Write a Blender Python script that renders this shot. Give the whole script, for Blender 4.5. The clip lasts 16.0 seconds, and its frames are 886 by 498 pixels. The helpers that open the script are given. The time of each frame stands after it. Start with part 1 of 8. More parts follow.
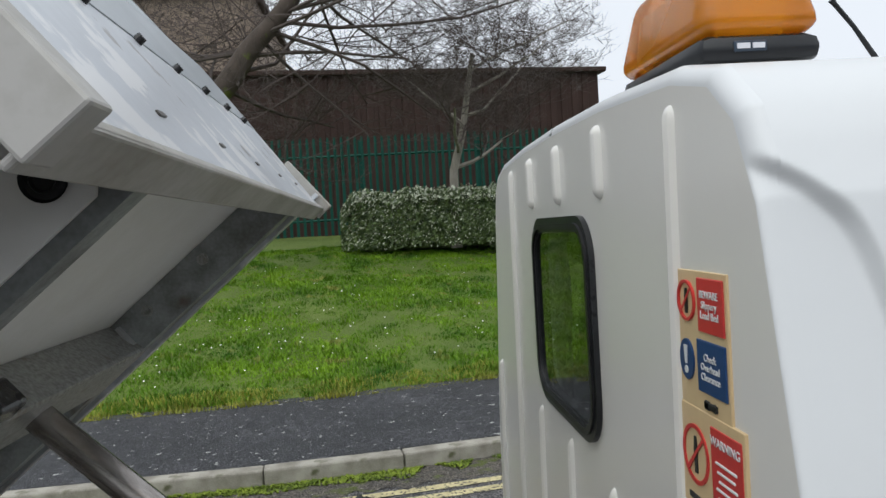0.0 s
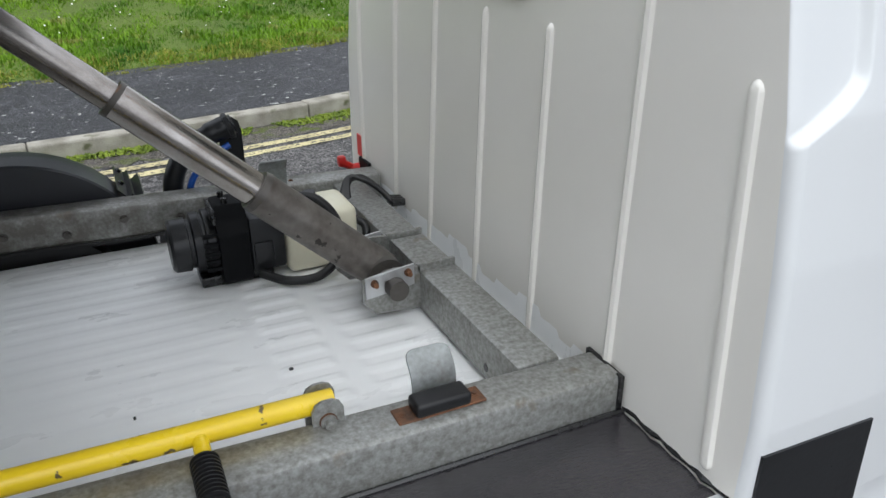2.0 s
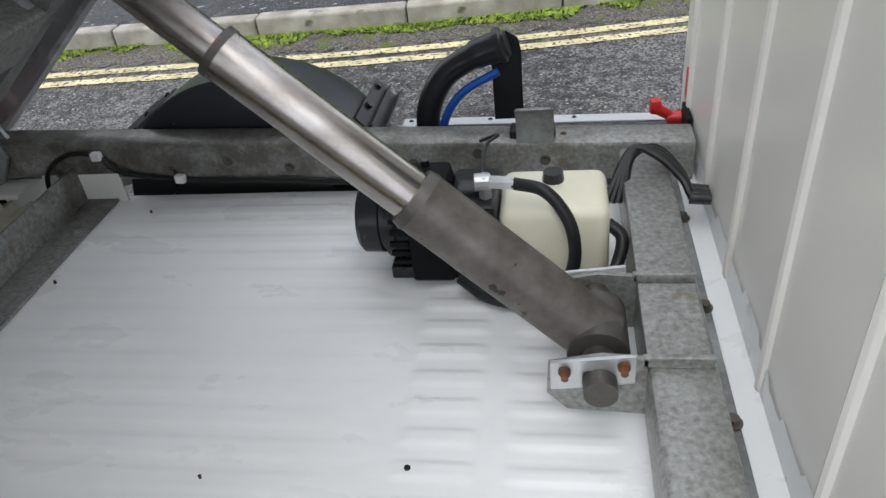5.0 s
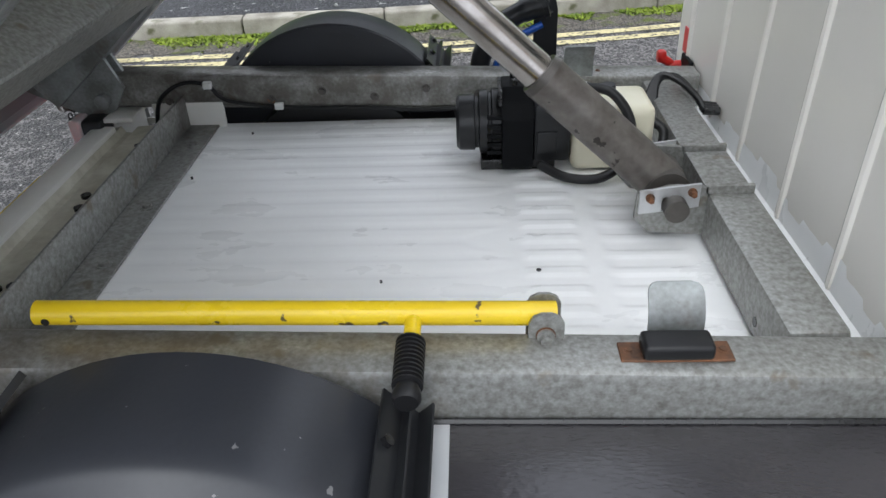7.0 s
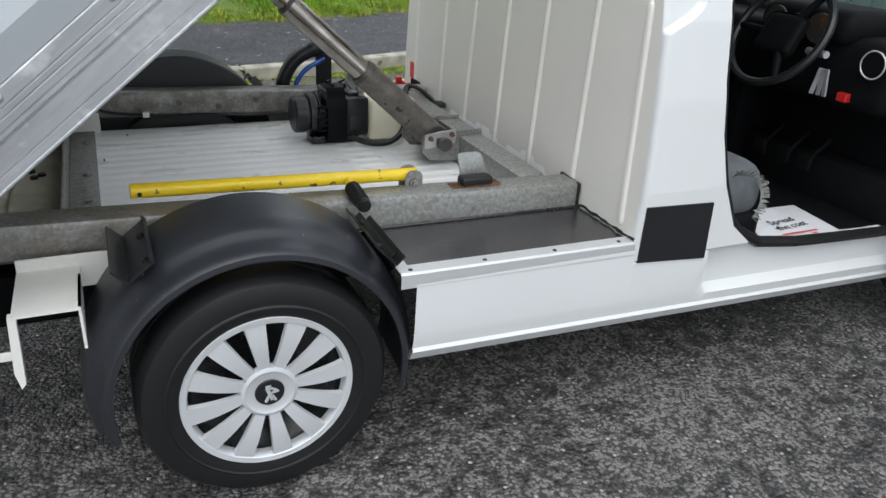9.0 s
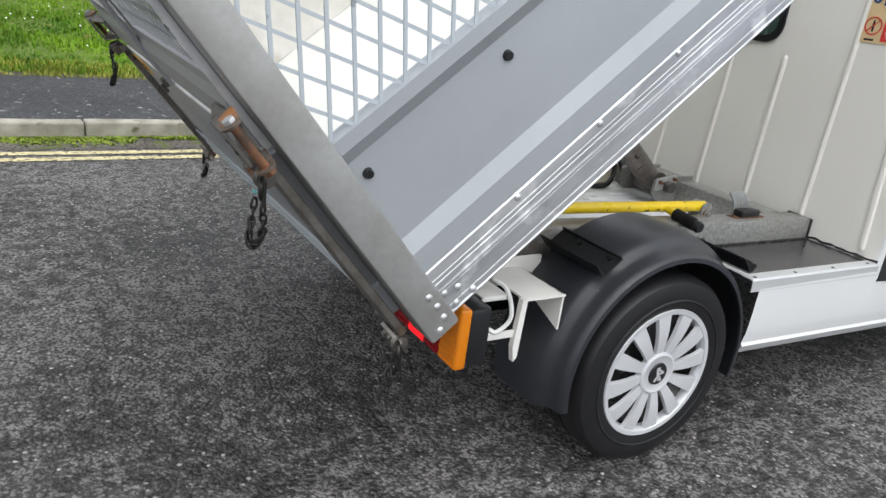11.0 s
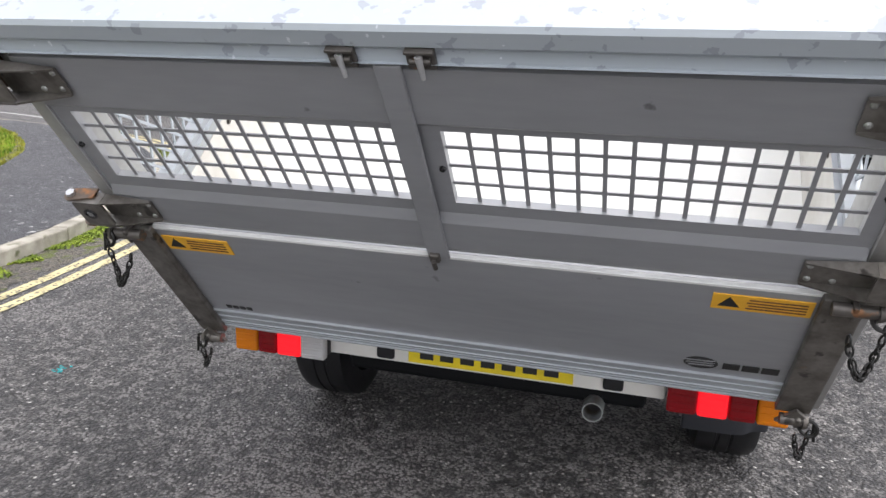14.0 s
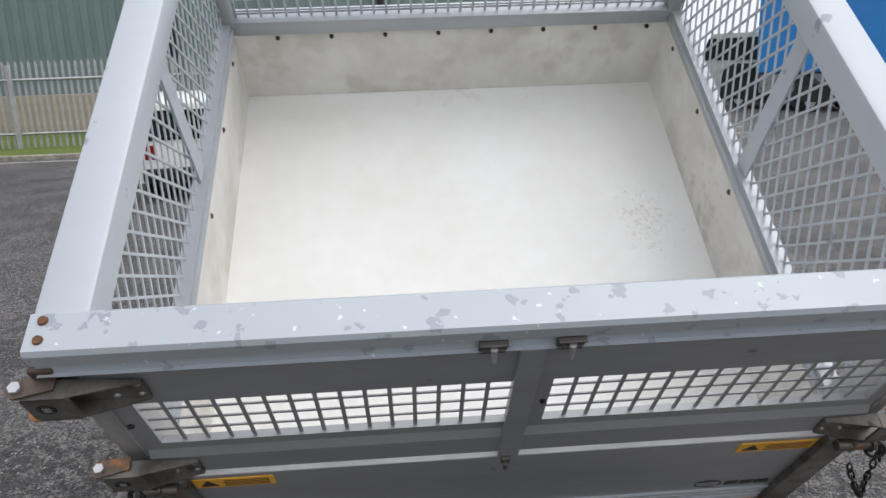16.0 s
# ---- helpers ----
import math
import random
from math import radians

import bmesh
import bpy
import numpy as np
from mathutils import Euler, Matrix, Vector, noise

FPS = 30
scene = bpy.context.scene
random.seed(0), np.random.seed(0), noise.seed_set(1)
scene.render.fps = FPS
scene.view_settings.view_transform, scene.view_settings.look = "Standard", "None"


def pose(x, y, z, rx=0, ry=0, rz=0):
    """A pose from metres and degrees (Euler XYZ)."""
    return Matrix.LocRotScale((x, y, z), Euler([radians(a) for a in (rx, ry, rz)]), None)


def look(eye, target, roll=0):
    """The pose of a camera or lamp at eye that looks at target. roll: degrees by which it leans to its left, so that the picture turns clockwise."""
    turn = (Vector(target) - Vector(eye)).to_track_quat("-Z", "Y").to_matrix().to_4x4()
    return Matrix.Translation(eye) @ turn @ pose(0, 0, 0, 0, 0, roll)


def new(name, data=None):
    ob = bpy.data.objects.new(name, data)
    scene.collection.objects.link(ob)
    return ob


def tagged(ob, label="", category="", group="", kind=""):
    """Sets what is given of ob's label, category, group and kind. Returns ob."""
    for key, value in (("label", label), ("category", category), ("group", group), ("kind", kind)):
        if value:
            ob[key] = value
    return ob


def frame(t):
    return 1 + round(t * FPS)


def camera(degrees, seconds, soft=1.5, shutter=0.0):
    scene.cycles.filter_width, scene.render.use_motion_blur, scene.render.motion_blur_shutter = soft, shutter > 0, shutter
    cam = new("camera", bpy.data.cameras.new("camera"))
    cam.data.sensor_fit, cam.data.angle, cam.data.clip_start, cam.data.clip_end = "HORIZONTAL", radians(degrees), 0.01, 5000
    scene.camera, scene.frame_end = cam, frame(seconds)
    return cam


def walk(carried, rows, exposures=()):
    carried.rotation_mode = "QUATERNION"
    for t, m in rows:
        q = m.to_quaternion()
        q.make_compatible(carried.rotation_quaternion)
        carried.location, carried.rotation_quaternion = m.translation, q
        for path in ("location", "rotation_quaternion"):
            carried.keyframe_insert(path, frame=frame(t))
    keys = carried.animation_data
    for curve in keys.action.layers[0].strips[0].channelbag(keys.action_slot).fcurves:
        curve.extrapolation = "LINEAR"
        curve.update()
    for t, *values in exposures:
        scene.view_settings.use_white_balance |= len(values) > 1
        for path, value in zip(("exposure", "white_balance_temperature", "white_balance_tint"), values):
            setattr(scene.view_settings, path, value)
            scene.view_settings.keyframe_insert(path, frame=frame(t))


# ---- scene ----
cam = camera(61.8, 16.0)
PATH = [
    (0, (0.726, -1.318, 1.591), (0.875, 0.676, 1.532), -3.4),
    (0.1, (0.72, -1.326, 1.583), (0.981, 0.655, 1.518), -2.7),
    (0.2, (0.708, -1.338, 1.578), (1.075, 0.626, 1.498), -2.2),
    (0.3, (0.687, -1.357, 1.569), (1.144, 0.588, 1.48), -1.6),
    (0.5, (0.638, -1.392, 1.556), (1.166, 0.534, 1.44), -1.2),
    (1, (0.479, -1.475, 1.516), (1.111, 0.397, 1.207), -0.7),
    (1.5, (0.328, -1.472, 1.454), (1.03, 0.297, 0.842), -0.4),
    (2, (0.263, -1.446, 1.396), (1.038, 0.194, 0.553), -0.4),
    (2.5, (0.334, -1.394, 1.323), (1.04, 0.155, 0.273), -1.3),
    (3, (0.487, -1.311, 1.302), (0.907, 0.158, 0.011), -2.5),
    (3.5, (0.549, -1.211, 1.27), (0.753, 0.154, -0.177), -4.5),
    (4, (0.574, -1.07, 1.292), (0.753, 0.354, -0.1), -3.0),
    (4.5, (0.666, -0.929, 1.329), (0.641, 0.617, 0.06), -3.7),
    (5, (0.75, -0.823, 1.382), (0.425, 0.791, 0.246), -7.1),
    (5.2, (0.758, -0.797, 1.399), (0.332, 0.822, 0.305), -8.3),
    (7.3, (0.335, -1.517, 1.34), (0.353, 0.186, 0.293), -2.7),
    (7.5, (0.288, -1.626, 1.35), (0.401, 0.092, 0.334), -3.5),
    (8, (0.056, -1.856, 1.339), (0.467, -0.182, 0.325), -1.0),
    (8.5, (-0.098, -2.08, 1.38), (0.63, -0.487, 0.415), 3.6),
    (9, (-0.273, -2.346, 1.398), (0.509, -0.717, 0.541), 3.7),
    (9.5, (-0.564, -2.512, 1.4), (0.244, -0.828, 0.683), 4.2),
    (10, (-0.937, -2.522, 1.372), (-0.126, -0.835, 0.667), 6.7),
    (10.2, (-1.084, -2.462, 1.342), (-0.272, -0.773, 0.642), 6.8),
    (12.3, (-2.438, -1.565, 1.278), (-0.84, -0.505, 0.707), 4.6),
    (12.5, (-2.547, -1.444, 1.329), (-0.898, -0.461, 0.769), 3.4),
    (13, (-2.673, -1.137, 1.336), (-0.985, -0.219, 0.781), 2.4),
    (13.5, (-2.696, -0.788, 1.351), (-0.944, 0.013, 0.813), 0.1),
    (14, (-2.773, -0.438, 1.375), (-0.906, 0.091, 0.889), 1.7),
    (14.5, (-2.79, -0.171, 1.436), (-0.926, 0.33, 0.913), 0.9),
    (15, (-2.694, 0.032, 1.591), (-0.851, 0.406, 0.91), -2.0),
    (15.5, (-2.72, 0.191, 1.75), (-0.845, 0.248, 1.057), -1.4),
    (16, (-2.803, 0.251, 1.885), (-0.868, 0.137, 1.389), -2.0),
]
walk(cam, [(t, look(eye, target, roll)) for t, eye, target, roll in PATH],
     exposures=[(0, -.25, 6300, 6), (1, -.25, 6300, 6), (2, 0.16, 6200, 7), (3.5, .38, 6150, 7), (5, .38, 6250, 8), (7.5, .42, 6150, 8), (9, .20, 6300, 6), (10.2, .2, 6400, 6), (12.3, .75, 6500, 11), (14, .75, 6550, 12), (15, .5, 6500, 12), (16, 0.0, 6450, 11)])

# world: overcast sky and one very soft sun
world = bpy.data.worlds.new("overcast_sky")
scene.world = world
world.use_nodes = True
wn, wl = world.node_tree.nodes, world.node_tree.links
sky = wn.new("ShaderNodeTexSky")
sky.sky_type, sky.sun_disc = "NISHITA", False
sky.sun_elevation, sky.sun_rotation = radians(62), radians(197)
sky.air_density, sky.dust_density, sky.ozone_density = 1.0, 6.0, 1.0
veil = wn.new("ShaderNodeHueSaturation")
veil.inputs["Saturation"].default_value = 0.12
cloud = wn.new("ShaderNodeMix")
cloud.data_type = "RGBA"
cloud.inputs[0].default_value = 0.72
cloud.inputs[7].default_value = (8.4, 8.6, 9.3, 1)
wl.new(sky.outputs["Color"], veil.inputs["Color"])
wl.new(veil.outputs["Color"], cloud.inputs[6])
wl.new(cloud.outputs[2], wn["Background"].inputs["Color"])
wn["Background"].inputs["Strength"].default_value = 0.15

sun_data = bpy.data.lights.new("sun", "SUN")
sun_data.energy, sun_data.angle, sun_data.color = 1.15, radians(75), (1.0, 0.97, 0.93)
sun = new("sun", sun_data)
sun.matrix_world = look((-1.1, -3.6, 7.0), (0, 0, 0))


# ---- materials ----
def mat(name, color, rough=0.5, metal=0.0, dark=None, scale=6.0, amount=0.5, fine=80.0, bump=0.05, stretch=(1, 1, 1),
        bump_scale=None, spec=0.5, coat=0.0, dist=0.004, rough_var=0.1, turn=0.0):
    """A surface with a broad and a fine variation between color and dark, and fine relief."""
    m = bpy.data.materials.new(name)
    m.use_nodes = True
    n, l = m.node_tree.nodes, m.node_tree.links
    b = n["Principled BSDF"]
    b.inputs["Metallic"].default_value = metal
    b.inputs["Specular IOR Level"].default_value = spec
    b.inputs["Coat Weight"].default_value = coat
    co = n.new("ShaderNodeTexCoord")
    mp = n.new("ShaderNodeMapping")
    mp.vector_type = "TEXTURE"
    mp.inputs["Scale"].default_value = [1 / q for q in stretch]
    mp.inputs["Rotation"].default_value = (0, radians(-turn), 0)
    l.new(co.outputs["Object"], mp.inputs["Vector"])
    big, small = n.new("ShaderNodeTexNoise"), n.new("ShaderNodeTexNoise")
    for t, s, d in ((big, scale, 6), (small, fine, 4)):
        t.inputs["Scale"].default_value, t.inputs["Detail"].default_value = s, d
        l.new(mp.outputs["Vector"], t.inputs["Vector"])
    mix = n.new("ShaderNodeMath")
    mix.operation = "MULTIPLY_ADD"
    mix.inputs[1].default_value = 0.35
    l.new(small.outputs["Fac"], mix.inputs[0])
    l.new(big.outputs["Fac"], mix.inputs[2])
    ramp = n.new("ShaderNodeValToRGB")
    e = ramp.color_ramp.elements
    d = dark or tuple(c * 0.6 for c in color)
    half = tuple(c + (k - c) * amount for c, k in zip(color, d))
    e[0].position, e[1].position = 0.48, 0.86
    e[0].color, e[1].color = (*half, 1), (*color, 1)
    l.new(mix.outputs[0], ramp.inputs["Fac"])
    l.new(ramp.outputs["Color"], b.inputs["Base Color"])
    rr = n.new("ShaderNodeMapRange")
    rr.inputs["To Min"].default_value = min(1, rough + rough_var)
    rr.inputs["To Max"].default_value = max(0.02, rough - rough_var)
    l.new(mix.outputs[0], rr.inputs["Value"])
    l.new(rr.outputs["Result"], b.inputs["Roughness"])
    bp = n.new("ShaderNodeBump")
    bp.inputs["Strength"].default_value, bp.inputs["Distance"].default_value = bump, dist
    t = small
    if bump_scale:
        t = n.new("ShaderNodeTexNoise")
        t.inputs["Scale"].default_value, t.inputs["Detail"].default_value = bump_scale, 3
        l.new(mp.outputs["Vector"], t.inputs["Vector"])
    l.new(t.outputs["Fac"], bp.inputs["Height"])
    l.new(bp.outputs["Normal"], b.inputs["Normal"])
    return m


def add_speckle(m, color, scale, cut, soft=0.05, detail=2.0):
    """Lays spots of a second colour over the base colour of m."""
    n, l = m.node_tree.nodes, m.node_tree.links
    b = n["Principled BSDF"]
    src = b.inputs["Base Color"].links[0].from_socket
    co = n.new("ShaderNodeTexCoord")
    t = n.new("ShaderNodeTexNoise")
    t.inputs["Scale"].default_value, t.inputs["Detail"].default_value = scale, detail
    l.new(co.outputs["Object"], t.inputs["Vector"])
    r = n.new("ShaderNodeMapRange")
    r.inputs["From Min"].default_value, r.inputs["From Max"].default_value = cut, cut + soft
    l.new(t.outputs["Fac"], r.inputs["Value"])
    x = n.new("ShaderNodeMix")
    x.data_type = "RGBA"
    l.new(r.outputs["Result"], x.inputs[0])
    l.new(src, x.inputs[6])
    x.inputs[7].default_value = (*color, 1)
    l.new(x.outputs[2], b.inputs["Base Color"])
    return m


def road_mat(name, base, light, pale, film, reach, chip_scale=105):
    """Worn tarmac: dark chips of stone with a paler dry film lying between and over them in patches."""
    m = bpy.data.materials.new(name)
    m.use_nodes = True
    n, l = m.node_tree.nodes, m.node_tree.links
    b = n["Principled BSDF"]
    co = n.new("ShaderNodeTexCoord")

    def tex(kind, scale, detail=4, rough=0.6):
        t = n.new(kind)
        t.inputs["Scale"].default_value = scale
        if kind == "ShaderNodeTexNoise":
            t.inputs["Detail"].default_value, t.inputs["Roughness"].default_value = detail, rough
        l.new(co.outputs["Object"], t.inputs["Vector"])
        return t

    def math_node(op, a, c, d=None):
        x = n.new("ShaderNodeMath")
        x.operation = op
        for k, v in enumerate((a, c, d)):
            if v is None:
                continue
            if isinstance(v, (int, float)):
                x.inputs[k].default_value = v
            else:
                l.new(v, x.inputs[k])
        return x.outputs[0]

    chips = tex("ShaderNodeTexVoronoi", chip_scale)
    broad, worn, grit = tex("ShaderNodeTexNoise", 1.1, 5), tex("ShaderNodeTexNoise", 14, 8, 0.76), tex("ShaderNodeTexNoise", 190, 3)
    sep = n.new("ShaderNodeSeparateColor")
    l.new(chips.outputs["Color"], sep.inputs["Color"])
    cell = n.new("ShaderNodeValToRGB")
    e = cell.color_ramp.elements
    e[0].position, e[0].color = 0.0, (*base, 1)
    e[1].position, e[1].color = 1.0, (*pale, 1)
    for at, c in ((0.5, tuple(q * 0.45 for q in light)), (0.88, light), (0.965, tuple(q * 1.5 for q in light))):
        k = e.new(at)
        k.color = (*c, 1)
    l.new(sep.outputs["Red"], cell.inputs["Fac"])
    # dry film: strongest in the low places between the chips
    low = math_node("MULTIPLY", chips.outputs["Distance"], 0.20)
    amount = math_node("ADD", math_node("MULTIPLY_ADD", broad.outputs["Fac"], 0.6, math_node("MULTIPLY", worn.outputs["Fac"], 1.5)), low)
    cover = n.new("ShaderNodeMapRange")
    cover.inputs["From Min"].default_value, cover.inputs["From Max"].default_value = reach, reach + 0.14
    cover.inputs["To Max"].default_value = 0.85
    l.new(amount, cover.inputs["Value"])
    x = n.new("ShaderNodeMix")
    x.data_type = "RGBA"
    l.new(cover.outputs["Result"], x.inputs[0])
    l.new(cell.outputs["Color"], x.inputs[6])
    x.inputs[7].default_value = (*film, 1)
    pit = n.new("ShaderNodeMapRange")
    pit.inputs["From Min"].default_value, pit.inputs["From Max"].default_value = 0.58, 0.80
    pit.inputs["To Min"].default_value, pit.inputs["To Max"].default_value = 0.0, 0.8
    l.new(math_node("MULTIPLY_ADD", grit.outputs["Fac"], 0.25, chips.outputs["Distance"]), pit.inputs["Value"])
    y = n.new("ShaderNodeMix")
    y.data_type = "RGBA"
    l.new(pit.outputs["Result"], y.inputs[0])
    l.new(x.outputs[2], y.inputs[6])
    y.inputs[7].default_value = (*[q * 0.5 for q in base], 1)
    l.new(y.outputs[2], b.inputs["Base Color"])
    ro = n.new("ShaderNodeMapRange")
    ro.inputs["To Min"].default_value, ro.inputs["To Max"].default_value = 0.50, 0.95
    l.new(cover.outputs["Result"], ro.inputs["Value"])
    l.new(ro.outputs["Result"], b.inputs["Roughness"])
    b.inputs["Specular IOR Level"].default_value = 0.35
    bp = n.new("ShaderNodeBump")
    bp.inputs["Strength"].default_value, bp.inputs["Distance"].default_value = 1.0, 0.010
    l.new(math_node("SUBTRACT", math_node("MULTIPLY", grit.outputs["Fac"], 0.5), chips.outputs["Distance"]), bp.inputs["Height"])
    l.new(bp.outputs["Normal"], b.inputs["Normal"])
    return m


def add_stain(m, centre, size, color, scale, cut, soft=0.08, detail=6.0):
    """A patch of scuffs of a second colour, thinning out from centre."""
    n, l = m.node_tree.nodes, m.node_tree.links
    b = n["Principled BSDF"]
    src = b.inputs["Base Color"].links[0].from_socket
    co = n.new("ShaderNodeTexCoord")
    mp = n.new("ShaderNodeMapping")
    mp.inputs["Location"].default_value = [-c / s for c, s in zip(centre, size)]
    mp.inputs["Scale"].default_value = [1 / s for s in size]
    l.new(co.outputs["Object"], mp.inputs["Vector"])
    g = n.new("ShaderNodeTexGradient")
    g.gradient_type = "SPHERICAL"
    l.new(mp.outputs["Vector"], g.inputs["Vector"])
    t = n.new("ShaderNodeTexNoise")
    t.inputs["Scale"].default_value, t.inputs["Detail"].default_value, t.inputs["Roughness"].default_value = scale, detail, 0.7
    l.new(co.outputs["Object"], t.inputs["Vector"])
    a = n.new("ShaderNodeMath")
    a.operation = "MULTIPLY_ADD"
    a.inputs[1].default_value = 0.35
    l.new(g.outputs["Fac"], a.inputs[0])
    l.new(t.outputs["Fac"], a.inputs[2])
    r = n.new("ShaderNodeMapRange")
    r.inputs["From Min"].default_value, r.inputs["From Max"].default_value = cut, cut + soft
    r.inputs["To Max"].default_value = 0.8
    l.new(a.outputs[0], r.inputs["Value"])
    x = n.new("ShaderNodeMix")
    x.data_type = "RGBA"
    l.new(r.outputs["Result"], x.inputs[0])
    l.new(src, x.inputs[6])
    x.inputs[7].default_value = (*color, 1)
    l.new(x.outputs[2], b.inputs["Base Color"])
    return m


M = {}
M["asphalt"] = road_mat("asphalt", (0.027, 0.026, 0.027), (0.105, 0.100, 0.098), (0.52, 0.50, 0.47), (0.265, 0.253, 0.245), 1.075, 85)
M["path_tarmac"] = add_speckle(road_mat("path_tarmac", (0.036, 0.036, 0.043), (0.10, 0.10, 0.11), (0.32, 0.32, 0.33), (0.15, 0.15, 0.16), 1.16), (0.50, 0.50, 0.48), 17, 0.655, 0.03, 5)
M["grit"] = add_speckle(road_mat("gutter_grit", (0.06, 0.052, 0.045), (0.15, 0.135, 0.115), (0.45, 0.42, 0.36), (0.20, 0.18, 0.15), 1.05, 80), (0.10, 0.12, 0.03), 6, 0.56, 0.08, 6)
M["kerb"] = add_speckle(mat("kerb_concrete", (0.40, 0.375, 0.32), 0.92, dark=(0.20, 0.185, 0.15), scale=7, fine=120, bump=0.5, amount=1.0, bump_scale=140), (0.11, 0.11, 0.06), 5, 0.66, 0.08, 7)
M["yellow_line"] = add_speckle(mat("yellow_line_paint", (0.66, 0.58, 0.32), 0.85, dark=(0.36, 0.31, 0.17), scale=7, fine=90, bump=0.4, amount=0.9), (0.07, 0.066, 0.06), 42, 0.55, 0.05, 6)
M["white_line"] = mat("white_line_paint", (0.55, 0.55, 0.52), 0.8, dark=(0.2, 0.2, 0.2), scale=5, fine=70, bump=0.2, amount=0.8)
M["moss"] = mat("moss", (0.26, 0.33, 0.035), 0.95, dark=(0.09, 0.14, 0.015), scale=9, fine=110, bump=0.6, amount=1.0)
M["soil"] = mat("lawn_soil", (0.12, 0.17, 0.025), 0.95, dark=(0.06, 0.10, 0.014), scale=1.2, fine=40, bump=0.8, dist=0.03)
M["grass"] = add_speckle(mat("grass_blades", (0.20, 0.35, 0.014), 0.6, dark=(0.038, 0.12, 0.006), scale=1.6, fine=26, bump=0.0, amount=1.0, spec=0.25), (0.25, 0.27, 0.06), 4.5, 0.61, 0.08, 5)
M["daisy"] = mat("daisy_petals", (0.8, 0.8, 0.76), 0.6)
M["hedge_leaf"] = mat("hedge_leaf", (0.19, 0.26, 0.09), 0.45, dark=(0.030, 0.055, 0.018), scale=9, fine=40, bump=0.0, amount=1.0)
M["hedge_bloom"] = mat("hedge_bloom", (0.78, 0.80, 0.66), 0.7, dark=(0.48, 0.53, 0.38), scale=6, fine=30, bump=0.0)
M["bark"] = mat("bark", (0.34, 0.31, 0.26), 0.9, dark=(0.10, 0.09, 0.07), scale=9, fine=60, bump=0.5, stretch=(1, 1, 0.3))
M["twig"] = mat("twig_bark", (0.09, 0.07, 0.06), 0.85, dark=(0.045, 0.035, 0.03), scale=9, fine=60)
M["moss_bark"] = add_speckle(mat("mossy_bark", (0.085, 0.065, 0.05), 0.9, dark=(0.03, 0.024, 0.02), scale=7, fine=50, bump=0.6), (0.10, 0.12, 0.02), 4, 0.58, 0.08, 5)
M["green_steel"] = mat("green_fence_paint", (0.012, 0.085, 0.062), 0.65, dark=(0.007, 0.05, 0.038), scale=6, spec=0.2)
M["grey_steel"] = mat("galvanised_fence", (0.52, 0.53, 0.54), 0.55, 0.3, dark=(0.2, 0.2, 0.2), scale=6)
M["shed_brown"] = mat("brown_cladding", (0.052, 0.030, 0.024), 0.7, dark=(0.030, 0.018, 0.015), scale=1.5, fine=20, spec=0.2)
M["shed_green"] = mat("pale_green_cladding", (0.17, 0.235, 0.23), 0.55, dark=(0.13, 0.18, 0.18), scale=1.0, fine=20)
M["brickwork"] = mat("distant_brickwork", (0.30, 0.24, 0.19), 0.9, dark=(0.2, 0.15, 0.11), scale=6, fine=30)
M["white_paint"] = mat("white_paint", (0.70, 0.71, 0.715), 0.30, dark=(0.67, 0.678, 0.68), scale=0.9, fine=7, bump=0.006, amount=0.7, bump_scale=12, rough_var=0.02)
M["aged_white"] = mat("aged_white_paint", (0.83, 0.805, 0.75), 0.24, dark=(0.785, 0.76, 0.705), scale=1.3, fine=9, bump=0.008, amount=0.8, bump_scale=10, rough_var=0.03)
M["cream_paint"] = mat("old_white_paint", (0.76, 0.75, 0.71), 0.38, dark=(0.62, 0.60, 0.55), scale=2, fine=30, bump=0.02)
M["floor_paint"] = mat("thick_white_paint", (0.90, 0.905, 0.90), 0.33, dark=(0.83, 0.835, 0.83), scale=4, fine=18, bump=0.06, stretch=(1, 2.0, 1), bump_scale=26)
M["galv"] = add_stain(add_speckle(mat("galvanised_steel", (0.345, 0.35, 0.335), 0.42, 0.45, dark=(0.175, 0.17, 0.155), scale=105, fine=230, bump=0.10, amount=0.85, bump_scale=90), (0.19, 0.165, 0.13), 16, 0.63, 0.08, 9), (-0.25, -0.54, 0.62), (0.95, 0.35, 0.35), (0.15, 0.12, 0.09), 13, 0.62, 0.30, 9)
M["galv"] = add_stain(M["galv"], (-0.1, 0.65, 0.60), (1.3, 0.30, 0.35), (0.085, 0.075, 0.06), 15, 0.56, 0.28, 9)
M["galv_dark"] = add_speckle(mat("dull_galvanised_steel", (0.31, 0.33, 0.33), 0.50, 0.45, dark=(0.15, 0.152, 0.145), scale=13, fine=120, bump=0.12, amount=1.0), (0.12, 0.085, 0.06), 7, 0.62, 0.10, 8)
M["zinc"] = mat("bright_zinc", (0.62, 0.63, 0.64), 0.38, 0.7, dark=(0.36, 0.36, 0.36), scale=18, fine=90, bump=0.04)
M["alu"] = add_speckle(add_speckle(mat("mill_aluminium", (0.60, 0.61, 0.63), 0.40, 0.6, dark=(0.36, 0.37, 0.385), scale=9, fine=70, bump=0.02, stretch=(0.22, 1, 1.6), turn=40, amount=0.9), (0.72, 0.73, 0.74), 9, 0.56, 0.08, 7), (0.36, 0.36, 0.37), 8, 0.66, 0.08, 8)
M["trim_alu"] = mat("satin_aluminium_trim", (0.60, 0.61, 0.62), 0.40, 0.35, dark=(0.53, 0.535, 0.54), scale=6, fine=70, bump=0.02, stretch=(0.2, 1, 1))
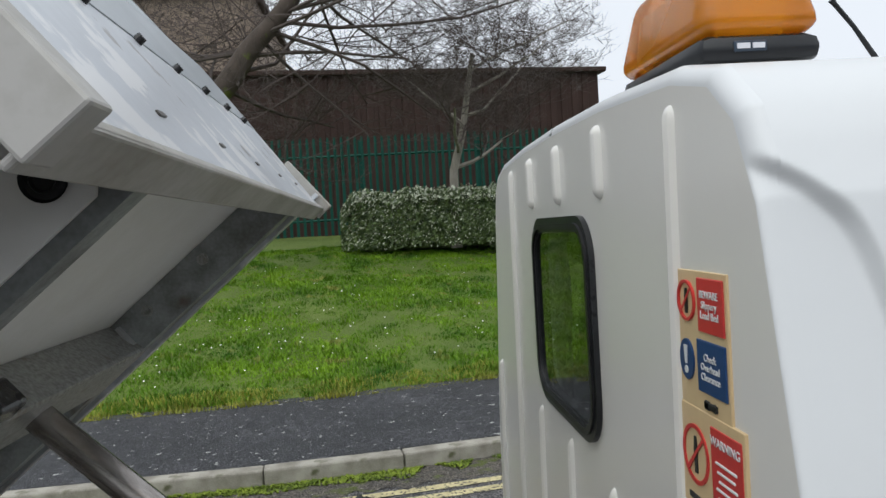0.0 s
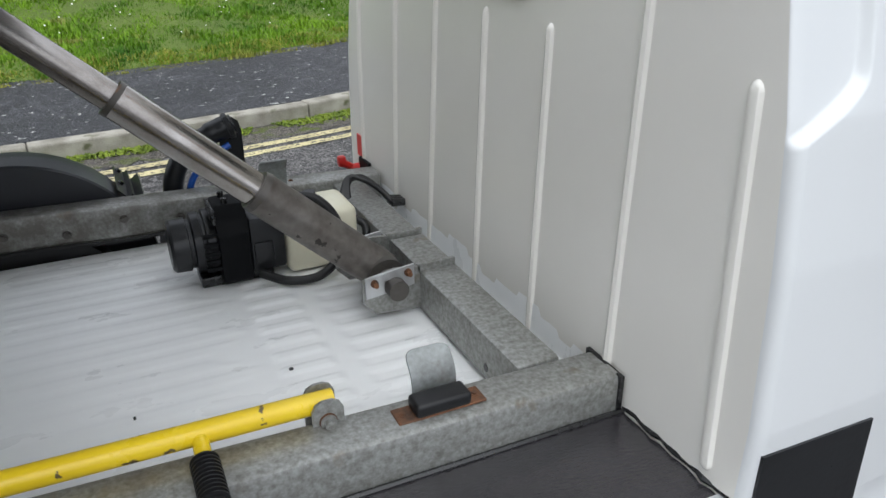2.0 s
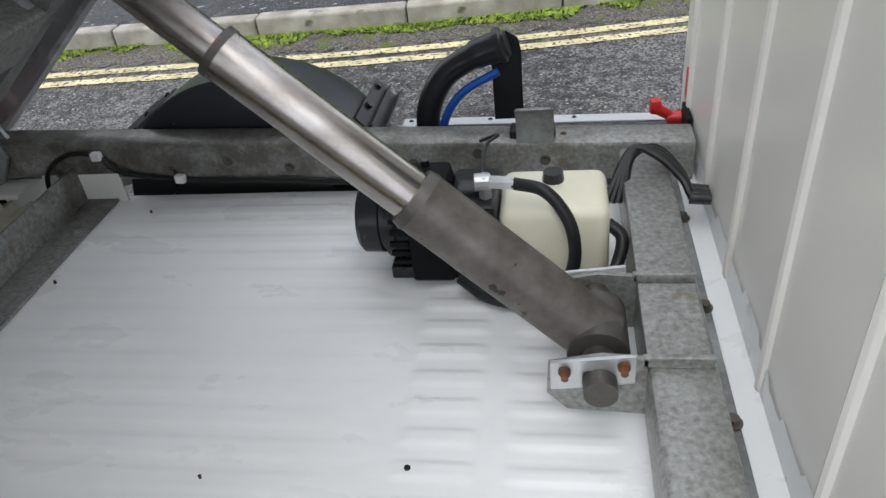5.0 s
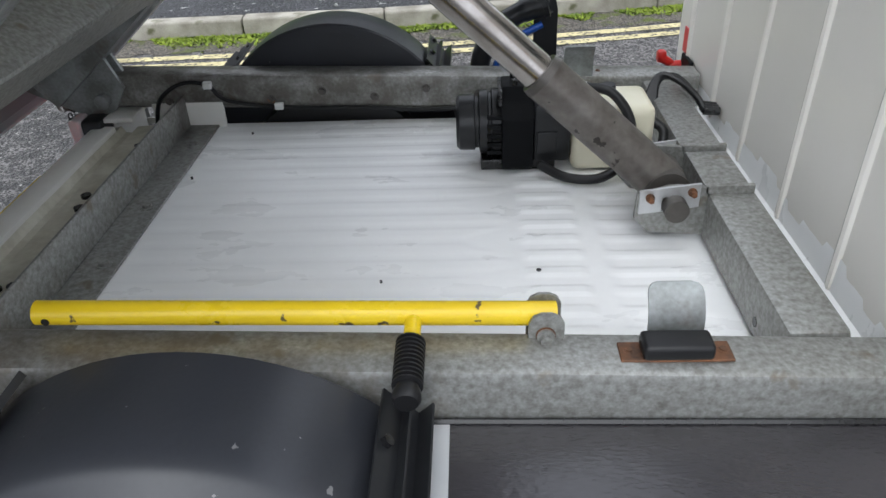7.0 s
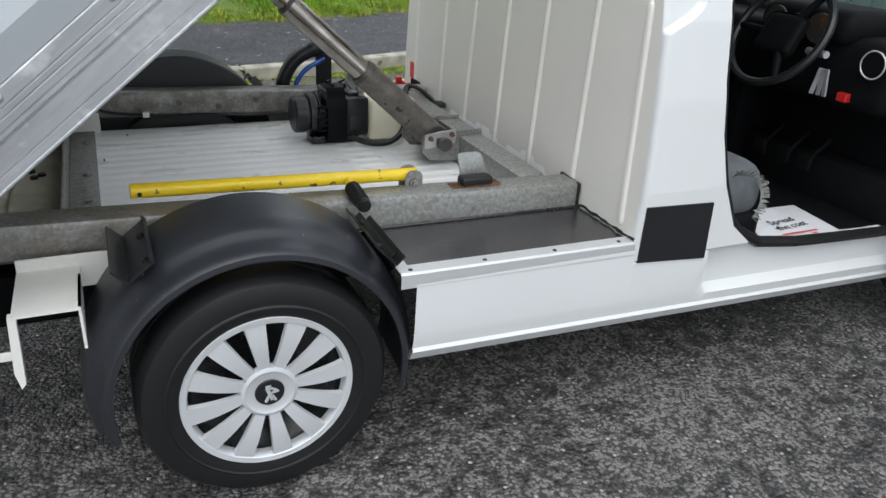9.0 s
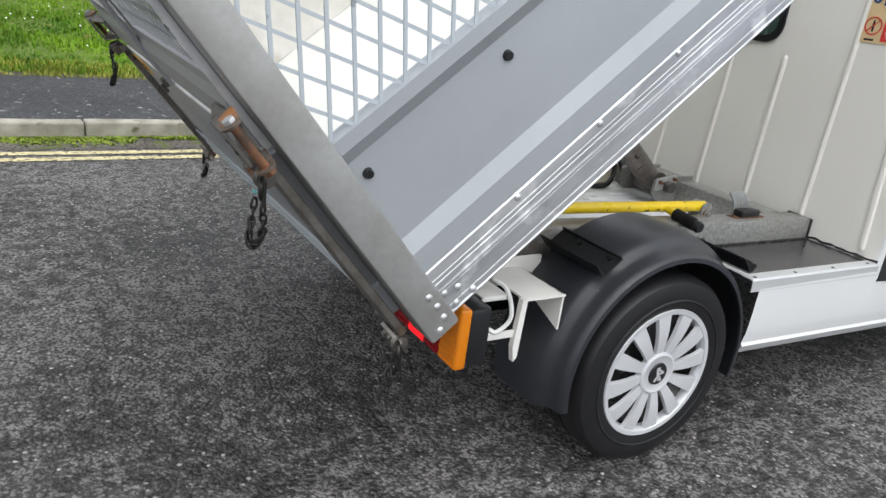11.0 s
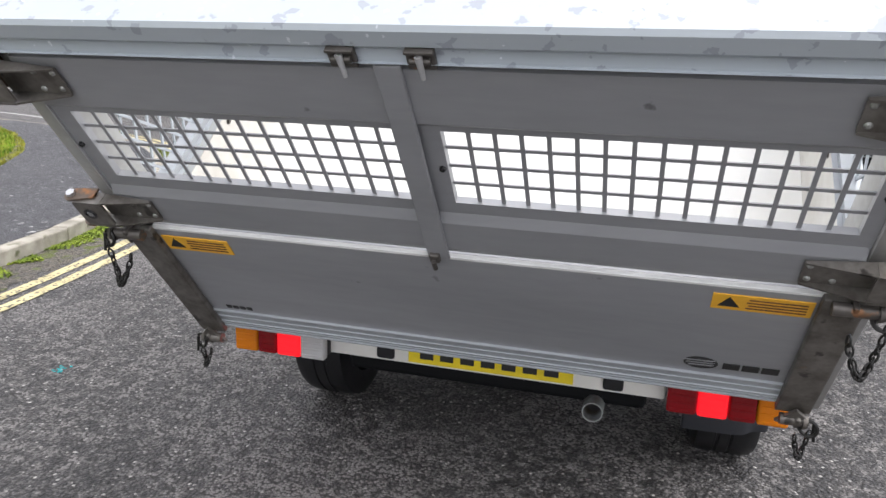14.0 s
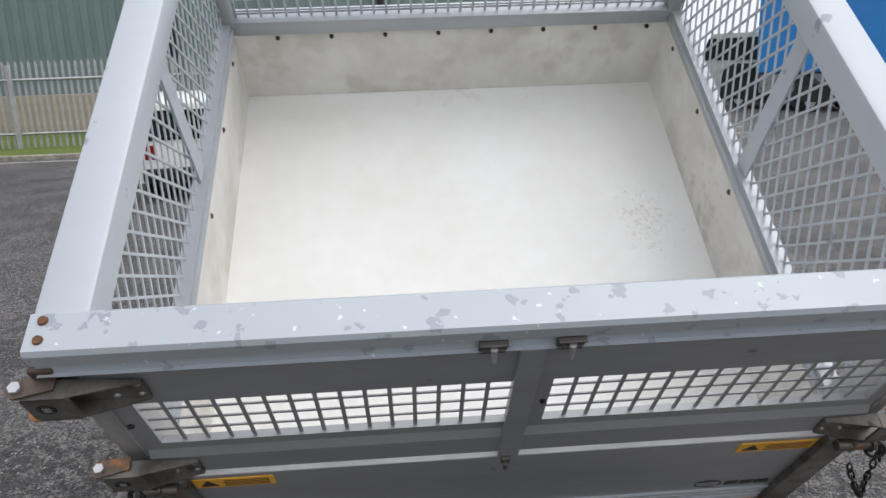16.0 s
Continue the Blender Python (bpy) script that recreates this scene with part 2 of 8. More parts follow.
M["alu_grey"] = mat("anodised_grey_panel", (0.40, 0.425, 0.445), 0.40, 0.30, dark=(0.34, 0.36, 0.38), scale=2.5, fine=30, bump=0.02)
M["post_grey"] = mat("stained_post_paint", (0.38, 0.385, 0.38), 0.42, 0.3, dark=(0.27, 0.265, 0.25), scale=6, fine=60, bump=0.04, amount=0.9)
M["tail_grey"] = add_speckle(mat("tailgate_grey", (0.33, 0.335, 0.35), 0.42, 0.30, dark=(0.27, 0.275, 0.285), scale=4, fine=50, bump=0.04, stretch=(1, 0.2, 1), amount=0.9), (0.15, 0.15, 0.155), 9, 0.70, 0.03, 5)
M["rail_white"] = add_speckle(mat("peeling_grey_white_paint", (0.45, 0.49, 0.525), 0.42, 0.1, dark=(0.42, 0.455, 0.49), scale=4, fine=30, bump=0.04), (0.27, 0.30, 0.33), 10, 0.66, 0.02, 6)
M["beam_paint"] = add_speckle(add_speckle(mat("flaking_beam_paint", (0.41, 0.45, 0.485), 0.42, 0.1, dark=(0.38, 0.42, 0.45), scale=4, fine=30, bump=0.05), (0.30, 0.325, 0.365), 24, 0.615, 0.010, 10), (0.62, 0.65, 0.68), 46, 0.68, 0.010, 9)
M["zinc_patchy"] = add_speckle(add_speckle(mat("patchy_galvanised_sheet", (0.58, 0.60, 0.63), 0.40, 0.35, dark=(0.48, 0.50, 0.53), scale=5, fine=60, bump=0.05), (0.74, 0.74, 0.74), 8, 0.55, 0.03, 6), (0.33, 0.32, 0.31), 10, 0.68, 0.03, 5)
M["dirty_zinc"] = mat("dirty_zinc_edge", (0.44, 0.425, 0.40), 0.55, 0.15, dark=(0.28, 0.26, 0.22), scale=6, fine=70, bump=0.06, amount=0.9)
M["bed_paint"] = add_stain(add_stain(mat("worn_bed_paint", (0.83, 0.83, 0.80), 0.42, dark=(0.72, 0.71, 0.65), scale=1.6, fine=14, bump=0.03, amount=0.75), (-0.10, -0.66, 1.22), (0.45, 0.32, 0.45), (0.47, 0.43, 0.34), 60, 0.77, 0.20, 9), (0.50, -0.1, 1.70), (0.30, 1.3, 0.45), (0.46, 0.43, 0.37), 9, 0.74, 0.25, 8)
M["lining_paint"] = add_speckle(add_stain(mat("dirty_lining_paint", (0.77, 0.755, 0.71), 0.5, dark=(0.60, 0.575, 0.52), scale=3.5, fine=16, bump=0.03, amount=1.0), (-0.15, -0.87, 1.25), (0.55, 0.4, 0.5), (0.36, 0.31, 0.24), 16, 0.72, 0.22, 8), (0.60, 0.57, 0.51), 6, 0.55, 0.10, 6)
M["underside_paint"] = mat("underside_white_paint", (0.80, 0.79, 0.76), 0.45, dark=(0.66, 0.64, 0.60), scale=4, fine=40, bump=0.02)
M["chain_steel"] = mat("blackened_chain_steel", (0.022, 0.021, 0.020), 0.4, 0.4, scale=30, bump=0.05)
M["rust"] = mat("rusty_steel", (0.22, 0.095, 0.042), 0.8, 0.2, dark=(0.065, 0.040, 0.028), scale=22, fine=90, bump=0.25, amount=1.0)
M["dark_steel"] = add_speckle(mat("oily_dark_steel", (0.12, 0.11, 0.10), 0.45, 0.5, dark=(0.05, 0.045, 0.04), scale=14, fine=70, bump=0.1), (0.24, 0.12, 0.06), 16, 0.64, 0.05, 4)
M["ram_tube"] = add_speckle(mat("ram_tube_steel", (0.19, 0.175, 0.16), 0.45, 0.5, dark=(0.085, 0.072, 0.062), scale=13, fine=70, bump=0.05, amount=0.95), (0.035, 0.03, 0.026), 30, 0.665, 0.02, 3)
M["chrome"] = mat("ground_steel", (0.46, 0.43, 0.405), 0.26, 1.0, dark=(0.25, 0.22, 0.195), scale=6, fine=160, bump=0.03, stretch=(2, 6, 2), amount=0.9)
M["ply"] = mat("black_phenolic_ply", (0.034, 0.032, 0.036), 0.21, dark=(0.015, 0.0135, 0.014), scale=7, fine=120, bump=0.22, bump_scale=170, spec=0.8, rough_var=0.10, stretch=(0.5, 1.2, 1))
M["black_plastic"] = mat("black_plastic", (0.016, 0.017, 0.019), 0.36, dark=(0.010, 0.010, 0.011), scale=5, fine=90, bump=0.04, spec=0.4)
M["mudguard"] = add_speckle(mat("mudguard_plastic", (0.026, 0.028, 0.034), 0.38, dark=(0.015, 0.016, 0.019), scale=4, fine=140, bump=0.03, spec=0.45), (0.16, 0.16, 0.16), 55, 0.745, 0.02, 2)
M["rubber"] = mat("tyre_rubber", (0.014, 0.014, 0.015), 0.46, dark=(0.008, 0.008, 0.009), scale=8, fine=90, bump=0.06, spec=0.35)
M["sealant"] = mat("black_sealant", (0.012, 0.012, 0.013), 0.3, scale=20)
M["trim_silver"] = mat("silver_wheel_trim", (0.62, 0.63, 0.65), 0.36, 0.25, dark=(0.58, 0.59, 0.61), scale=8, bump=0.008, rough_var=0.03)
M["reservoir"] = mat("cream_polythene", (0.78, 0.75, 0.60), 0.40, dark=(0.66, 0.61, 0.44), scale=5, fine=20)
M["yellow_paint"] = add_speckle(mat("yellow_paint", (0.80, 0.57, 0.015), 0.32, dark=(0.70, 0.48, 0.01), scale=8), (0.10, 0.07, 0.03), 26, 0.64, 0.02, 6)
M["blue_hose"] = mat("blue_hose", (0.01, 0.08, 0.40), 0.35)
M["red_plastic"] = mat("red_plastic", (0.62, 0.025, 0.02), 0.35)
M["red_ink"] = mat("red_print", (0.66, 0.045, 0.04), 0.5)
M["blue_ink"] = mat("blue_print", (0.012, 0.06, 0.19), 0.5)
M["black_ink"] = mat("black_print", (0.015, 0.015, 0.015), 0.5)
M["white_ink"] = mat("white_print", (0.8, 0.8, 0.78), 0.5)
M["sticker_card"] = mat("yellowed_label", (0.72, 0.54, 0.30), 0.5, dark=(0.62, 0.45, 0.24), scale=6)
M["sticker_amber"] = mat("amber_label", (0.80, 0.42, 0.03), 0.45, dark=(0.66, 0.33, 0.02), scale=10)
M["plate_yellow"] = mat("plate_yellow", (0.85, 0.66, 0.02), 0.4)
M["seat_cloth"] = mat("grey_seat_cloth", (0.13, 0.14, 0.15), 0.95, scale=20, fine=260, bump=0.4, spec=0.1)
M["cabin"] = mat("cabin_black_plastic", (0.0085, 0.009, 0.010), 0.55, scale=12, fine=120, bump=0.1, spec=0.07)
M["label_dark"] = mat("dark_blue_label", (0.03, 0.05, 0.08), 0.4)
M["paper"] = mat("paper", (0.80, 0.80, 0.84), 0.7)
M["teal"] = mat("turquoise_marking", (0.02, 0.32, 0.34), 0.8, scale=30)
M["fringe"] = mat("yellow_moss_fringe", (0.38, 0.36, 0.05), 0.8, dark=(0.15, 0.19, 0.025), scale=4, fine=20, bump=0.0, amount=1.0)
M["hinge_steel"] = add_speckle(add_speckle(mat("worn_hinge_steel", (0.19, 0.178, 0.162), 0.42, 0.45, dark=(0.085, 0.075, 0.064), scale=16, fine=80, bump=0.08, amount=1.0), (0.22, 0.11, 0.055), 12, 0.66, 0.08, 7), (0.045, 0.04, 0.035), 18, 0.63, 0.05, 6)
M["rust_edge"] = add_speckle(mat("hinge_leaf_steel", (0.16, 0.12, 0.09), 0.55, 0.4, dark=(0.08, 0.062, 0.05), scale=18, fine=90, bump=0.12, amount=1.0), (0.36, 0.15, 0.05), 15, 0.54, 0.08, 5)
M["brown_steel"] = mat("red_brown_steel", (0.12, 0.07, 0.055), 0.6, 0.2, dark=(0.06, 0.038, 0.032), scale=20, fine=80, bump=0.1, amount=1.0)
M["mirror"] = mat("mirror_glass", (0.86, 0.88, 0.88), 0.04, 1.0, dark=(0.84, 0.86, 0.86), bump=0.0, rough_var=0.01)


def clear_mat(name, color, rough, alpha_mix, ior=1.45):
    m = bpy.data.materials.new(name)
    m.use_nodes = True
    b = m.node_tree.nodes["Principled BSDF"]
    b.inputs["Base Color"].default_value = (*color, 1)
    b.inputs["Roughness"].default_value = rough
    b.inputs["IOR"].default_value = ior
    b.inputs["Transmission Weight"].default_value = alpha_mix
    return m


M["glass"] = clear_mat("window_glass", (0.30, 0.34, 0.32), 0.0, 1.0)
M["amber"] = clear_mat("amber_lens", (1.0, 0.34, 0.015), 0.18, 0.6)
M["amber_lamp"] = clear_mat("amber_lamp_lens", (0.85, 0.26, 0.01), 0.25, 0.25)
M["red_lamp"] = clear_mat("red_lamp_lens", (0.27, 0.006, 0.010), 0.2, 0.25)
M["clear_lamp"] = clear_mat("clear_lamp_lens", (0.75, 0.75, 0.75), 0.15, 0.4)
lit = clear_mat("lit_red_lamp", (0.7, 0.02, 0.015), 0.25, 0.1)
lit.node_tree.nodes["Principled BSDF"].inputs["Emission Color"].default_value = (1.0, 0.012, 0.03, 1)
lit.node_tree.nodes["Principled BSDF"].inputs["Emission Strength"].default_value = 0.45
M["lit_red"] = lit
# glow for the bright core of a lit lens, not a modelled lamp
lens_glow_mat = clear_mat("glowing_lens_core", (1.0, 0.35, 0.3), 0.4, 0.0)
lens_glow_mat.node_tree.nodes["Principled BSDF"].inputs["Emission Color"].default_value = (1.0, 0.30, 0.10, 1)
lens_glow_mat.node_tree.nodes["Principled BSDF"].inputs["Emission Strength"].default_value = 1.0
M["bulb"] = lens_glow_mat


# ---- mesh helpers ----
def part(name, bm, material, parent=None, label="", m=None, smooth=False):
    """Links a bmesh as one mesh object under a thing or a part."""
    me = bpy.data.meshes.new(name)
    if m is not None:
        bm.transform(m)
    bmesh.ops.recalc_face_normals(bm, faces=bm.faces[:])
    bm.to_mesh(me)
    bm.free()
    for one in material if isinstance(material, (list, tuple)) else [material]:
        me.materials.append(M[one])
    if smooth:
        me.polygons.foreach_set("use_smooth", [True] * len(me.polygons))
        me.set_sharp_from_angle(angle=radians(38))
    ob = new(name, me)
    ob.parent = parent
    if label:
        tagged(ob, label)
    return ob


def thing(name, label, category, at=(0, 0, 0), group=""):
    e = new(name)
    e.location = at
    e.empty_display_size = 0.1
    return tagged(e, label, category, group)


def block(bm, lo, hi, bev=0.0, m=None, seg=2):
    """A box from corner lo to corner hi, its edges rounded by bev."""
    lo, hi = Vector(lo), Vector(hi)
    r = bmesh.ops.create_cube(bm, size=1.0, matrix=Matrix.Translation((lo + hi) / 2) @ Matrix.Diagonal((*(hi - lo), 1)))
    vs = r["verts"]
    if bev:
        es = list({e for v in vs for e in v.link_edges})
        r = bmesh.ops.bevel(bm, geom=es, offset=bev, segments=seg, affect="EDGES", profile=0.5)
        vs = list({v for f in r["faces"] for v in f.verts} | {v for v in vs if v.is_valid})
    if m is not None:
        bmesh.ops.transform(bm, matrix=m, verts=vs)
    return vs


def rod(bm, a, b, r0, r1=None, n=16, caps=True):
    a, b = Vector(a), Vector(b)
    d = b - a
    m = Matrix.Translation((a + b) / 2) @ d.to_track_quat("Z", "Y").to_matrix().to_4x4()
    return bmesh.ops.create_cone(bm, cap_ends=caps, segments=n, radius1=r0, radius2=r0 if r1 is None else r1, depth=d.length, matrix=m)["verts"]


def tube(bm, pts, r, n=8, caps=True):
    """A round tube along points; r is a number or one radius a point."""
    pts = [Vector(p) for p in pts]
    rings, side = [], None
    for i, p in enumerate(pts):
        d = (pts[min(i + 1, len(pts) - 1)] - pts[max(i - 1, 0)]).normalized()
        if side is None:
            side = d.orthogonal().normalized()
        side = (side - d * side.dot(d)).normalized()
        up = d.cross(side)
        q = r[i] if isinstance(r, (list, tuple)) else r
        rings.append([bm.verts.new(p + (side * math.cos(a) + up * math.sin(a)) * q) for a in (2 * math.pi * k / n for k in range(n))])
    for a, b in zip(rings, rings[1:]):
        for k in range(n):
            bm.faces.new((a[k], a[(k + 1) % n], b[(k + 1) % n], b[k]))
    if caps:
        bm.faces.new(rings[0][::-1])
        bm.faces.new(rings[-1])


def curve_pts(pts, n=8):
    """Catmull-Rom through pts."""
    pts = [Vector(p) for p in pts]
    q = [pts[0] * 2 - pts[1]] + pts + [pts[-1] * 2 - pts[-2]]
    out = []
    for i in range(1, len(q) - 2):
        a, b, c, d = q[i - 1:i + 3]
        for k in range(n):
            t = k / n
            out.append(0.5 * (2 * b + (c - a) * t + (2 * a - 5 * b + 4 * c - d) * t * t + (3 * b - a - 3 * c + d) * t ** 3))
    return out + [pts[-1]]


def slab(bm, outline, to3d, c0, c1):
    """A plate: the outline (a, b) carried by to3d(a, b, c) from c0 to c1."""
    lo = [bm.verts.new(to3d(a, b, c0)) for a, b in outline]
    hi = [bm.verts.new(to3d(a, b, c1)) for a, b in outline]
    bm.faces.new(lo[::-1])
    bm.faces.new(hi)
    k = len(lo)
    for i in range(k):
        bm.faces.new((lo[i], lo[(i + 1) % k], hi[(i + 1) % k], hi[i]))


def frame_plate(bm, outer, inner, to3d, c0, c1):
    """A plate with a hole: outer and inner outlines with the same number of corners."""
    k = len(outer)
    v = [[bm.verts.new(to3d(a, b, c)) for a, b in o] for o in (outer, inner) for c in (c0, c1)]
    for i in range(k):
        j = (i + 1) % k
        for a, b in ((0, 1), (3, 2), (2, 0), (1, 3)):
            bm.faces.new((v[a][i], v[a][j], v[b][j], v[b][i]))


def lathe(bm, profile, m, n=48, a0=0.0, a1=2 * math.pi):
    """Turns the profile of (radius, height) round the z axis of m."""
    full = abs(a1 - a0 - 2 * math.pi) < 1e-6
    steps = n if full else n + 1
    rings = [[bm.verts.new(m @ Vector((r * math.cos(a), r * math.sin(a), h))) for r, h in profile]
             for a in (a0 + (a1 - a0) * i / n for i in range(steps))]
    for i in range(n):
        a, b = rings[i], rings[(i + 1) % steps]
        for j in range(len(profile) - 1):
            bm.faces.new((a[j], b[j], b[j + 1], a[j + 1]))


def rounded(w, h, r, n=5, cx=0.0, cy=0.0):
    """A rounded rectangle outline about (cx, cy)."""
    out = []
    for sx, sy, a in ((1, 1, 0), (-1, 1, 90), (-1, -1, 180), (1, -1, 270)):
        for k in range(n + 1):
            t = radians(a + 90 * k / n)
            out.append((cx + sx * (w / 2 - r) + r * math.cos(t), cy + sy * (h / 2 - r) + r * math.sin(t)))
    return out


def XZ(a, b, c): return Vector((a, c, b))
def YZ(a, b, c): return Vector((c, a, b))
def XY(a, b, c): return Vector((a, b, c))


def bolt(bm, at, axis, r=0.009, h=0.006, n=6):
    at, axis = Vector(at), Vector(axis).normalized()
    rod(bm, at, at + axis * h * 0.4, r * 1.5, n=14)
    rod(bm, at + axis * h * 0.35, at + axis * (h * 0.4 + h), r, n=n)


def words(name, text, size, material, m, parent, label="", align="CENTER"):
    """Raised lettering as a mesh in the built-in font."""
    c = bpy.data.curves.new(name, "FONT")
    c.body, c.size, c.extrude, c.align_x, c.align_y = text, size, 0.0004, align, "CENTER"
    c.space_line = 0.95
    tmp = bpy.data.objects.new(name, c)
    scene.collection.objects.link(tmp)
    bpy.context.view_layer.update()
    me = bpy.data.meshes.new_from_object(tmp.evaluated_get(bpy.context.evaluated_depsgraph_get()))
    bpy.data.objects.remove(tmp)
    me.transform(m)
    me.materials.clear()
    me.materials.append(M[material])
    ob = new(name, me)
    ob.parent = parent
    if label:
        tagged(ob, label)
    return ob


# ---- ground, road, pavement, lawn ----
KERB = [(-60, -14), (-30, -4.2), (-14, 1.3), (-6, 2.95), (-4, 3.2), (-2.11, 3.335), (-1.14, 3.385), (-0.21, 3.445), (0.66, 3.555), (1.42, 3.69), (1.88, 3.80), (2.7, 4.06), (3.7, 4.52), (4.2, 4.80),
        (5.5, 5.75), (6.6, 6.95), (7.6, 8.4), (8.4, 10.5), (8.9, 13), (9.2, 17), (9.5, 26)]
KERB = [(p.x, p.y) for p in curve_pts([(x, y, 0) for x, y in KERB], 8)]
INTO = Vector((-0.28, 0.96)).normalized()


def kerb_y(x):
    for (x0, y0), (x1, y1) in zip(KERB, KERB[1:]):
        if x0 <= x <= x1:
            return y0 + (y1 - y0) * (x - x0) / (x1 - x0)
    return KERB[-1][1]


def rise(d):
    """Height of the verge at a distance d behind the kerb."""
    steps = [(0, 0.105), (0.13, 0.105), (1.9, 0.125), (2.05, 0.15), (4, 0.46), (6.5, 0.92), (9, 1.30), (13, 1.52), (60, 2.1)]
    for (a, p), (b, q) in zip(steps, steps[1:]):
        if d <= b:
            return p + (q - p) * (d - a) / (b - a)
    return 2.1


def verge(name, d0, d1, n, material, label, lift=0.0, lump=0.0):
    bm = bmesh.new()
    rows = []
    for x, y in KERB:
        row = []
        for i in range(n + 1):
            d = d0 + (d1 - d0) * i / n
            p = Vector((x, y)) + INTO * d
            row.append(bm.verts.new((p.x, p.y, rise(d) + lift + lump * noise.noise((p.x * 0.7, p.y * 0.7, 0)))))
        rows.append(row)
    for a, b in zip(rows, rows[1:]):
        for i in range(n):
            bm.faces.new((a[i], b[i], b[i + 1], a[i + 1]))
    return tagged(part(name, bm, material, smooth=True), label, kind="structure")


bm = bmesh.new()
for a, b in ((-400, 400),):
    vs = [bm.verts.new((x, y, 0)) for x, y in ((a, a), (b, a), (b, b), (a, b))]
    bm.faces.new(vs)
tagged(part("road", bm, "asphalt"), "worn grey tarmac road with pale stone chips", kind="structure")
verge("pavement", 0.125, 1.98, 6, "path_tarmac", "dark tarmac footpath behind the kerb")
verge("lawn", 1.95, 60, 60, "soil", "sloping mown lawn with moss and daisies", lump=0.03)

# kerb stones: 0.9 m long, laid end to end
kerbs = new("kerb")
tagged(kerbs, "weathered concrete kerb of separate stones", kind="structure")
length, walked, k_pts = 0.915, 0.31, []
for (x0, y0), (x1, y1) in zip(KERB, KERB[1:]):
    seg = math.hypot(x1 - x0, y1 - y0)
    while walked < seg:
        k_pts.append((x0 + (x1 - x0) * walked / seg, y0 + (y1 - y0) * walked / seg))
        walked += length
    walked -= seg
stone_bm = bmesh.new()
block(stone_bm, (0.004, 0, -0.10), (length - 0.004, 0.125, 0.108), 0.014)
stone_me = bpy.data.meshes.new("kerb_stone")
bmesh.ops.recalc_face_normals(stone_bm, faces=stone_bm.faces[:])
stone_bm.to_mesh(stone_me)
stone_bm.free()
stone_me.materials.append(M["kerb"])
for (x0, y0), (x1, y1) in zip(k_pts, k_pts[1:]):
    if -14 < x0 < 14:
        s = new("kerb_stone", stone_me)
        s.parent = kerbs
        s.matrix_local = pose(x0, y0, random.uniform(-0.004, 0.004), 0, random.uniform(-0.3, 0.3), math.degrees(math.atan2(y1 - y0, x1 - x0)))


def ribbon(name, off, width, z, x0, x1, material, label, ragged=0.006, step=0.05):
    """A painted line along the kerb, off metres on the road side."""
    bm = bmesh.new()
    last, x = None, x0
    while x <= x1:
        y = kerb_y(x)
        slope = (kerb_y(x + 0.05) - kerb_y(x - 0.05)) / 0.1
        nx, ny = slope / math.hypot(1, slope), -1 / math.hypot(1, slope)
        a = off + ragged * noise.noise((x * 9, off * 7, 0))
        b = off + width + ragged * noise.noise((x * 9, off * 7 + 30, 2))
        now = [bm.verts.new((x + nx * d, y + ny * d, z)) for d in (a, b)]
        if last:
            bm.faces.new((last[0], last[1], now[1], now[0]))
        last = now
        x += step
    return tagged(part(name, bm, material), label, kind="structure")


ribbon("gutter_grit", -0.02, 0.36, 0.003, -13, 12, "grit", "strip of brown grit and dirt along the kerb foot", 0.10)
ribbon("yellow_line_inner", 0.385, 0.08, 0.005, -13, 12, "yellow_line", "worn yellow painted line beside the kerb")
ribbon("yellow_line_outer", 0.53, 0.08, 0.005, -13, 12, "yellow_line", "worn yellow painted line along the road edge")

# moss and weeds in the gutter
bm = bmesh.new()
for _ in range(19000):
    x = random.uniform(-6, 9)
    d = abs(random.gauss(0, 0.10))
    if noise.noise((x * 1.3, 3, 1)) + 0.4 * noise.noise((x * 5, 8, 1)) < -0.34 + d * 2.3:
        continue
    slope = (kerb_y(x + 0.05) - kerb_y(x - 0.05)) / 0.1
    c = Vector((x + slope * d, kerb_y(x) - d, 0.002))
    r = random.uniform(0.008, 0.028)
    for k in range(4):
        a = random.uniform(0, 6.3)
        t = Vector((math.cos(a), math.sin(a), random.uniform(0.1, 0.9))) * r
        s = Vector((-math.sin(a), math.cos(a), 0)) * r * 0.35
        bm.faces.new([bm.verts.new(v) for v in (c - s, c + s, c + t)])
tagged(part("gutter_moss", bm, "moss"), "green moss and weeds growing in the gutter", "moss", kind="stuff")

bm = bmesh.new()
for _ in range(14):
    c = Vector((-0.278 + random.gauss(0, 0.018), 2.023 + random.gauss(0, 0.018), 0.002))
    slab(bm, [(c.x + random.uniform(0.003, 0.009) * math.cos(a), c.y + random.uniform(0.003, 0.009) * math.sin(a)) for a in [2 * math.pi * i / 7 for i in range(7)]], XY, 0.0, 0.002 + 0.0001 * _)
tagged(part("paint_splash", bm, "teal"), "small splash of turquoise paint on the road", "paint mark")

# iron cover set in the road
bm = bmesh.new()
CM = pose(-0.92, -1.02, 0.001, 0, 0, -20)
frame_plate(bm, rounded(0.50, 0.44, 0.02, 3), rounded(0.45, 0.39, 0.015, 3), XY, 0.0, 0.006)
frame_plate(bm, rounded(0.43, 0.37, 0.02, 3), rounded(0.37, 0.31, 0.03, 3), XY, 0.0, 0.007)
for i in range(6):
    for j in range(5):
        block(bm, (-0.17 + i * 0.06, -0.14 + j * 0.06, 0), (-0.135 + i * 0.06, -0.105 + j * 0.06, 0.007), 0.003, seg=1)
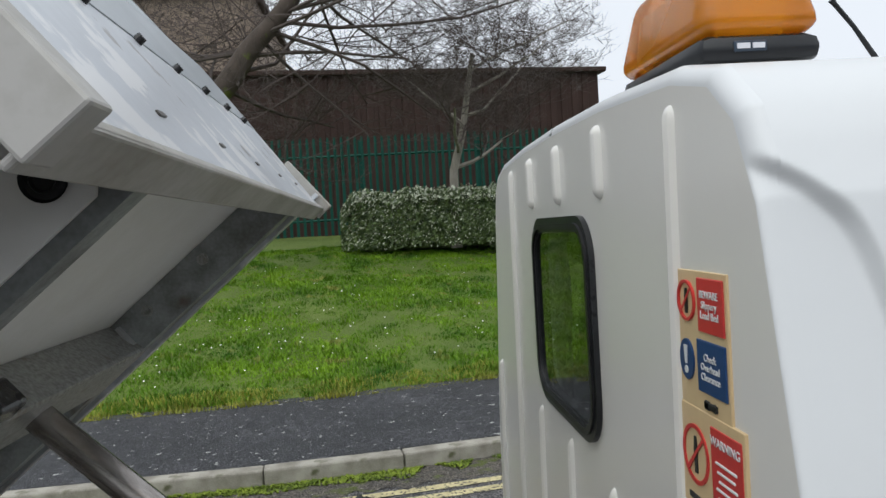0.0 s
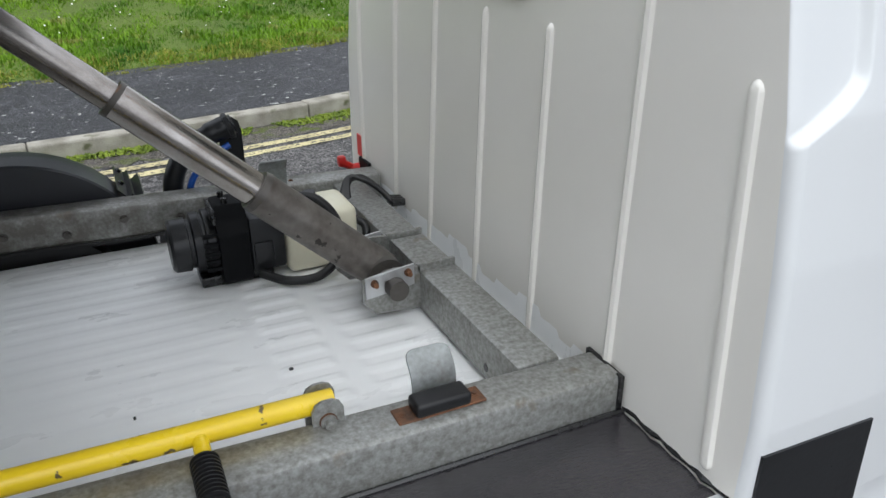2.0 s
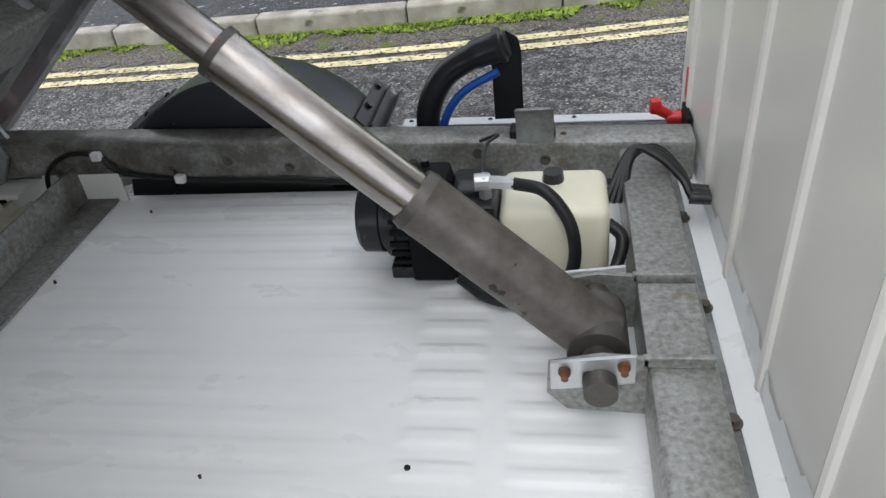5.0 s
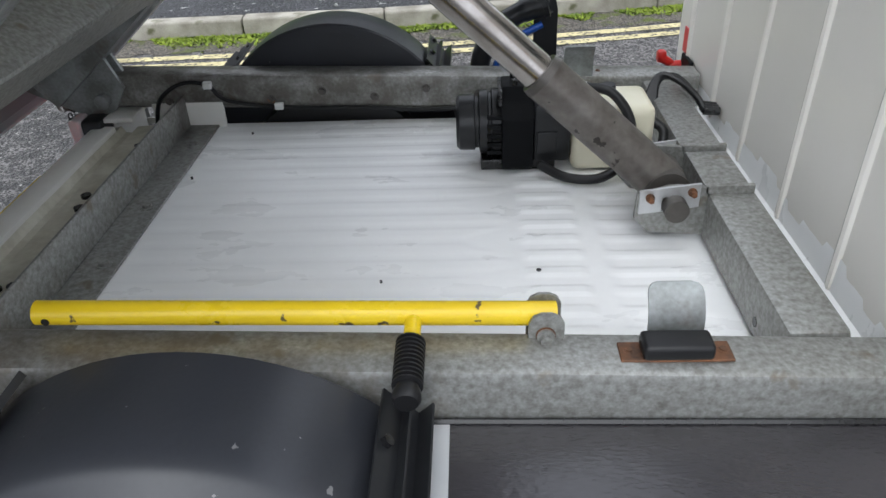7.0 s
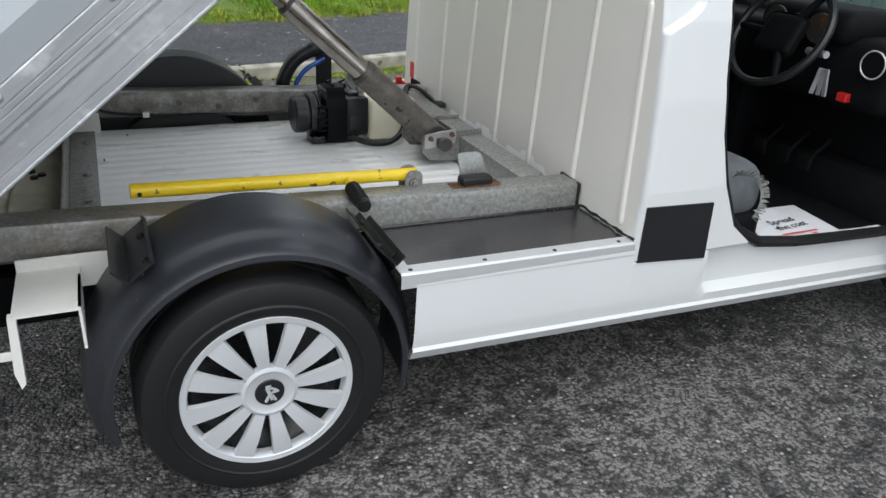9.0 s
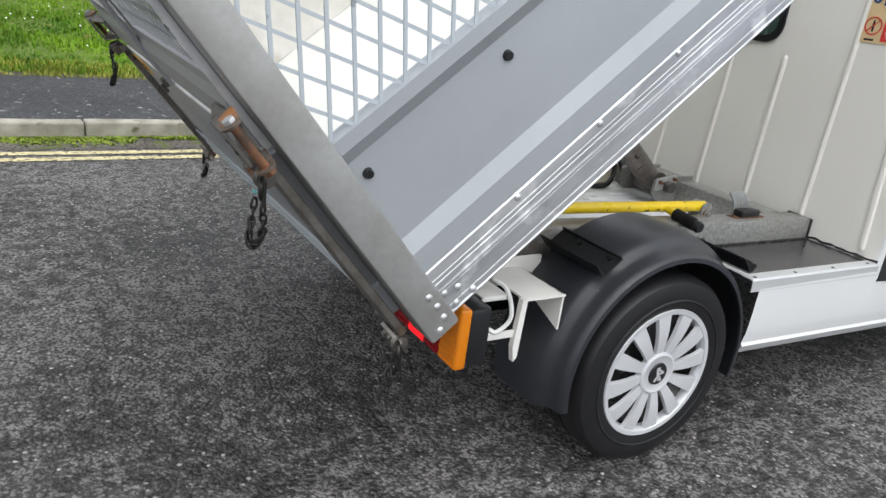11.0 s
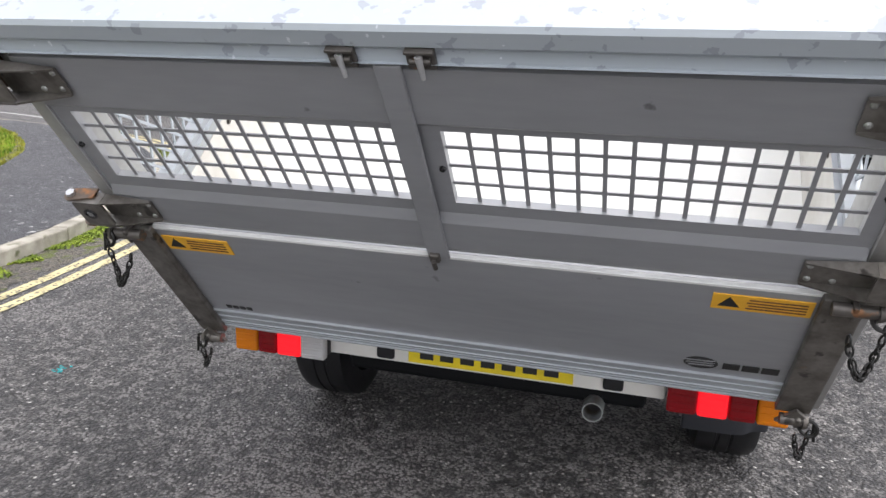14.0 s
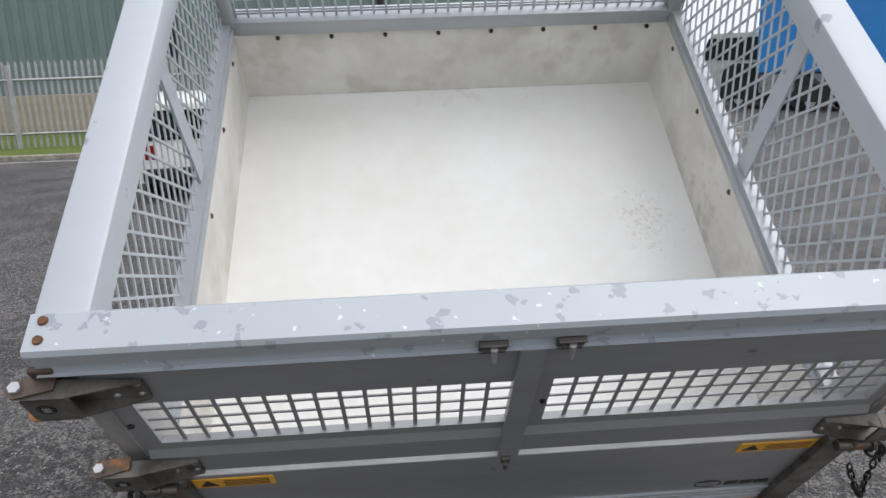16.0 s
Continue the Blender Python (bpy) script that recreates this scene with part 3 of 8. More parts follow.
tagged(part("manhole_cover", bm, "dark_steel", m=CM), "dark rust-stained rectangular iron cover set in the road", "manhole cover")


# lawn blades near the camera's side, as one mass
def blades(name, count, d0, d1, x0, x1, h, material, label):
    rng = np.random.default_rng(5)
    xs = rng.uniform(x0, x1, count)
    ds = d0 + (d1 - d0) * rng.uniform(0, 1, count) ** 1.35
    verts, faces = np.zeros((count * 3, 3)), np.arange(count * 3).reshape(-1, 3)
    kx = np.array([p[0] for p in KERB])
    ky = np.array([p[1] for p in KERB])
    hd = np.array([0, 0.13, 1.9, 2.05, 4, 6.5, 9, 13, 60])
    hz = np.array([0.105, 0.105, 0.125, 0.15, 0.46, 0.92, 1.30, 1.52, 2.1])
    px, py = xs + INTO.x * ds, np.interp(xs, kx, ky) + INTO.y * ds
    pz = np.interp(ds, hd, hz)
    a, lean = rng.uniform(0, 6.28, count), rng.uniform(0.2, 1.0, count)
    lump = np.array([noise.noise((x * 2.3, y * 2.3, 0)) + 0.7 * noise.noise((x * 7, y * 7, 5)) for x, y in zip(px, py)])
    tall = h * rng.uniform(0.5, 1.4, count) * np.clip(1.0 + 1.3 * lump, 0.35, 2.4)
    w = 0.004 + 0.005 * rng.uniform(0, 1, count) + ds * 0.0009
    verts[0::3] = np.stack([px - np.sin(a) * w, py + np.cos(a) * w, pz - 0.01], 1)
    verts[1::3] = np.stack([px + np.sin(a) * w, py - np.cos(a) * w, pz - 0.01], 1)
    verts[2::3] = np.stack([px + np.cos(a) * tall * lean, py + np.sin(a) * tall * lean, pz + tall], 1)
    me = bpy.data.meshes.new(name)
    me.from_pydata(verts.tolist(), [], faces.tolist())
    me.materials.append(M[material])
    return tagged(new(name, me), label, "grass", kind="stuff")


blades("grass", 300000, 1.93, 9.5, -9, 10, 0.030, "grass", "short green grass with mossy yellow patches")
blades("grass_fringe", 26000, 1.80, 2.25, -9, 10, 0.035, "fringe", "ragged grass fringe creeping over the footpath edge")
bm = bmesh.new()
for _ in range(170):
    x, d = random.gauss(1.0, 2.6), 2.2 + abs(random.gauss(2.2, 1.3))
    c = Vector((x + INTO.x * d, kerb_y(x) + INTO.y * d, rise(d) + 0.045))
    bmesh.ops.create_circle(bm, cap_ends=True, segments=6, radius=random.uniform(0.007, 0.011), matrix=Matrix.Translation(c) @ pose(0, 0, 0, random.uniform(10, 50), random.uniform(-30, 30), 0))
tagged(part("daisies", bm, "daisy"), "scattered small white daisies in the lawn", "daisies", kind="stuff")


# ---- hedge ----
def leaf_mass(bm, count, spot, size, normal_up=0.3):
    for _ in range(count):
        c = spot()
        a = Vector((random.gauss(0, 1), random.gauss(0, 1), random.gauss(0, 1) + normal_up)).normalized()
        s = a.orthogonal().normalized() * size * random.uniform(0.6, 1.3)
        t = a.cross(s).normalized() * size * 0.55
        bm.faces.new([bm.verts.new(v) for v in (c - s, c - t * 0.9, c + s, c + t)])


hx0, hx1, hy, hz = -0.10, 5.6, 12.6, 1.26


def hedge_spot(top=None):
    """A point near the skin of the clipped, lumpy hedge."""
    def pick():
        while True:
            x, side = random.uniform(hx0, hx1), random.random()
            lump = 0.10 * noise.noise((x * 1.7, 0.3, 0)) + 0.05 * noise.noise((x * 5, 4, 0))
            h, w = 1.0 + lump, 0.85
            e = min(1.0, (x - hx0) / 0.5)
            e = math.sqrt(max(0.0, 1 - (1 - e) ** 2))
            h, w = h * (0.55 + 0.45 * e), w * (0.3 + 0.7 * e)
            if top or (top is None and side < 0.45):
                v = random.uniform(-1, 1)
                z = h - 0.16 * v ** 4 + random.gauss(0, 0.035)
                return Vector((x, hy + v * w, hz + z))
            z = random.random() ** 0.8 * h
            b = 1 - 0.22 * (z / h) ** 3
            return Vector((x, hy - w * b + abs(random.gauss(0, 0.05)) + 0.06 * noise.noise((x * 4, z * 4, 7)), hz + z))
    return pick


hedge = thing("hedge", "clipped evergreen hedge with pale flower buds on top", "hedge", (2.5, hy, hz))
bm = bmesh.new()
for i in range(24):
    x = hx0 + 0.35 + i * (hx1 - hx0 - 0.5) / 24
    tube(bm, curve_pts([(x, hy, hz - 0.1), (x + random.uniform(-.1, .1), hy - 0.1, hz + 0.5), (x + random.uniform(-.2, .2), hy - 0.25, hz + 0.8)], 3), [0.02] * 6 + [0.008], 5)
part("stems", bm, "twig", hedge).matrix_parent_inverse = Matrix.Translation((-2.5, -hy, -hz))
bm = bmesh.new()
block(bm, (hx0 + 0.3, hy - 0.55, hz - 0.05), (hx1, hy + 0.55, hz + 0.76), 0.2, seg=3)
part("inner_growth", bm, "hedge_leaf", hedge).matrix_parent_inverse = Matrix.Translation((-2.5, -hy, -hz))
bm = bmesh.new()
leaf_mass(bm, 30000, hedge_spot(), 0.036)
part("foliage", bm, "hedge_leaf", hedge).matrix_parent_inverse = Matrix.Translation((-2.5, -hy, -hz))
bm = bmesh.new()
leaf_mass(bm, 11000, hedge_spot(True), 0.032)
leaf_mass(bm, 7000, hedge_spot(), 0.026)
part("blossom", bm, "hedge_bloom", hedge, "pale greenish white buds").matrix_parent_inverse = Matrix.Translation((-2.5, -hy, -hz))


# ---- bare trees ----
def bare_tree(name, base, height, r, label, seed, spread=0.55, lean=(0, 0), levels=5, first=0.3, bark="bark", twig="twig", up=0.25, way=None):
    rng = random.Random(seed)
    th = thing(name, label, "tree", base)
    trunk, twigs = bmesh.new(), bmesh.new()

    def grow(p, d, length, rad, level):
        n = 5 if level < 2 else 4
        pts, rads, q, dd = [p], [rad], p, d.copy()
        for i in range(n):
            dd = (dd + Vector((rng.gauss(0, 0.16), rng.gauss(0, 0.16), rng.gauss(0.03, 0.10) + up * 0.12))).normalized()
            q = q + dd * length / n
            pts.append(q)
            rads.append(rad * (1 - 0.62 * (i + 1) / n))
        tube(trunk if level < 2 else twigs, pts, rads, 8 if level == 0 else 5 if level < 3 else 3, caps=False)
        if level >= levels:
            return
        kids = 6 if level == 0 else 5 if level < 3 else 4
        for k in range(kids):
            f = (first if level == 0 else 0.25) + (1 - (first if level == 0 else 0.25)) * (k + rng.random() * 0.8) / kids
            i = min(n - 1, int(f * n))
            at = pts[i].lerp(pts[i + 1], f * n - i)
            side = Vector((rng.gauss(0, 1), rng.gauss(0, 1), rng.gauss(0.1, 0.4))).normalized()
            nd = (dd * (1 - spread) + side * spread + Vector((0, 0, up))).normalized()
            grow(at, nd, length * rng.uniform(0.5, 0.72), max(0.0035, rads[i] * 0.55), level + 1)

    if way:
        pts = curve_pts([Vector(p) - Vector(base) for p in way], 6)
        n = len(pts) - 1
        tube(trunk, pts, [r * (1 - 0.6 * i / n) for i in range(n + 1)], 10, caps=False)
        for k in range(26):
            i = int(n * (0.30 + 0.67 * k / 25))
            side = Vector((rng.gauss(0.5, 0.8), rng.gauss(0, 0.7), rng.gauss(0.05, 0.35))).normalized()
            grow(pts[i], side, height * rng.uniform(0.22, 0.42), r * (0.20 - 0.07 * i / n), 2)
    else:
        grow(Vector((0, 0, -0.1)), Vector((lean[0], lean[1], 1)).normalized(), height * 0.6, r, 0)
    part("trunk", trunk, bark, th, smooth=True)
    part("crown", twigs, twig, th)
    return th


bare_tree("birch_tree", (1.98, 12.05, 1.3), 6.0, 0.105, "young bare tree with pale grey trunk behind the hedge", 4, spread=0.78, levels=6, first=0.34, up=0.16)
bare_tree("bare_tree", (-4.0, 9.9, 0.95), 9.5, 0.21, "dark leaning bare tree with long drooping branches", 21, spread=0.62, levels=6, bark="moss_bark", up=0.06,
          way=[(-4.0, 9.9, 0.85), (-3.3, 9.8, 1.9), (-2.3, 9.6, 2.9), (-1.46, 9.5, 3.75), (-1.08, 9.5, 4.26), (-0.74, 9.5, 4.61), (-0.40, 9.5, 5.01), (0.1, 9.6, 5.7), (0.5, 9.7, 6.6)])
bare_tree("far_tree", (22, 21, 0.0), 7.8, 0.2, "distant bare winter tree above the road", 9, spread=0.5, levels=5, bark="twig")


# ---- green palisade fence ----
def palisade(name, a, b, z, h, material, label, pitch=0.155, w=0.068, group=""):
    a, b = Vector((*a, z)), Vector((*b, z))
    d = (b - a).normalized()
    nrm = Vector((-d.y, d.x, 0))
    th = thing(name, label, "fence", a, group)
    inv = Matrix.Translation(-a)
    n = int((b - a).length / pitch)
    one = bmesh.new()
    slab(one, [(-w / 2, 0), (w / 2, 0), (w / 2, h - 0.1), (w * 0.25, h), (0, h - 0.05), (-w * 0.25, h), (-w / 2, h - 0.1)], lambda p, q, c: d * p + nrm * (c + abs(p) * 0.35) + Vector((0, 0, q)), 0.0, 0.004)
    me = bpy.data.meshes.new("pale")
    bmesh.ops.recalc_face_normals(one, faces=one.faces[:])
    one.to_mesh(me)
    one.free()
    me.materials.append(M[material])
    for i in range(n):
        p = new("pale", me)
        p.parent, p.location = th, d * (i + 0.5) * pitch
    for q in (0.35, h - 0.45):
        bm = bmesh.new()
        rod(bm, a + Vector((0, 0, q)) + nrm * 0.04, b + Vector((0, 0, q)) + nrm * 0.04, 0.03, n=4)
        part("rail", bm, material, th).matrix_parent_inverse = inv
    for i in range(int((b - a).length / 2.75) + 1):
        bm = bmesh.new()
        c = a + d * i * 2.75 + nrm * 0.11
        block(bm, c + Vector((-0.05, -0.05, -0.1)), c + Vector((0.05, 0.05, h - 0.1)), 0.006)
        part("post", bm, material, th).matrix_parent_inverse = inv
    return th


palisade("palisade_fence", (-8, 15.4), (9, 16.2), 1.55, 2.25, "green_steel", "dark green steel palisade fence behind the lawn")
palisade("grey_palisade_fence", (16.9, -7), (16.1, 16), 0.10, 2.1, "grey_steel", "galvanised grey steel palisade fence across the road")
palisade("far_green_fence", (19.5, 30), (33, 21), 0.1, 2.1, "green_steel", "green steel palisade fence round a yard")


# ---- buildings ----
def clad_building(name, lo, hi, face, material, label, pitch=0.33, roof="shed_brown", eaves=0.35):
    """A shed with folded cladding on the side that is seen, a roof edge and plain walls behind."""
    th = thing(name, label, "building", (lo[0], lo[1], lo[2]))
    inv = Matrix.Translation((-lo[0], -lo[1], -lo[2]))
    bm = bmesh.new()
    block(bm, lo, hi)
    part("wall", bm, material, th).matrix_parent_inverse = inv
    bm = bmesh.new()
    if face == "y":
        n = int((hi[0] - lo[0]) / pitch)
        for i in range(n):
            x = lo[0] + i * pitch
            block(bm, (x, lo[1] - 0.045, lo[2]), (x + pitch * 0.55, lo[1] + 0.01, hi[2] - 0.02), 0.012, seg=1)
    else:
        n = int((hi[1] - lo[1]) / pitch)
        for i in range(n):
            y = lo[1] + i * pitch
            block(bm, (lo[0] - 0.045, y, lo[2]), (lo[0] + 0.01, y + pitch * 0.55, hi[2] - 0.02), 0.012, seg=1)
    part("cladding", bm, material, th).matrix_parent_inverse = inv
    bm = bmesh.new()
    block(bm, (lo[0] - 0.2, lo[1] - 0.2, hi[2]), (hi[0] + 0.2, hi[1] + 0.2, hi[2] + eaves), 0.03)
    part("roof_edge", bm, roof, th).matrix_parent_inverse = inv
    return th


brown_shed = clad_building("brown_shed", (-14, 16.9, 0.8), (7.3, 28, 5.80), "y", "shed_brown", "dark brown ribbed metal shed behind the fence", eaves=0.14)
brown_shed.rotation_euler.z = radians(8)
clad_building("green_warehouse", (21, -6, 0.0), (40, 19, 7.5), "x", "shed_green", "pale grey-green ribbed metal warehouse", pitch=0.4, roof="shed_green")
house = thing("brick_building", "tan brick building rising behind the shed", "building", (-8, 24, 1))
bm = bmesh.new()
block(bm, (-11, 22.5, 0.8), (-3.0, 30, 9.2), 0.02)
part("wall", bm, "brickwork", house).matrix_parent_inverse = Matrix.Translation((8, -24, -1))
bm = bmesh.new()
block(bm, (-11.2, 22.3, 9.2), (-2.8, 30.2, 9.4), 0.03)
part("roof", bm, "shed_brown", house).matrix_parent_inverse = Matrix.Translation((8, -24, -1))

# far kerb and verge before the warehouse
bm = bmesh.new()
block(bm, (14.4, -8, -0.1), (14.55, 19, 0.11), 0.015)
tagged(part("far_kerb", bm, "kerb"), "concrete kerb across the road", kind="structure")
bm = bmesh.new()
block(bm, (14.55, -8, -0.2), (60, 19.5, 0.10), 0.02)
tagged(part("far_verge", bm, "soil"), "strip of rough grass before the warehouse fence", kind="structure")
bm = bmesh.new()
block(bm, (14.0, -8, -0.01), (14.1, 19, 0.004))
tagged(part("white_edge_line", bm, "white_line"), "white painted edge line", kind="structure")


# ---- the truck: rear axle over the origin, nose towards +x ----
truck = thing("tipper_truck", "small white tipper truck with its load body raised", "truck")
WX = 1.03  # rear face of the cab
SIDE = [(0.24, 0.815), (0.29, 0.86), (0.45, 0.872), (0.70, 0.876), (0.95, 0.862), (1.15, 0.84), (1.40, 0.79), (1.60, 0.748), (1.68, 0.712),
        (1.725, 0.655), (1.745, 0.56), (1.758, 0.30), (1.762, 0.0)]


def half_width(z):
    for (z0, y0), (z1, y1) in zip(SIDE, SIDE[1:]):
        if z <= z1:
            return y0 + (y1 - y0) * (z - z0) / (z1 - z0)
    return 0.0


def lerp_table(table, v):
    for (a, p), (b, q) in zip(table, table[1:]):
        if v <= b:
            return p + (q - p) * max(0.0, (v - a)) / (b - a)
    return table[-1][1]


# rear wall of the cab with the window opening
bm = bmesh.new()
WIN = rounded(0.405, 0.335, 0.062, 6, -0.032, 1.418)
CORNER = 0.020


def inset(d):
    """The cab's half outline from z = 0.5 up, moved inwards by d."""
    pts = [(0.50, half_width(0.50))] + [(z, y) for z, y in SIDE if z >= 0.7]
    out = []
    for i, (z, y) in enumerate(pts):
        (z0, y0), (z1, y1) = pts[max(0, i - 1)], pts[min(len(pts) - 1, i + 1)]
        tz, ty = z1 - z0, y1 - y0
        k = math.hypot(tz, ty)
        out.append((z - (d * -ty / k if i else 0.0), max(0.0, y - d * tz / k)))
    return out


outline = [(y, z) for z, y in inset(CORNER)]
right = list(outline)
loop = [(y, z) for y, z in right] + [(-y, z) for y, z in reversed(right[:-1])]


def ray_out(c, p):
    """Where the ray from c through p leaves the wall's outline."""
    best = None
    for (a, b), (e, f) in zip(loop, loop[1:] + loop[:1]):
        dx, dy, ex, ey = p[0] - c[0], p[1] - c[1], e - a, f - b
        den = dx * ey - dy * ex
        if abs(den) < 1e-9:
            continue
        t = ((a - c[0]) * ey - (b - c[1]) * ex) / den
        s = ((a - c[0]) * dy - (b - c[1]) * dx) / den
        if t > 0 and -1e-6 <= s <= 1 + 1e-6 and (best is None or t < best):
            best = t
    return (c[0] + (p[0] - c[0]) * best, c[1] + (p[1] - c[1]) * best)


wc = (-0.032, 1.418)
angs = sorted({round(math.atan2(q - wc[1], p - wc[0]), 5) for p, q in loop} | {round(math.atan2(q - wc[1], p - wc[0]), 5) for p, q in WIN})
inner, outer = [], []
for a in angs:
    far = (wc[0] + 9 * math.cos(a), wc[1] + 9 * math.sin(a))
    outer.append(ray_out(wc, far))
    keep = loop
    loop = WIN
    inner.append(ray_out(wc, far))
    loop = keep
ring = []
for s in (1.0, 0.7, 0.4, 0.0):
    ring.append([bm.verts.new((WX, o[0] * s + i[0] * (1 - s), o[1] * s + i[1] * (1 - s))) for o, i in zip(outer, inner)])
back = [bm.verts.new((WX + 0.03, i[0], i[1])) for i in inner]
k = len(angs)
for A, B in ((ring[0], ring[1]), (ring[1], ring[2]), (ring[2], ring[3]), (ring[3], back)):
    for i in range(k):
        bm.faces.new((A[i], A[(i + 1) % k], B[(i + 1) % k], B[i]))
wall = part("cab_rear_wall", bm, "aged_white", truck, "white steel rear wall with pressed ridges", smooth=True)


def ridge(y, z0, z1, y1=None, w=0.0135, deep=0.011):
    """A pressed vertical ridge with rounded ends on the rear wall."""
    bm = bmesh.new()
    ends = [0.0, 0.0008, 0.002, 0.004, 0.007, 0.011, 0.016, 0.022, 0.03]
    mid = [z0 + 0.03 + (z1 - z0 - 0.06) * i / 12 for i in range(1, 12)]
    prev = None
    for z in [z0 + d for d in ends] + mid + [z1 - d for d in reversed(ends)]:
        f = (z - z0) / (z1 - z0)
        yy = y + ((y1 if y1 is not None else y) - y) * f
        k = max(0.0, 1 - min(z - z0, z1 - z) / 0.018)
        e = max(0.04, math.sqrt(max(0.0, 1 - k * k)))
        now = [bm.verts.new((WX - deep * e * h + 0.0015, yy + w * s * e, z)) for s, h in ((-1, -0.3), (-0.55, 0.75), (0, 1), (0.55, 0.75), (1, -0.3))]
        if prev:
            for j in range(4):
                bm.faces.new((prev[j], prev[j + 1], now[j + 1], now[j]))
        prev = now
    return part("pressed_ridge", bm, "aged_white", wall, smooth=True)


for y in (0.197, -0.041, -0.291):
    ridge(y, 1.617, 1.722, w=0.020, deep=0.014)
ridge(-0.530, 0.60, 1.705, -0.558)
ridge(0.488, 0.56, 1.715, 0.425)
ridge(0.259, 0.55, 1.208, 0.203)
ridge(-0.008, 0.545, 1.206, -0.042)
ridge(-0.262, 0.548, 1.203, -0.286)
ridge(-0.793, 0.58, 1.193, -0.766, w=0.015)
ridge(0.74, 0.56, 1.21, 0.735)

win = part("rear_window", (lambda b: (frame_plate(b, rounded(0.425, 0.358, 0.072, 6, *wc), rounded(0.378, 0.305, 0.052, 6, *wc), YZ, WX - 0.009, WX + 0.02), b)[1])(bmesh.new()), "black_plastic", truck, "small window with thick black rubber surround", smooth=True)
bm = bmesh.new()
frame_plate(bm, rounded(0.405, 0.334, 0.064, 6, *wc), rounded(0.385, 0.313, 0.055, 6, *wc), YZ, WX - 0.013, WX - 0.008)
part("locking_strip", bm, "rubber", win, smooth=True)
bm = bmesh.new()
slab(bm, rounded(0.38, 0.307, 0.052, 6, *wc), YZ, WX - 0.005, WX - 0.001)
pane = part("pane", bm, "glass", win, "dark tinted glass")
pane.visible_shadow = False

# side shells: quarter panel, sill, roof, front wing and bonnet
XR = [(0.45, 1.62), (0.50, 1.47), (0.564, 1.388), (0.70, 1.318), (0.85, 1.274), (1.0, 1.25), (1.21, 1.235), (1.40, 1.230), (1.53, 1.216), (1.583, 1.24), (1.61, 1.30), (1.645, 1.50)]
ZS = [(1.03, 0.50), (1.45, 0.50), (1.62, 0.455), (1.8, 0.445), (2.1, 0.432), (2.3, 0.432)]


CREASE = curve_pts([(1.0, 0, 1.64), (1.034, 0, 1.630), (1.085, 0, 1.595), (1.113, 0, 1.545), (1.143, 0, 1.394), (1.149, 0, 1.23), (1.130, 0, 1.178), (1.040, 0, 1.127), (1.0, 0, 1.11)], 6)


def recess(x, z):
    """0 outside the pressed curve of the quarter panel, 1 inside it."""
    if not 1.08 < z < 1.65 or x > 1.19:
        return 0.0
    near = 9.0
    for a, b in zip(CREASE, CREASE[1:]):
        dx, dz = b.x - a.x, b.z - a.z
        t = max(0.0, min(1.0, ((x - a.x) * dx + (z - a.z) * dz) / (dx * dx + dz * dz)))
        near = min(near, math.hypot(a.x + dx * t - x, a.z + dz * t - z))
    inside, n = False, len(CREASE)
    for i in range(n):
        a, b = CREASE[i], CREASE[(i + 1) % n]
        if (a.z > z) != (b.z > z) and x < a.x + (b.x - a.x) * (z - a.z) / (b.z - a.z):
            inside = not inside
    f = max(-1.0, min(1.0, (near if inside else -near) / 0.008))
    return 0.5 + 0.5 * math.sin(f * math.pi / 2)


def dense(pts, step=0.0035):
    out = []
    for (a, b), (c, d) in zip(pts, pts[1:]):
        k = max(1, int(math.hypot(c - a, d - b) / step))
        out += [(a + (c - a) * i / k, b + (d - b) * i / k) for i in range(k)]
    return out + [pts[-1]]


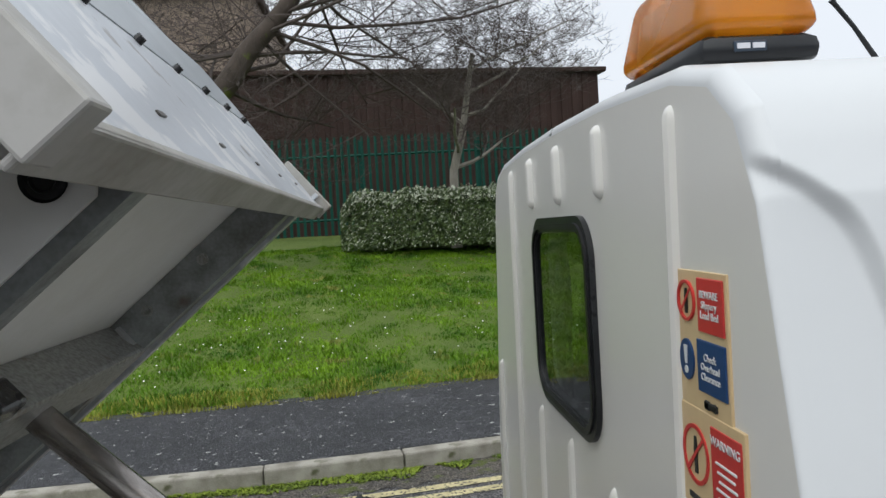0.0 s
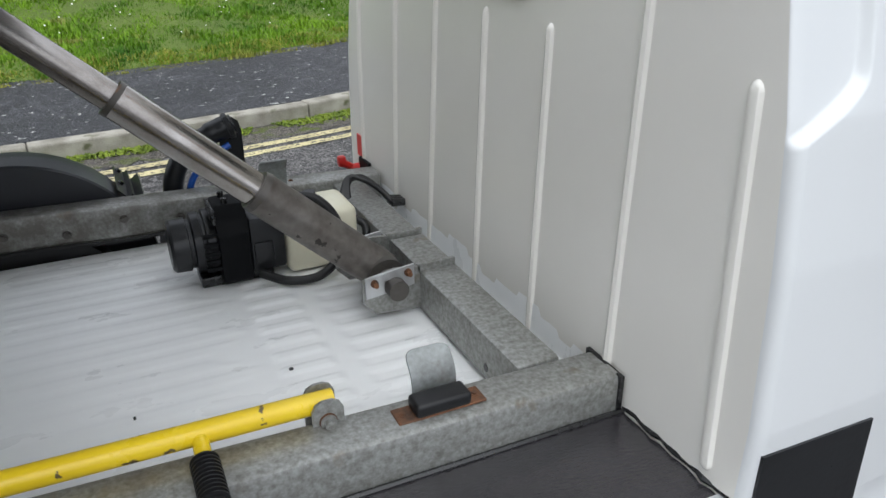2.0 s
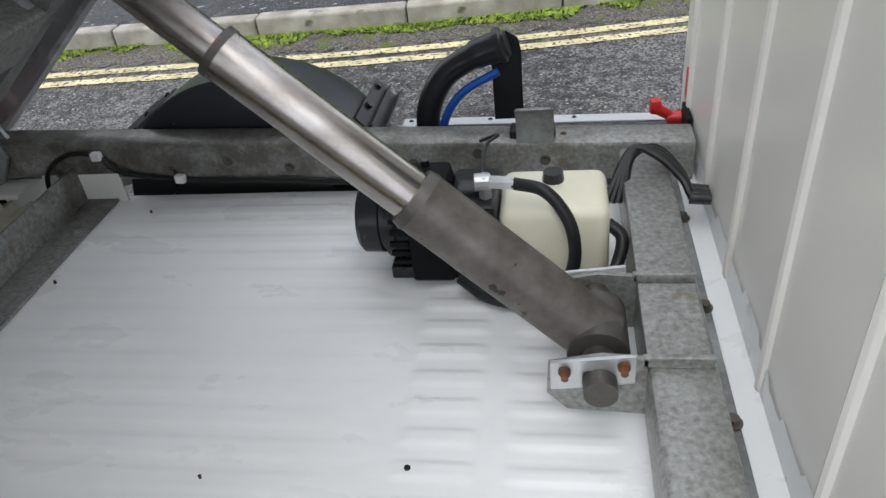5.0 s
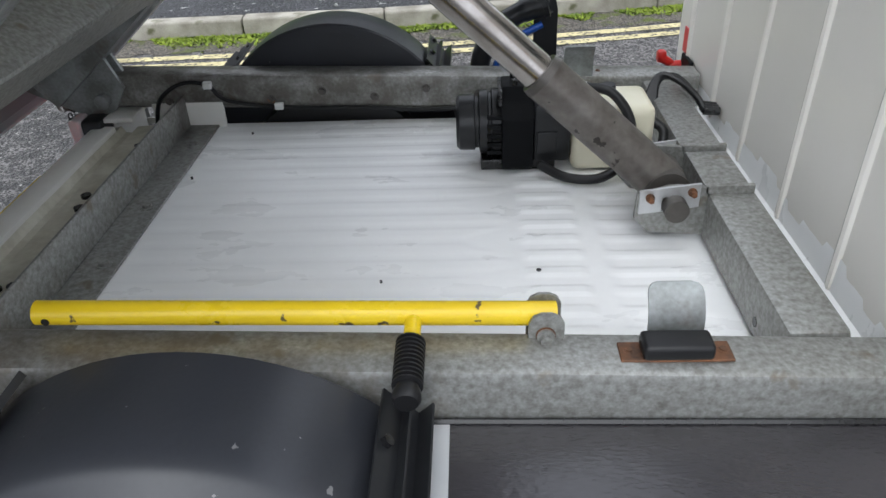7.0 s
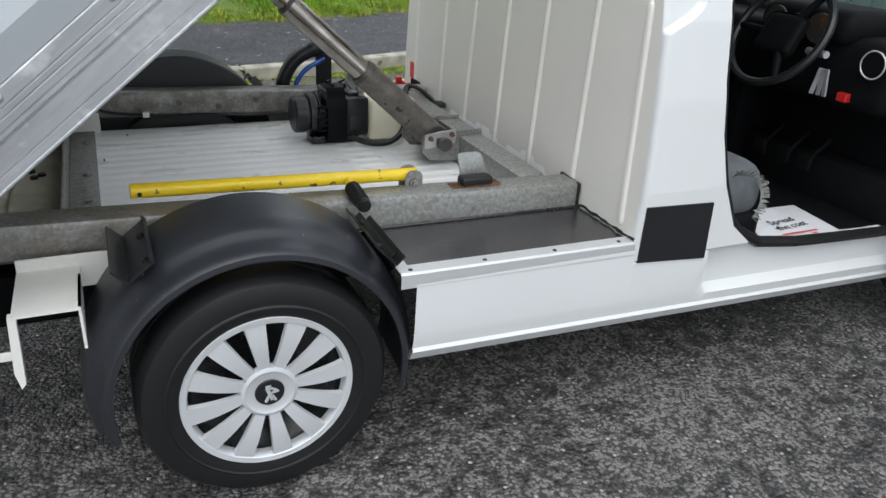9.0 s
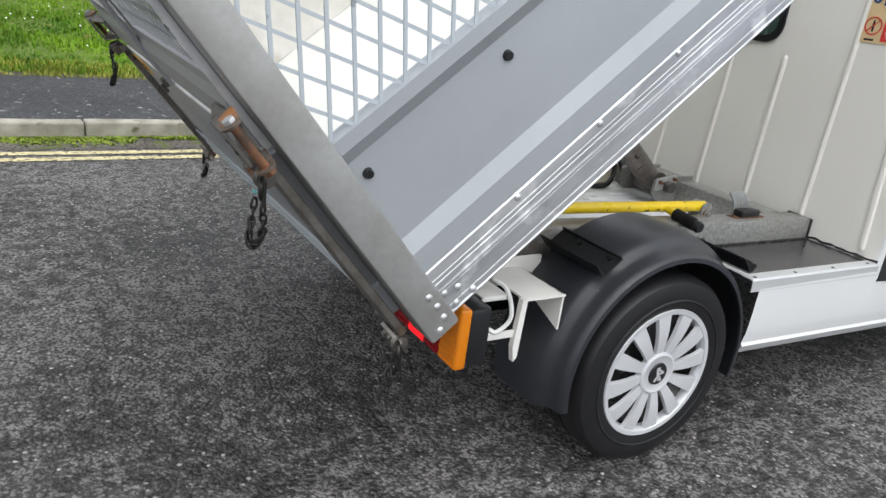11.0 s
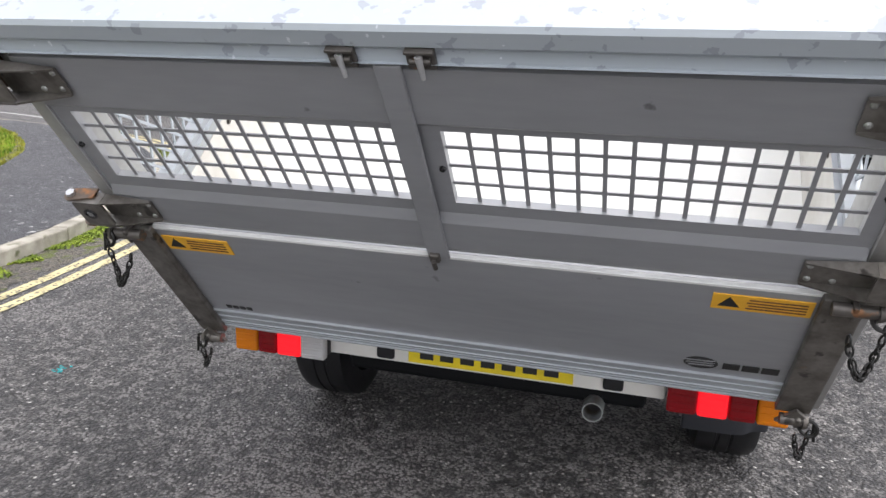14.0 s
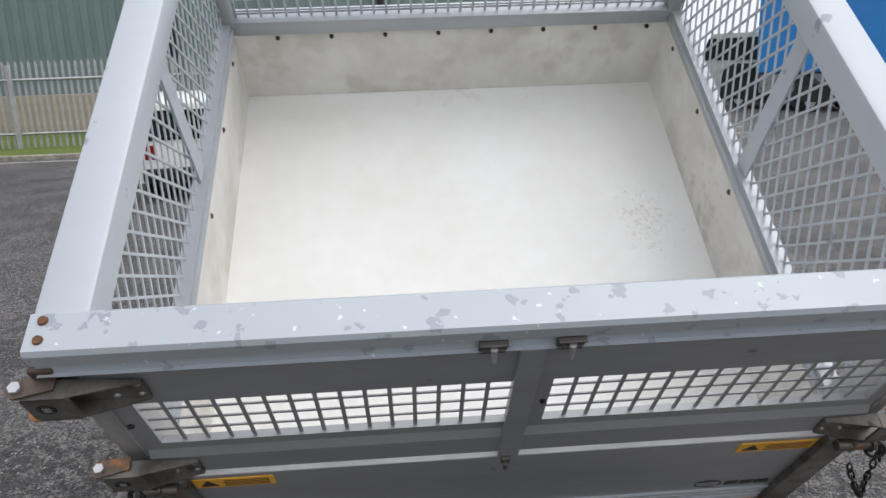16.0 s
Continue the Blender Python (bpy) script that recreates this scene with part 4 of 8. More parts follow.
def shell(side, name, label):
    bm = bmesh.new()
    rows = []
    for r in range(341):
        z = 0.50 + (1.645 - 0.50) * r / 340
        x1, y, x0 = lerp_table(XR, z), half_width(z), WX + CORNER
        row = []
        for c in range(101):
            x = x0 + (x1 - x0) * c / 100
            row.append(bm.verts.new((x, side * (y - 0.015 * recess(x, z)), z)))
        rows.append(row + [bm.verts.new((x1 + 0.004, side * (y - 0.012), z)), bm.verts.new((x1 + 0.005, side * (y - 0.07), z))])
    for a, b in zip(rows, rows[1:]):
        for i in range(len(a) - 1):
            bm.faces.new((a[i], a[i + 1], b[i + 1], b[i]))
    # rounded edge round the rear wall
    rows = []
    for k in range(8):
        a = radians(90 * k / 7)
        rows.append([bm.verts.new((WX + CORNER * (1 - math.cos(a)), side * (y - 0.015 * recess(WX + CORNER * (1 - math.cos(a)), z) * math.sin(a)), z)) for z, y in dense(inset(CORNER * (1 - math.sin(a))))])
    for a, b in zip(rows, rows[1:]):
        for i in range(len(a) - 1):
            bm.faces.new((a[i], a[i + 1], b[i + 1], b[i]))
    # sill with its pressed step
    xs = [0.37, 0.7, 1.034, 1.036] + [1.04 + (2.3 - 1.04) * i / 60 for i in range(61)]
    cols = []
    for x in xs:
        top = lerp_table(ZS, max(1.03, x)) if x >= 1.035 else 0.543
        bot = 0.297 - 0.03 * (x - 0.37)
        k = max(0.0, min(1.0, (x - 1.30) / 0.07))
        k = k * k * (3 - 2 * k) * 0.036
        prof = [(bot, 0.80), (bot, 0.845), (bot + 0.035, 0.868), (bot + 0.045, 0.862), (bot + 0.075, 0.868), (bot + 0.095, 0.870 - k), ((bot + top) / 2 + 0.03, 0.872 - k), (top - 0.01, 0.873 - k), (top, 0.862 - k * 0.6), (top + 0.004, 0.79)]
        cols.append([bm.verts.new((x, side * y, z)) for z, y in prof])
    for a, b in zip(cols, cols[1:]):
        for i in range(len(a) - 1):
            bm.faces.new((a[i], b[i], b[i + 1], a[i + 1]))
    # roof half
    rows = []
    for x in (WX + CORNER, WX + CORNER + 0.02, 1.4, 1.7, 1.95, 2.05):
        drop = 0.06 * max(0, (x - 1.5)) ** 2
        prof = [(1.645, half_width(1.645))] + [(z, y) for z, y in SIDE if z > 1.65]
        rows.append([bm.verts.new((x, side * y, z - drop)) for z, y in prof])
    for a, b in zip(rows, rows[1:]):
        for i in range(len(a) - 1):
            bm.faces.new((a[i], a[i + 1], b[i + 1], b[i]))
    # front wing and half bonnet
    sec = []
    for x, top, mid in ((2.28, 1.10, 0.94), (2.6, 1.04, 0.90), (3.0, 0.96, 0.84), (3.35, 0.83, 0.70), (3.52, 0.62, 0.5)):
        w = 0.875 if x < 3.2 else 0.80 if x < 3.4 else 0.66
        arch = 0.30 + 0.375 * math.sqrt(max(0.0, 1 - ((x - 2.73) / 0.38) ** 2)) if abs(x - 2.73) < 0.38 else 0.26
        sec.append([bm.verts.new((x, side * y, z)) for z, y in ((arch, w - 0.03), (arch + 0.02, w), (mid, w - 0.01), (mid + 0.06, w - 0.06), (top, w * 0.6), (top + 0.02, 0.0))])
    for a, b in zip(sec, sec[1:]):
        for i in range(len(a) - 1):
            bm.faces.new((a[i], b[i], b[i + 1], a[i + 1]))
    return part(name, bm, "white_paint", truck, label, smooth=True)


off_side = shell(-1, "cab_side", "white cab side with an open doorway")
near_side = shell(1, "cab_side", "white kerb-side cab panel")

# the kerb side stands out a little further low down
for ob in [wall, near_side] + [c for c in bpy.data.objects if c.parent == wall]:
    for v in ob.data.vertices:
        low = max(0.0, min(1.0, (1.35 - v.co.z) / 0.45))
        v.co.y += 0.042 * low * low * (3 - 2 * low) * max(0.0, (v.co.y - 0.3) / 0.57)

# black patch behind the door
bm = bmesh.new()
slab(bm, [(1.046, 0.494), (1.296, 0.474), (1.283, 0.654), (1.044, 0.664)], lambda a, b, c: Vector((a, -half_width(b) - c, b)), -0.002, 0.004)
part("black_patch", bm, "black_plastic", off_side, "glossy black stuck-on panel")
# door rubber
bm = bmesh.new()
seal = [(lerp_table(XR, z) + 0.01, -half_width(z) + 0.03, z) for z in [1.645, 1.635, 1.625, 1.617, 1.61, 1.602, 1.594, 1.586, 1.578, 1.565, 1.55] + [1.53 - 0.05 * i for i in range(22)]]
seal += [(x, -0.85, lerp_table(ZS, x) + 0.012) for x in (1.7, 1.9, 2.1, 2.2)]
tube(bm, seal, 0.019, 8)
part("door_seal", bm, "rubber", off_side)
for s in (-1, 1):
    bm = bmesh.new()
    tube(bm, curve_pts([(2.22, s * 0.83, 0.95), (2.05, s * 0.76, 1.35), (1.88, s * 0.70, 1.62), (1.55, s * 0.705, 1.675)], 6), 0.032, 8)
    part("door_pillar", bm, "white_paint", truck)
bm = bmesh.new()
vs = [bm.verts.new(v) for v in ((2.26, -0.78, 1.08), (2.26, 0.78, 1.08), (2.02, 0.64, 1.70), (2.02, -0.64, 1.70))]
bm.faces.new(vs)
ws = part("windscreen", bm, "glass", truck)
ws.visible_shadow = False
# kerb-side door with its window
bm = bmesh.new()
slab(bm, [(1.24, 0.46), (2.25, 0.44), (2.24, 1.02), (1.24, 1.02)], lambda a, b, c: Vector((a, half_width(b) - 0.004 - c, b)), 0.0, 0.05)
nd = part("closed_door", bm, ["white_paint"], truck)
bm = bmesh.new()
slab(bm, [(1.27, 0.5), (2.22, 0.48), (2.2, 1.0), (1.27, 1.0)], lambda a, b, c: Vector((a, half_width(b) - 0.06 - c, b)), 0.0, 0.03)
part("door_lining", bm, "cabin", nd)
bm = bmesh.new()
slab(bm, [(1.24, 1.02), (2.2, 1.02), (1.95, 1.62), (1.30, 1.62)], lambda a, b, c: Vector((a, half_width(b) - 0.02 - c, b)), 0.0, 0.004)
g = part("door_glass", bm, "glass", nd)
g.visible_shadow = False

# cabin
bm = bmesh.new()
block(bm, (1.06, -0.80, 0.36), (2.35, 0.84, 0.435), 0.01)
part("cab_floor", bm, "cabin", truck)
bm = bmesh.new()
slab(bm, [(y, z) for y, z in [(0.8, 0.45)] + [(y - 0.05, z - 0.02) for y, z in outline if z < 1.2]] + [(-y + 0.05, z - 0.02) for y, z in reversed([q for q in outline if q[1] < 1.2])] + [(-0.8, 0.45)], YZ, WX + 0.035, WX + 0.05)
part("bulkhead_lining", bm, "cabin", truck)
bm = bmesh.new()
block(bm, (2.30, -0.84, 0.36), (2.34, 0.84, 1.07), 0.01)
block(bm, (2.18, -0.82, 0.36), (2.31, 0.82, 0.60), 0.04)
block(bm, (2.02, -0.80, 0.82), (2.32, 0.80, 1.06), 0.05, seg=4)
block(bm, (2.10, -0.12, 0.45), (2.32, 0.12, 0.85), 0.04)
block(bm, (1.98, -0.62, 1.02), (2.25, -0.22, 1.14), 0.05, seg=4)
dash = part("dashboard", bm, "cabin", truck, "black plastic dashboard", smooth=True)
for y, r in ((-0.50, 0.05), (-0.40, 0.035), (-0.31, 0.05)):
    bm = bmesh.new()
    rod(bm, (1.975, y, 1.07), (1.985, y, 1.07), r, n=24)
    part("gauge", bm, "dark_steel", dash)
bm = bmesh.new()
rod(bm, (2.0, -0.72, 0.99), (2.03, -0.72, 0.99), 0.042, n=24)
vent = part("air_vent", bm, "cabin", dash, "round silver-rimmed air vent")
bm = bmesh.new()
tube(bm, [(2.0, -0.72 + 0.044 * math.cos(a), 0.99 + 0.044 * math.sin(a)) for a in [2 * math.pi * i / 28 for i in range(29)]], 0.003, 6)
part("vent_rim", bm, "trim_silver", vent)
for y in (-0.50, -0.40, -0.28):
    bm = bmesh.new()
    block(bm, (2.08, y - 0.03, 0.55), (2.10, y + 0.03, 0.61), 0.006)
    rod(bm, (2.10, y, 0.58), (2.2, y, 0.66), 0.008)
    part("pedal", bm, "cabin", dash)
bm = bmesh.new()
block(bm, (2.0, -0.66, 0.85), (2.03, -0.62, 0.88), 0.004)
part("hazard_switch", bm, "red_plastic", dash)
WM = pose(1.90, -0.41, 1.04, 0, -62, 0)
bm = bmesh.new()
tube(bm, [WM @ Vector((0.185 * math.cos(a), 0.185 * math.sin(a), 0)) for a in [2 * math.pi * i / 40 for i in range(41)]], 0.015, 8)
sw = part("steering_wheel", bm, "black_plastic", truck, "black steering wheel", smooth=True)
bm = bmesh.new()
block(bm, (-0.075, -0.085, -0.03), (0.075, 0.085, 0.012), 0.03, WM, 4)
part("wheel_boss", bm, "cabin", sw, smooth=True)
for a in (90, 210, 330):
    bm = bmesh.new()
    rod(bm, WM @ Vector((0.06 * math.cos(radians(a)), 0.06 * math.sin(radians(a)), -0.01)), WM @ Vector((0.18 * math.cos(radians(a)), 0.18 * math.sin(radians(a)), 0)), 0.016, 0.012)
    part("spoke", bm, "cabin", sw)
bm = bmesh.new()
tube(bm, [(1.93, -0.52, 1.0), (1.90, -0.62, 1.005)], 0.012)
part("column_stalk", bm, "zinc", truck)
for y in (-0.52, 0.28):
    seat = part("seat", (lambda b: (block(b, (1.22, y - 0.24, 0.50), (1.64, y + 0.24, 0.70), 0.08, seg=5), b)[1])(bmesh.new()), "seat_cloth", truck, "grey cloth seat with black base", smooth=True)
    bm = bmesh.new()
    block(bm, (-0.06, y - 0.23, 0), (0.06, y + 0.23, 0.56), 0.05, pose(1.34, 0, 0.62, 0, -12, 0), 4)
    part("seat_back", bm, "seat_cloth", seat, smooth=True)
    bm = bmesh.new()
    block(bm, (1.2, y - 0.25, 0.43), (1.62, y + 0.25, 0.54), 0.02)
    part("seat_base", bm, "cabin", seat)
    bm = bmesh.new()
    for i in range(70):
        a = radians(-30 + 130 * i / 69)
        c = Vector((1.47 + 0.12 * math.cos(a), y - 0.252, 0.58 + 0.10 * math.sin(a)))
        rod(bm, c, c + Vector((0.022 * math.cos(a) + random.uniform(-.006, .006), -0.012, 0.022 * math.sin(a) + random.uniform(-.006, .006))), 0.0018, 0.001, 4)
    part("seat_fringe", bm, "galv", seat, "frayed pale threads of the seat cover")

# open driver's door, standing out from the cab
DM = pose(2.20, -0.885, 0, 0, 0, -78)  # local x from the hinge outwards, local y forwards
door = part("open_door", (lambda b: (frame_plate(b, [(0.0, 0.27), (0.75, 0.25), (0.93, 0.34), (1.0, 0.55), (1.02, 0.95), (0.99, 1.30), (0.90, 1.60), (0.72, 1.68), (0.50, 1.65), (0.36, 1.555), (0.20, 1.39), (0.03, 1.20), (0.0, 1.0)],
            [(0.05, 1.03), (0.40, 1.0), (0.70, 0.985), (0.93, 0.98), (0.955, 0.99), (0.93, 1.28), (0.86, 1.55), (0.71, 1.62), (0.52, 1.595), (0.40, 1.51), (0.25, 1.36), (0.09, 1.19), (0.05, 1.08)], lambda a, b2, c: DM @ Vector((a, c, b2)), -0.02, 0.03), b)[1])(bmesh.new()), "white_paint", truck, "white driver's door standing wide open")
bm = bmesh.new()
slab(bm, [(0.03, 0.36), (0.60, 0.335), (0.80, 0.36), (0.92, 0.48), (0.965, 0.68), (0.97, 0.97), (0.30, 1.0), (0.03, 1.03)], lambda a, b2, c: DM @ Vector((a, c, b2)), -0.055, -0.021)
lining = part("door_lining", bm, "cabin", door, "black plastic door lining")
bm = bmesh.new()
tube(bm, [DM @ Vector(p) for p in curve_pts([(0.12, -0.058, 0.80), (0.30, -0.070, 0.775), (0.52, -0.082, 0.74), (0.78, -0.078, 0.74), (0.94, -0.06, 0.77)], 6)], [0.016] + [0.026] * 23 + [0.016], 10)
part("armrest", bm, "cabin", door, smooth=True)
OV = [2 * math.pi * i / 36 for i in range(36)]
bm = bmesh.new()
frame_plate(bm, [(0.27 + 0.200 * math.cos(a) + 0.04 * math.sin(a), 0.665 + 0.118 * math.sin(a)) for a in OV], [(0.27 + 0.172 * math.cos(a) + 0.04 * math.sin(a), 0.665 + 0.094 * math.sin(a)) for a in OV], lambda a, b2, c: DM @ Vector((a, c, b2)), -0.072, -0.050)
part("pocket_surround", bm, "black_plastic", door, smooth=True)
bm = bmesh.new()
slab(bm, [(0.27 + 0.172 * math.cos(a) + 0.04 * math.sin(a), 0.665 + 0.094 * math.sin(a)) for a in OV], lambda a, b2, c: DM @ Vector((a, c, b2)), -0.0575, -0.0555)
part("speaker_recess", bm, "sealant", door)
bm = bmesh.new()
block(bm, (0.46, -0.085, 0.45), (0.86, -0.05, 0.54), 0.03, DM, 3)
part("door_pocket", bm, "cabin", door, smooth=True)
bm = bmesh.new()
frame_plate(bm, rounded(0.215, 0.105, 0.03, 5, 0.285, 0.905), rounded(0.180, 0.074, 0.022, 5, 0.285, 0.905), lambda a, b2, c: DM @ Vector((a, c, b2)), -0.066, -0.052)
part("handle_bezel", bm, "black_plastic", door, "glossy handle surround", smooth=True)
bm = bmesh.new()
tube(bm, [DM @ Vector(p) for p in curve_pts([(0.355, -0.06, 0.86), (0.395, -0.088, 0.885), (0.400, -0.088, 0.935), (0.365, -0.062, 0.955)], 5)], 0.012, 8)
part("inner_handle", bm, "galv_dark", door, "dark metallic pull handle", smooth=True)
bm = bmesh.new()
block(bm, (0.43, -0.060, 0.893), (0.96, -0.054, 0.899), 0.001, DM, 1)
part("bright_strip", bm, "galv_dark", door)
bm = bmesh.new()
slab(bm, [(0.05, 1.02), (0.955, 0.98), (0.93, 1.28), (0.86, 1.55), (0.71, 1.62), (0.52, 1.595), (0.25, 1.36), (0.06, 1.15)], lambda a, b2, c: DM @ Vector((a, c, b2)), 0.0, 0.004)
g = part("door_glass", bm, "glass", door)
g.visible_shadow = False
bm = bmesh.new()
frame_plate(bm, [(0.03, 1.02), (0.40, 0.985), (0.97, 0.965), (0.945, 1.29), (0.875, 1.565), (0.71, 1.635), (0.51, 1.61), (0.24, 1.375), (0.05, 1.17)], [(0.075, 1.05), (0.40, 1.015), (0.935, 0.995), (0.915, 1.27), (0.845, 1.53), (0.705, 1.60), (0.53, 1.58), (0.265, 1.35), (0.10, 1.16)], lambda a, b2, c: DM @ Vector((a, c, b2)), -0.03, 0.034)
part("window_rubber", bm, "rubber", door)
bm = bmesh.new()
block(bm, (0.20, 0.08, 1.02), (0.36, 0.18, 1.24), 0.045, DM, 4)
rod(bm, DM @ Vector((0.14, 0.03, 1.05)), DM @ Vector((0.22, 0.12, 1.07)), 0.03)
mirror = part("wing_mirror", bm, "black_plastic", door, "black wing mirror with bright glass", smooth=True)
bm = bmesh.new()
slab(bm, rounded(0.115, 0.17, 0.03, 4, 0.28, 1.13), lambda a, b2, c: DM @ Vector((a, c, b2)), 0.072, 0.079)
part("mirror_glass", bm, "mirror", mirror)

bm = bmesh.new()
tube(bm, [DM @ Vector(p) for p in ((0.20, 0.0, 1.02), (0.245, 0.0, 1.36))], 0.014, 6)
part("window_divider", bm, "rubber", door)
# black gutter strip over the doorway
for s in (-1, 1):
    bm = bmesh.new()
    tube(bm, curve_pts([(1.20, s * 0.735, 1.672), (1.28, s * 0.738, 1.668), (1.6, s * 0.735, 1.668), (1.88, s * 0.715, 1.63)], 5), [0.004] + [0.011] * 14 + [0.006], 8)
    part("gutter_strip", bm, "rubber", truck)

# beacon bar and aerial
bm = bmesh.new()
ym, zm = -0.378, 1.742
block(bm, (1.10, ym - 0.10, zm - 0.03), (1.21, ym + 0.10, zm + 0.02), 0.01)
block(bm, (1.085, ym - 0.14, zm + 0.012), (1.228, ym + 0.14, zm + 0.045), 0.014)
beacon = part("beacon_bar", bm, "black_plastic", truck, "amber warning beacon bar on a black base", smooth=True)
bm = bmesh.new()
a = block(bm, (1.083, ym - 0.142, zm + 0.045), (1.230, ym + 0.142, zm + 0.155), 0.022, seg=4)
for v in a:
    if v.co.z > zm + 0.06:
        f = (v.co.z - zm - 0.06) / 0.095
        v.co.x += (1.155 - v.co.x) * 0.28 * f
        v.co.y += (ym - v.co.y) * 0.16 * f
part("beacon_lens", bm, "amber", beacon, "ribbed amber lens", smooth=True)
bm = bmesh.new()
for i in range(5):
    block(bm, (1.12, ym - 0.10 + 0.045 * i, zm + 0.046), (1.20, ym - 0.085 + 0.045 * i, zm + 0.12), 0.003, seg=1)
part("reflector", bm, "zinc", beacon)
bm = bmesh.new()
block(bm, (1.122, ym - 0.142, zm + 0.024), (1.160, ym - 0.139, zm + 0.036), 0.001, seg=1)
part("maker_label", bm, "label_dark", beacon, "dark maker label with pale bars")
for x0, x1 in ((1.125, 1.140), (1.143, 1.157)):
    bm = bmesh.new()
    block(bm, (x0, ym - 0.143, zm + 0.027), (x1, ym - 0.1415, zm + 0.033), 0.0)
    part("label_bar", bm, "paper", beacon)
bm = bmesh.new()
tube(bm, [(1.322, -0.47, 1.760), (1.295, -0.47, 1.80), (1.272, -0.47, 1.828), (1.268, -0.47, 1.833)], [0.0035, 0.0028, 0.003, 0.0042], 8)
part("aerial", bm, "black_plastic", truck)

# warning labels on the rear wall
def label_card(y0, y1, z0, z1, t=0.0):
    bm = bmesh.new()
    block(bm, (WX - 0.0025 - t, y0, z0), (WX + 0.001, y1, z1), 0.0006, seg=1)
    return part("warning_label", bm, "sticker_card", truck, "yellowed warning label with red and blue signs")


def wall_text(text, size, y, z, ink, parent):
    return words("lettering", text, size, ink, Matrix(((0, 0, -1, WX - 0.0052), (-1, 0, 0, y), (0, 1, 0, z), (0, 0, 0, 1))), parent)


def sign(parent, kind, y, z, s):
    """A round sign of radius s: a ring with a bar, or a filled disc with an exclamation mark."""
    bm = bmesh.new()
    if kind == "disc":
        slab(bm, [(y + s * 0.8 * math.cos(a), z + s * math.sin(a)) for a in [2 * math.pi * i / 28 for i in range(28)]], YZ, WX - 0.0045, WX - 0.002)
        part("blue_disc", bm, "blue_ink", parent)
        bm = bmesh.new()
        slab(bm, [(y - 0.004, z + s * 0.7), (y + 0.004, z + s * 0.7), (y + 0.002, z - s * 0.2), (y - 0.002, z - s * 0.2)], YZ, WX - 0.0055, WX - 0.004)
        slab(bm, [(y + 0.004 * math.cos(a), z - s * 0.5 + 0.004 * math.sin(a)) for a in [2 * math.pi * i / 10 for i in range(10)]], YZ, WX - 0.0055, WX - 0.004)
        part("mark", bm, "white_ink", parent)
        return
    bm = bmesh.new()
    o = [2 * math.pi * i / 28 for i in range(28)]
    frame_plate(bm, [(y + s * math.cos(a), z + s * math.sin(a)) for a in o], [(y + s * 0.86 * math.cos(a), z + s * 0.86 * math.sin(a)) for a in o], YZ, WX - 0.005, WX - 0.002)
    c = radians(135)
    slab(bm, [(y + s * 0.85 * math.cos(c + e), z + s * 0.85 * math.sin(c + e)) for e in (-0.055, 0.055)] + [(y - s * 0.85 * math.cos(c + e), z - s * 0.85 * math.sin(c + e)) for e in (-0.09, 0.09)], YZ, WX - 0.0053, WX - 0.0045)
    part("red_ring", bm, "red_ink", parent)
    bm = bmesh.new()
    slab(bm, [(y - s * 0.10, z - s * 0.62), (y + s * 0.10, z - s * 0.62), (y + s * 0.13, z + s * 0.20), (y + s * 0.07, z + s * 0.60), (y - s * 0.07, z + s * 0.60), (y - s * 0.13, z + s * 0.20)], YZ, WX - 0.0046, WX - 0.003)
    part("black_shape", bm, "black_ink", parent)


def colour_panel(parent, ink, y0, y1, z0, z1):
    bm = bmesh.new()
    block(bm, (WX - 0.0045, y0, z0), (WX - 0.002, y1, z1), 0.0008, seg=1)
    return part("colour_panel", bm, ink, parent)


card = label_card(-0.673, -0.556, 1.392, 1.533)
sign(card, "ring", -0.584, 1.502, 0.021)
colour_panel(card, "red_ink", -0.668, -0.612, 1.474, 1.527)
wall_text("BEWARE\nSlippery\nLoad Bed", 0.0105, -0.640, 1.501, "white_ink", card)
sign(card, "disc", -0.580, 1.441, 0.021)
colour_panel(card, "blue_ink", -0.668, -0.606, 1.414, 1.466)
wall_text("Check\nOverhead\nClearance", 0.0102, -0.637, 1.440, "white_ink", card)
for i, w in enumerate((0.010, 0.032)):
    colour_panel(card, "black_ink", -0.628 - 0.012 * i, -0.628 - 0.012 * i + w * (1 if i == 0 else 0.001) + 0.0, 1.398, 1.407)
colour_panel(card, "black_ink", -0.645, -0.617, 1.399, 1.406)
card = label_card(-0.697, -0.556, 1.288, 1.394, 0.001)
sign(card, "ring", -0.591, 1.345, 0.031)
colour_panel(card, "red_ink", -0.692, -0.628, 1.296, 1.384)
wall_text("WARNING", 0.0125, -0.660, 1.371, "white_ink", card)
for i in range(6):
    colour_panel(card, "white_ink", -0.682 + 0.004 * (i % 2), -0.638 - 0.003 * (i % 3), 1.350 - i * 0.0085, 1.353 - i * 0.0085).location.x = -0.001
colour_panel(card, "black_ink", -0.605, -0.570, 1.295, 1.302)


# ---- chassis, shelf boards, load floor ----
def rail_top(x):
    return 0.634 + 0.030 * (1.0 - x)


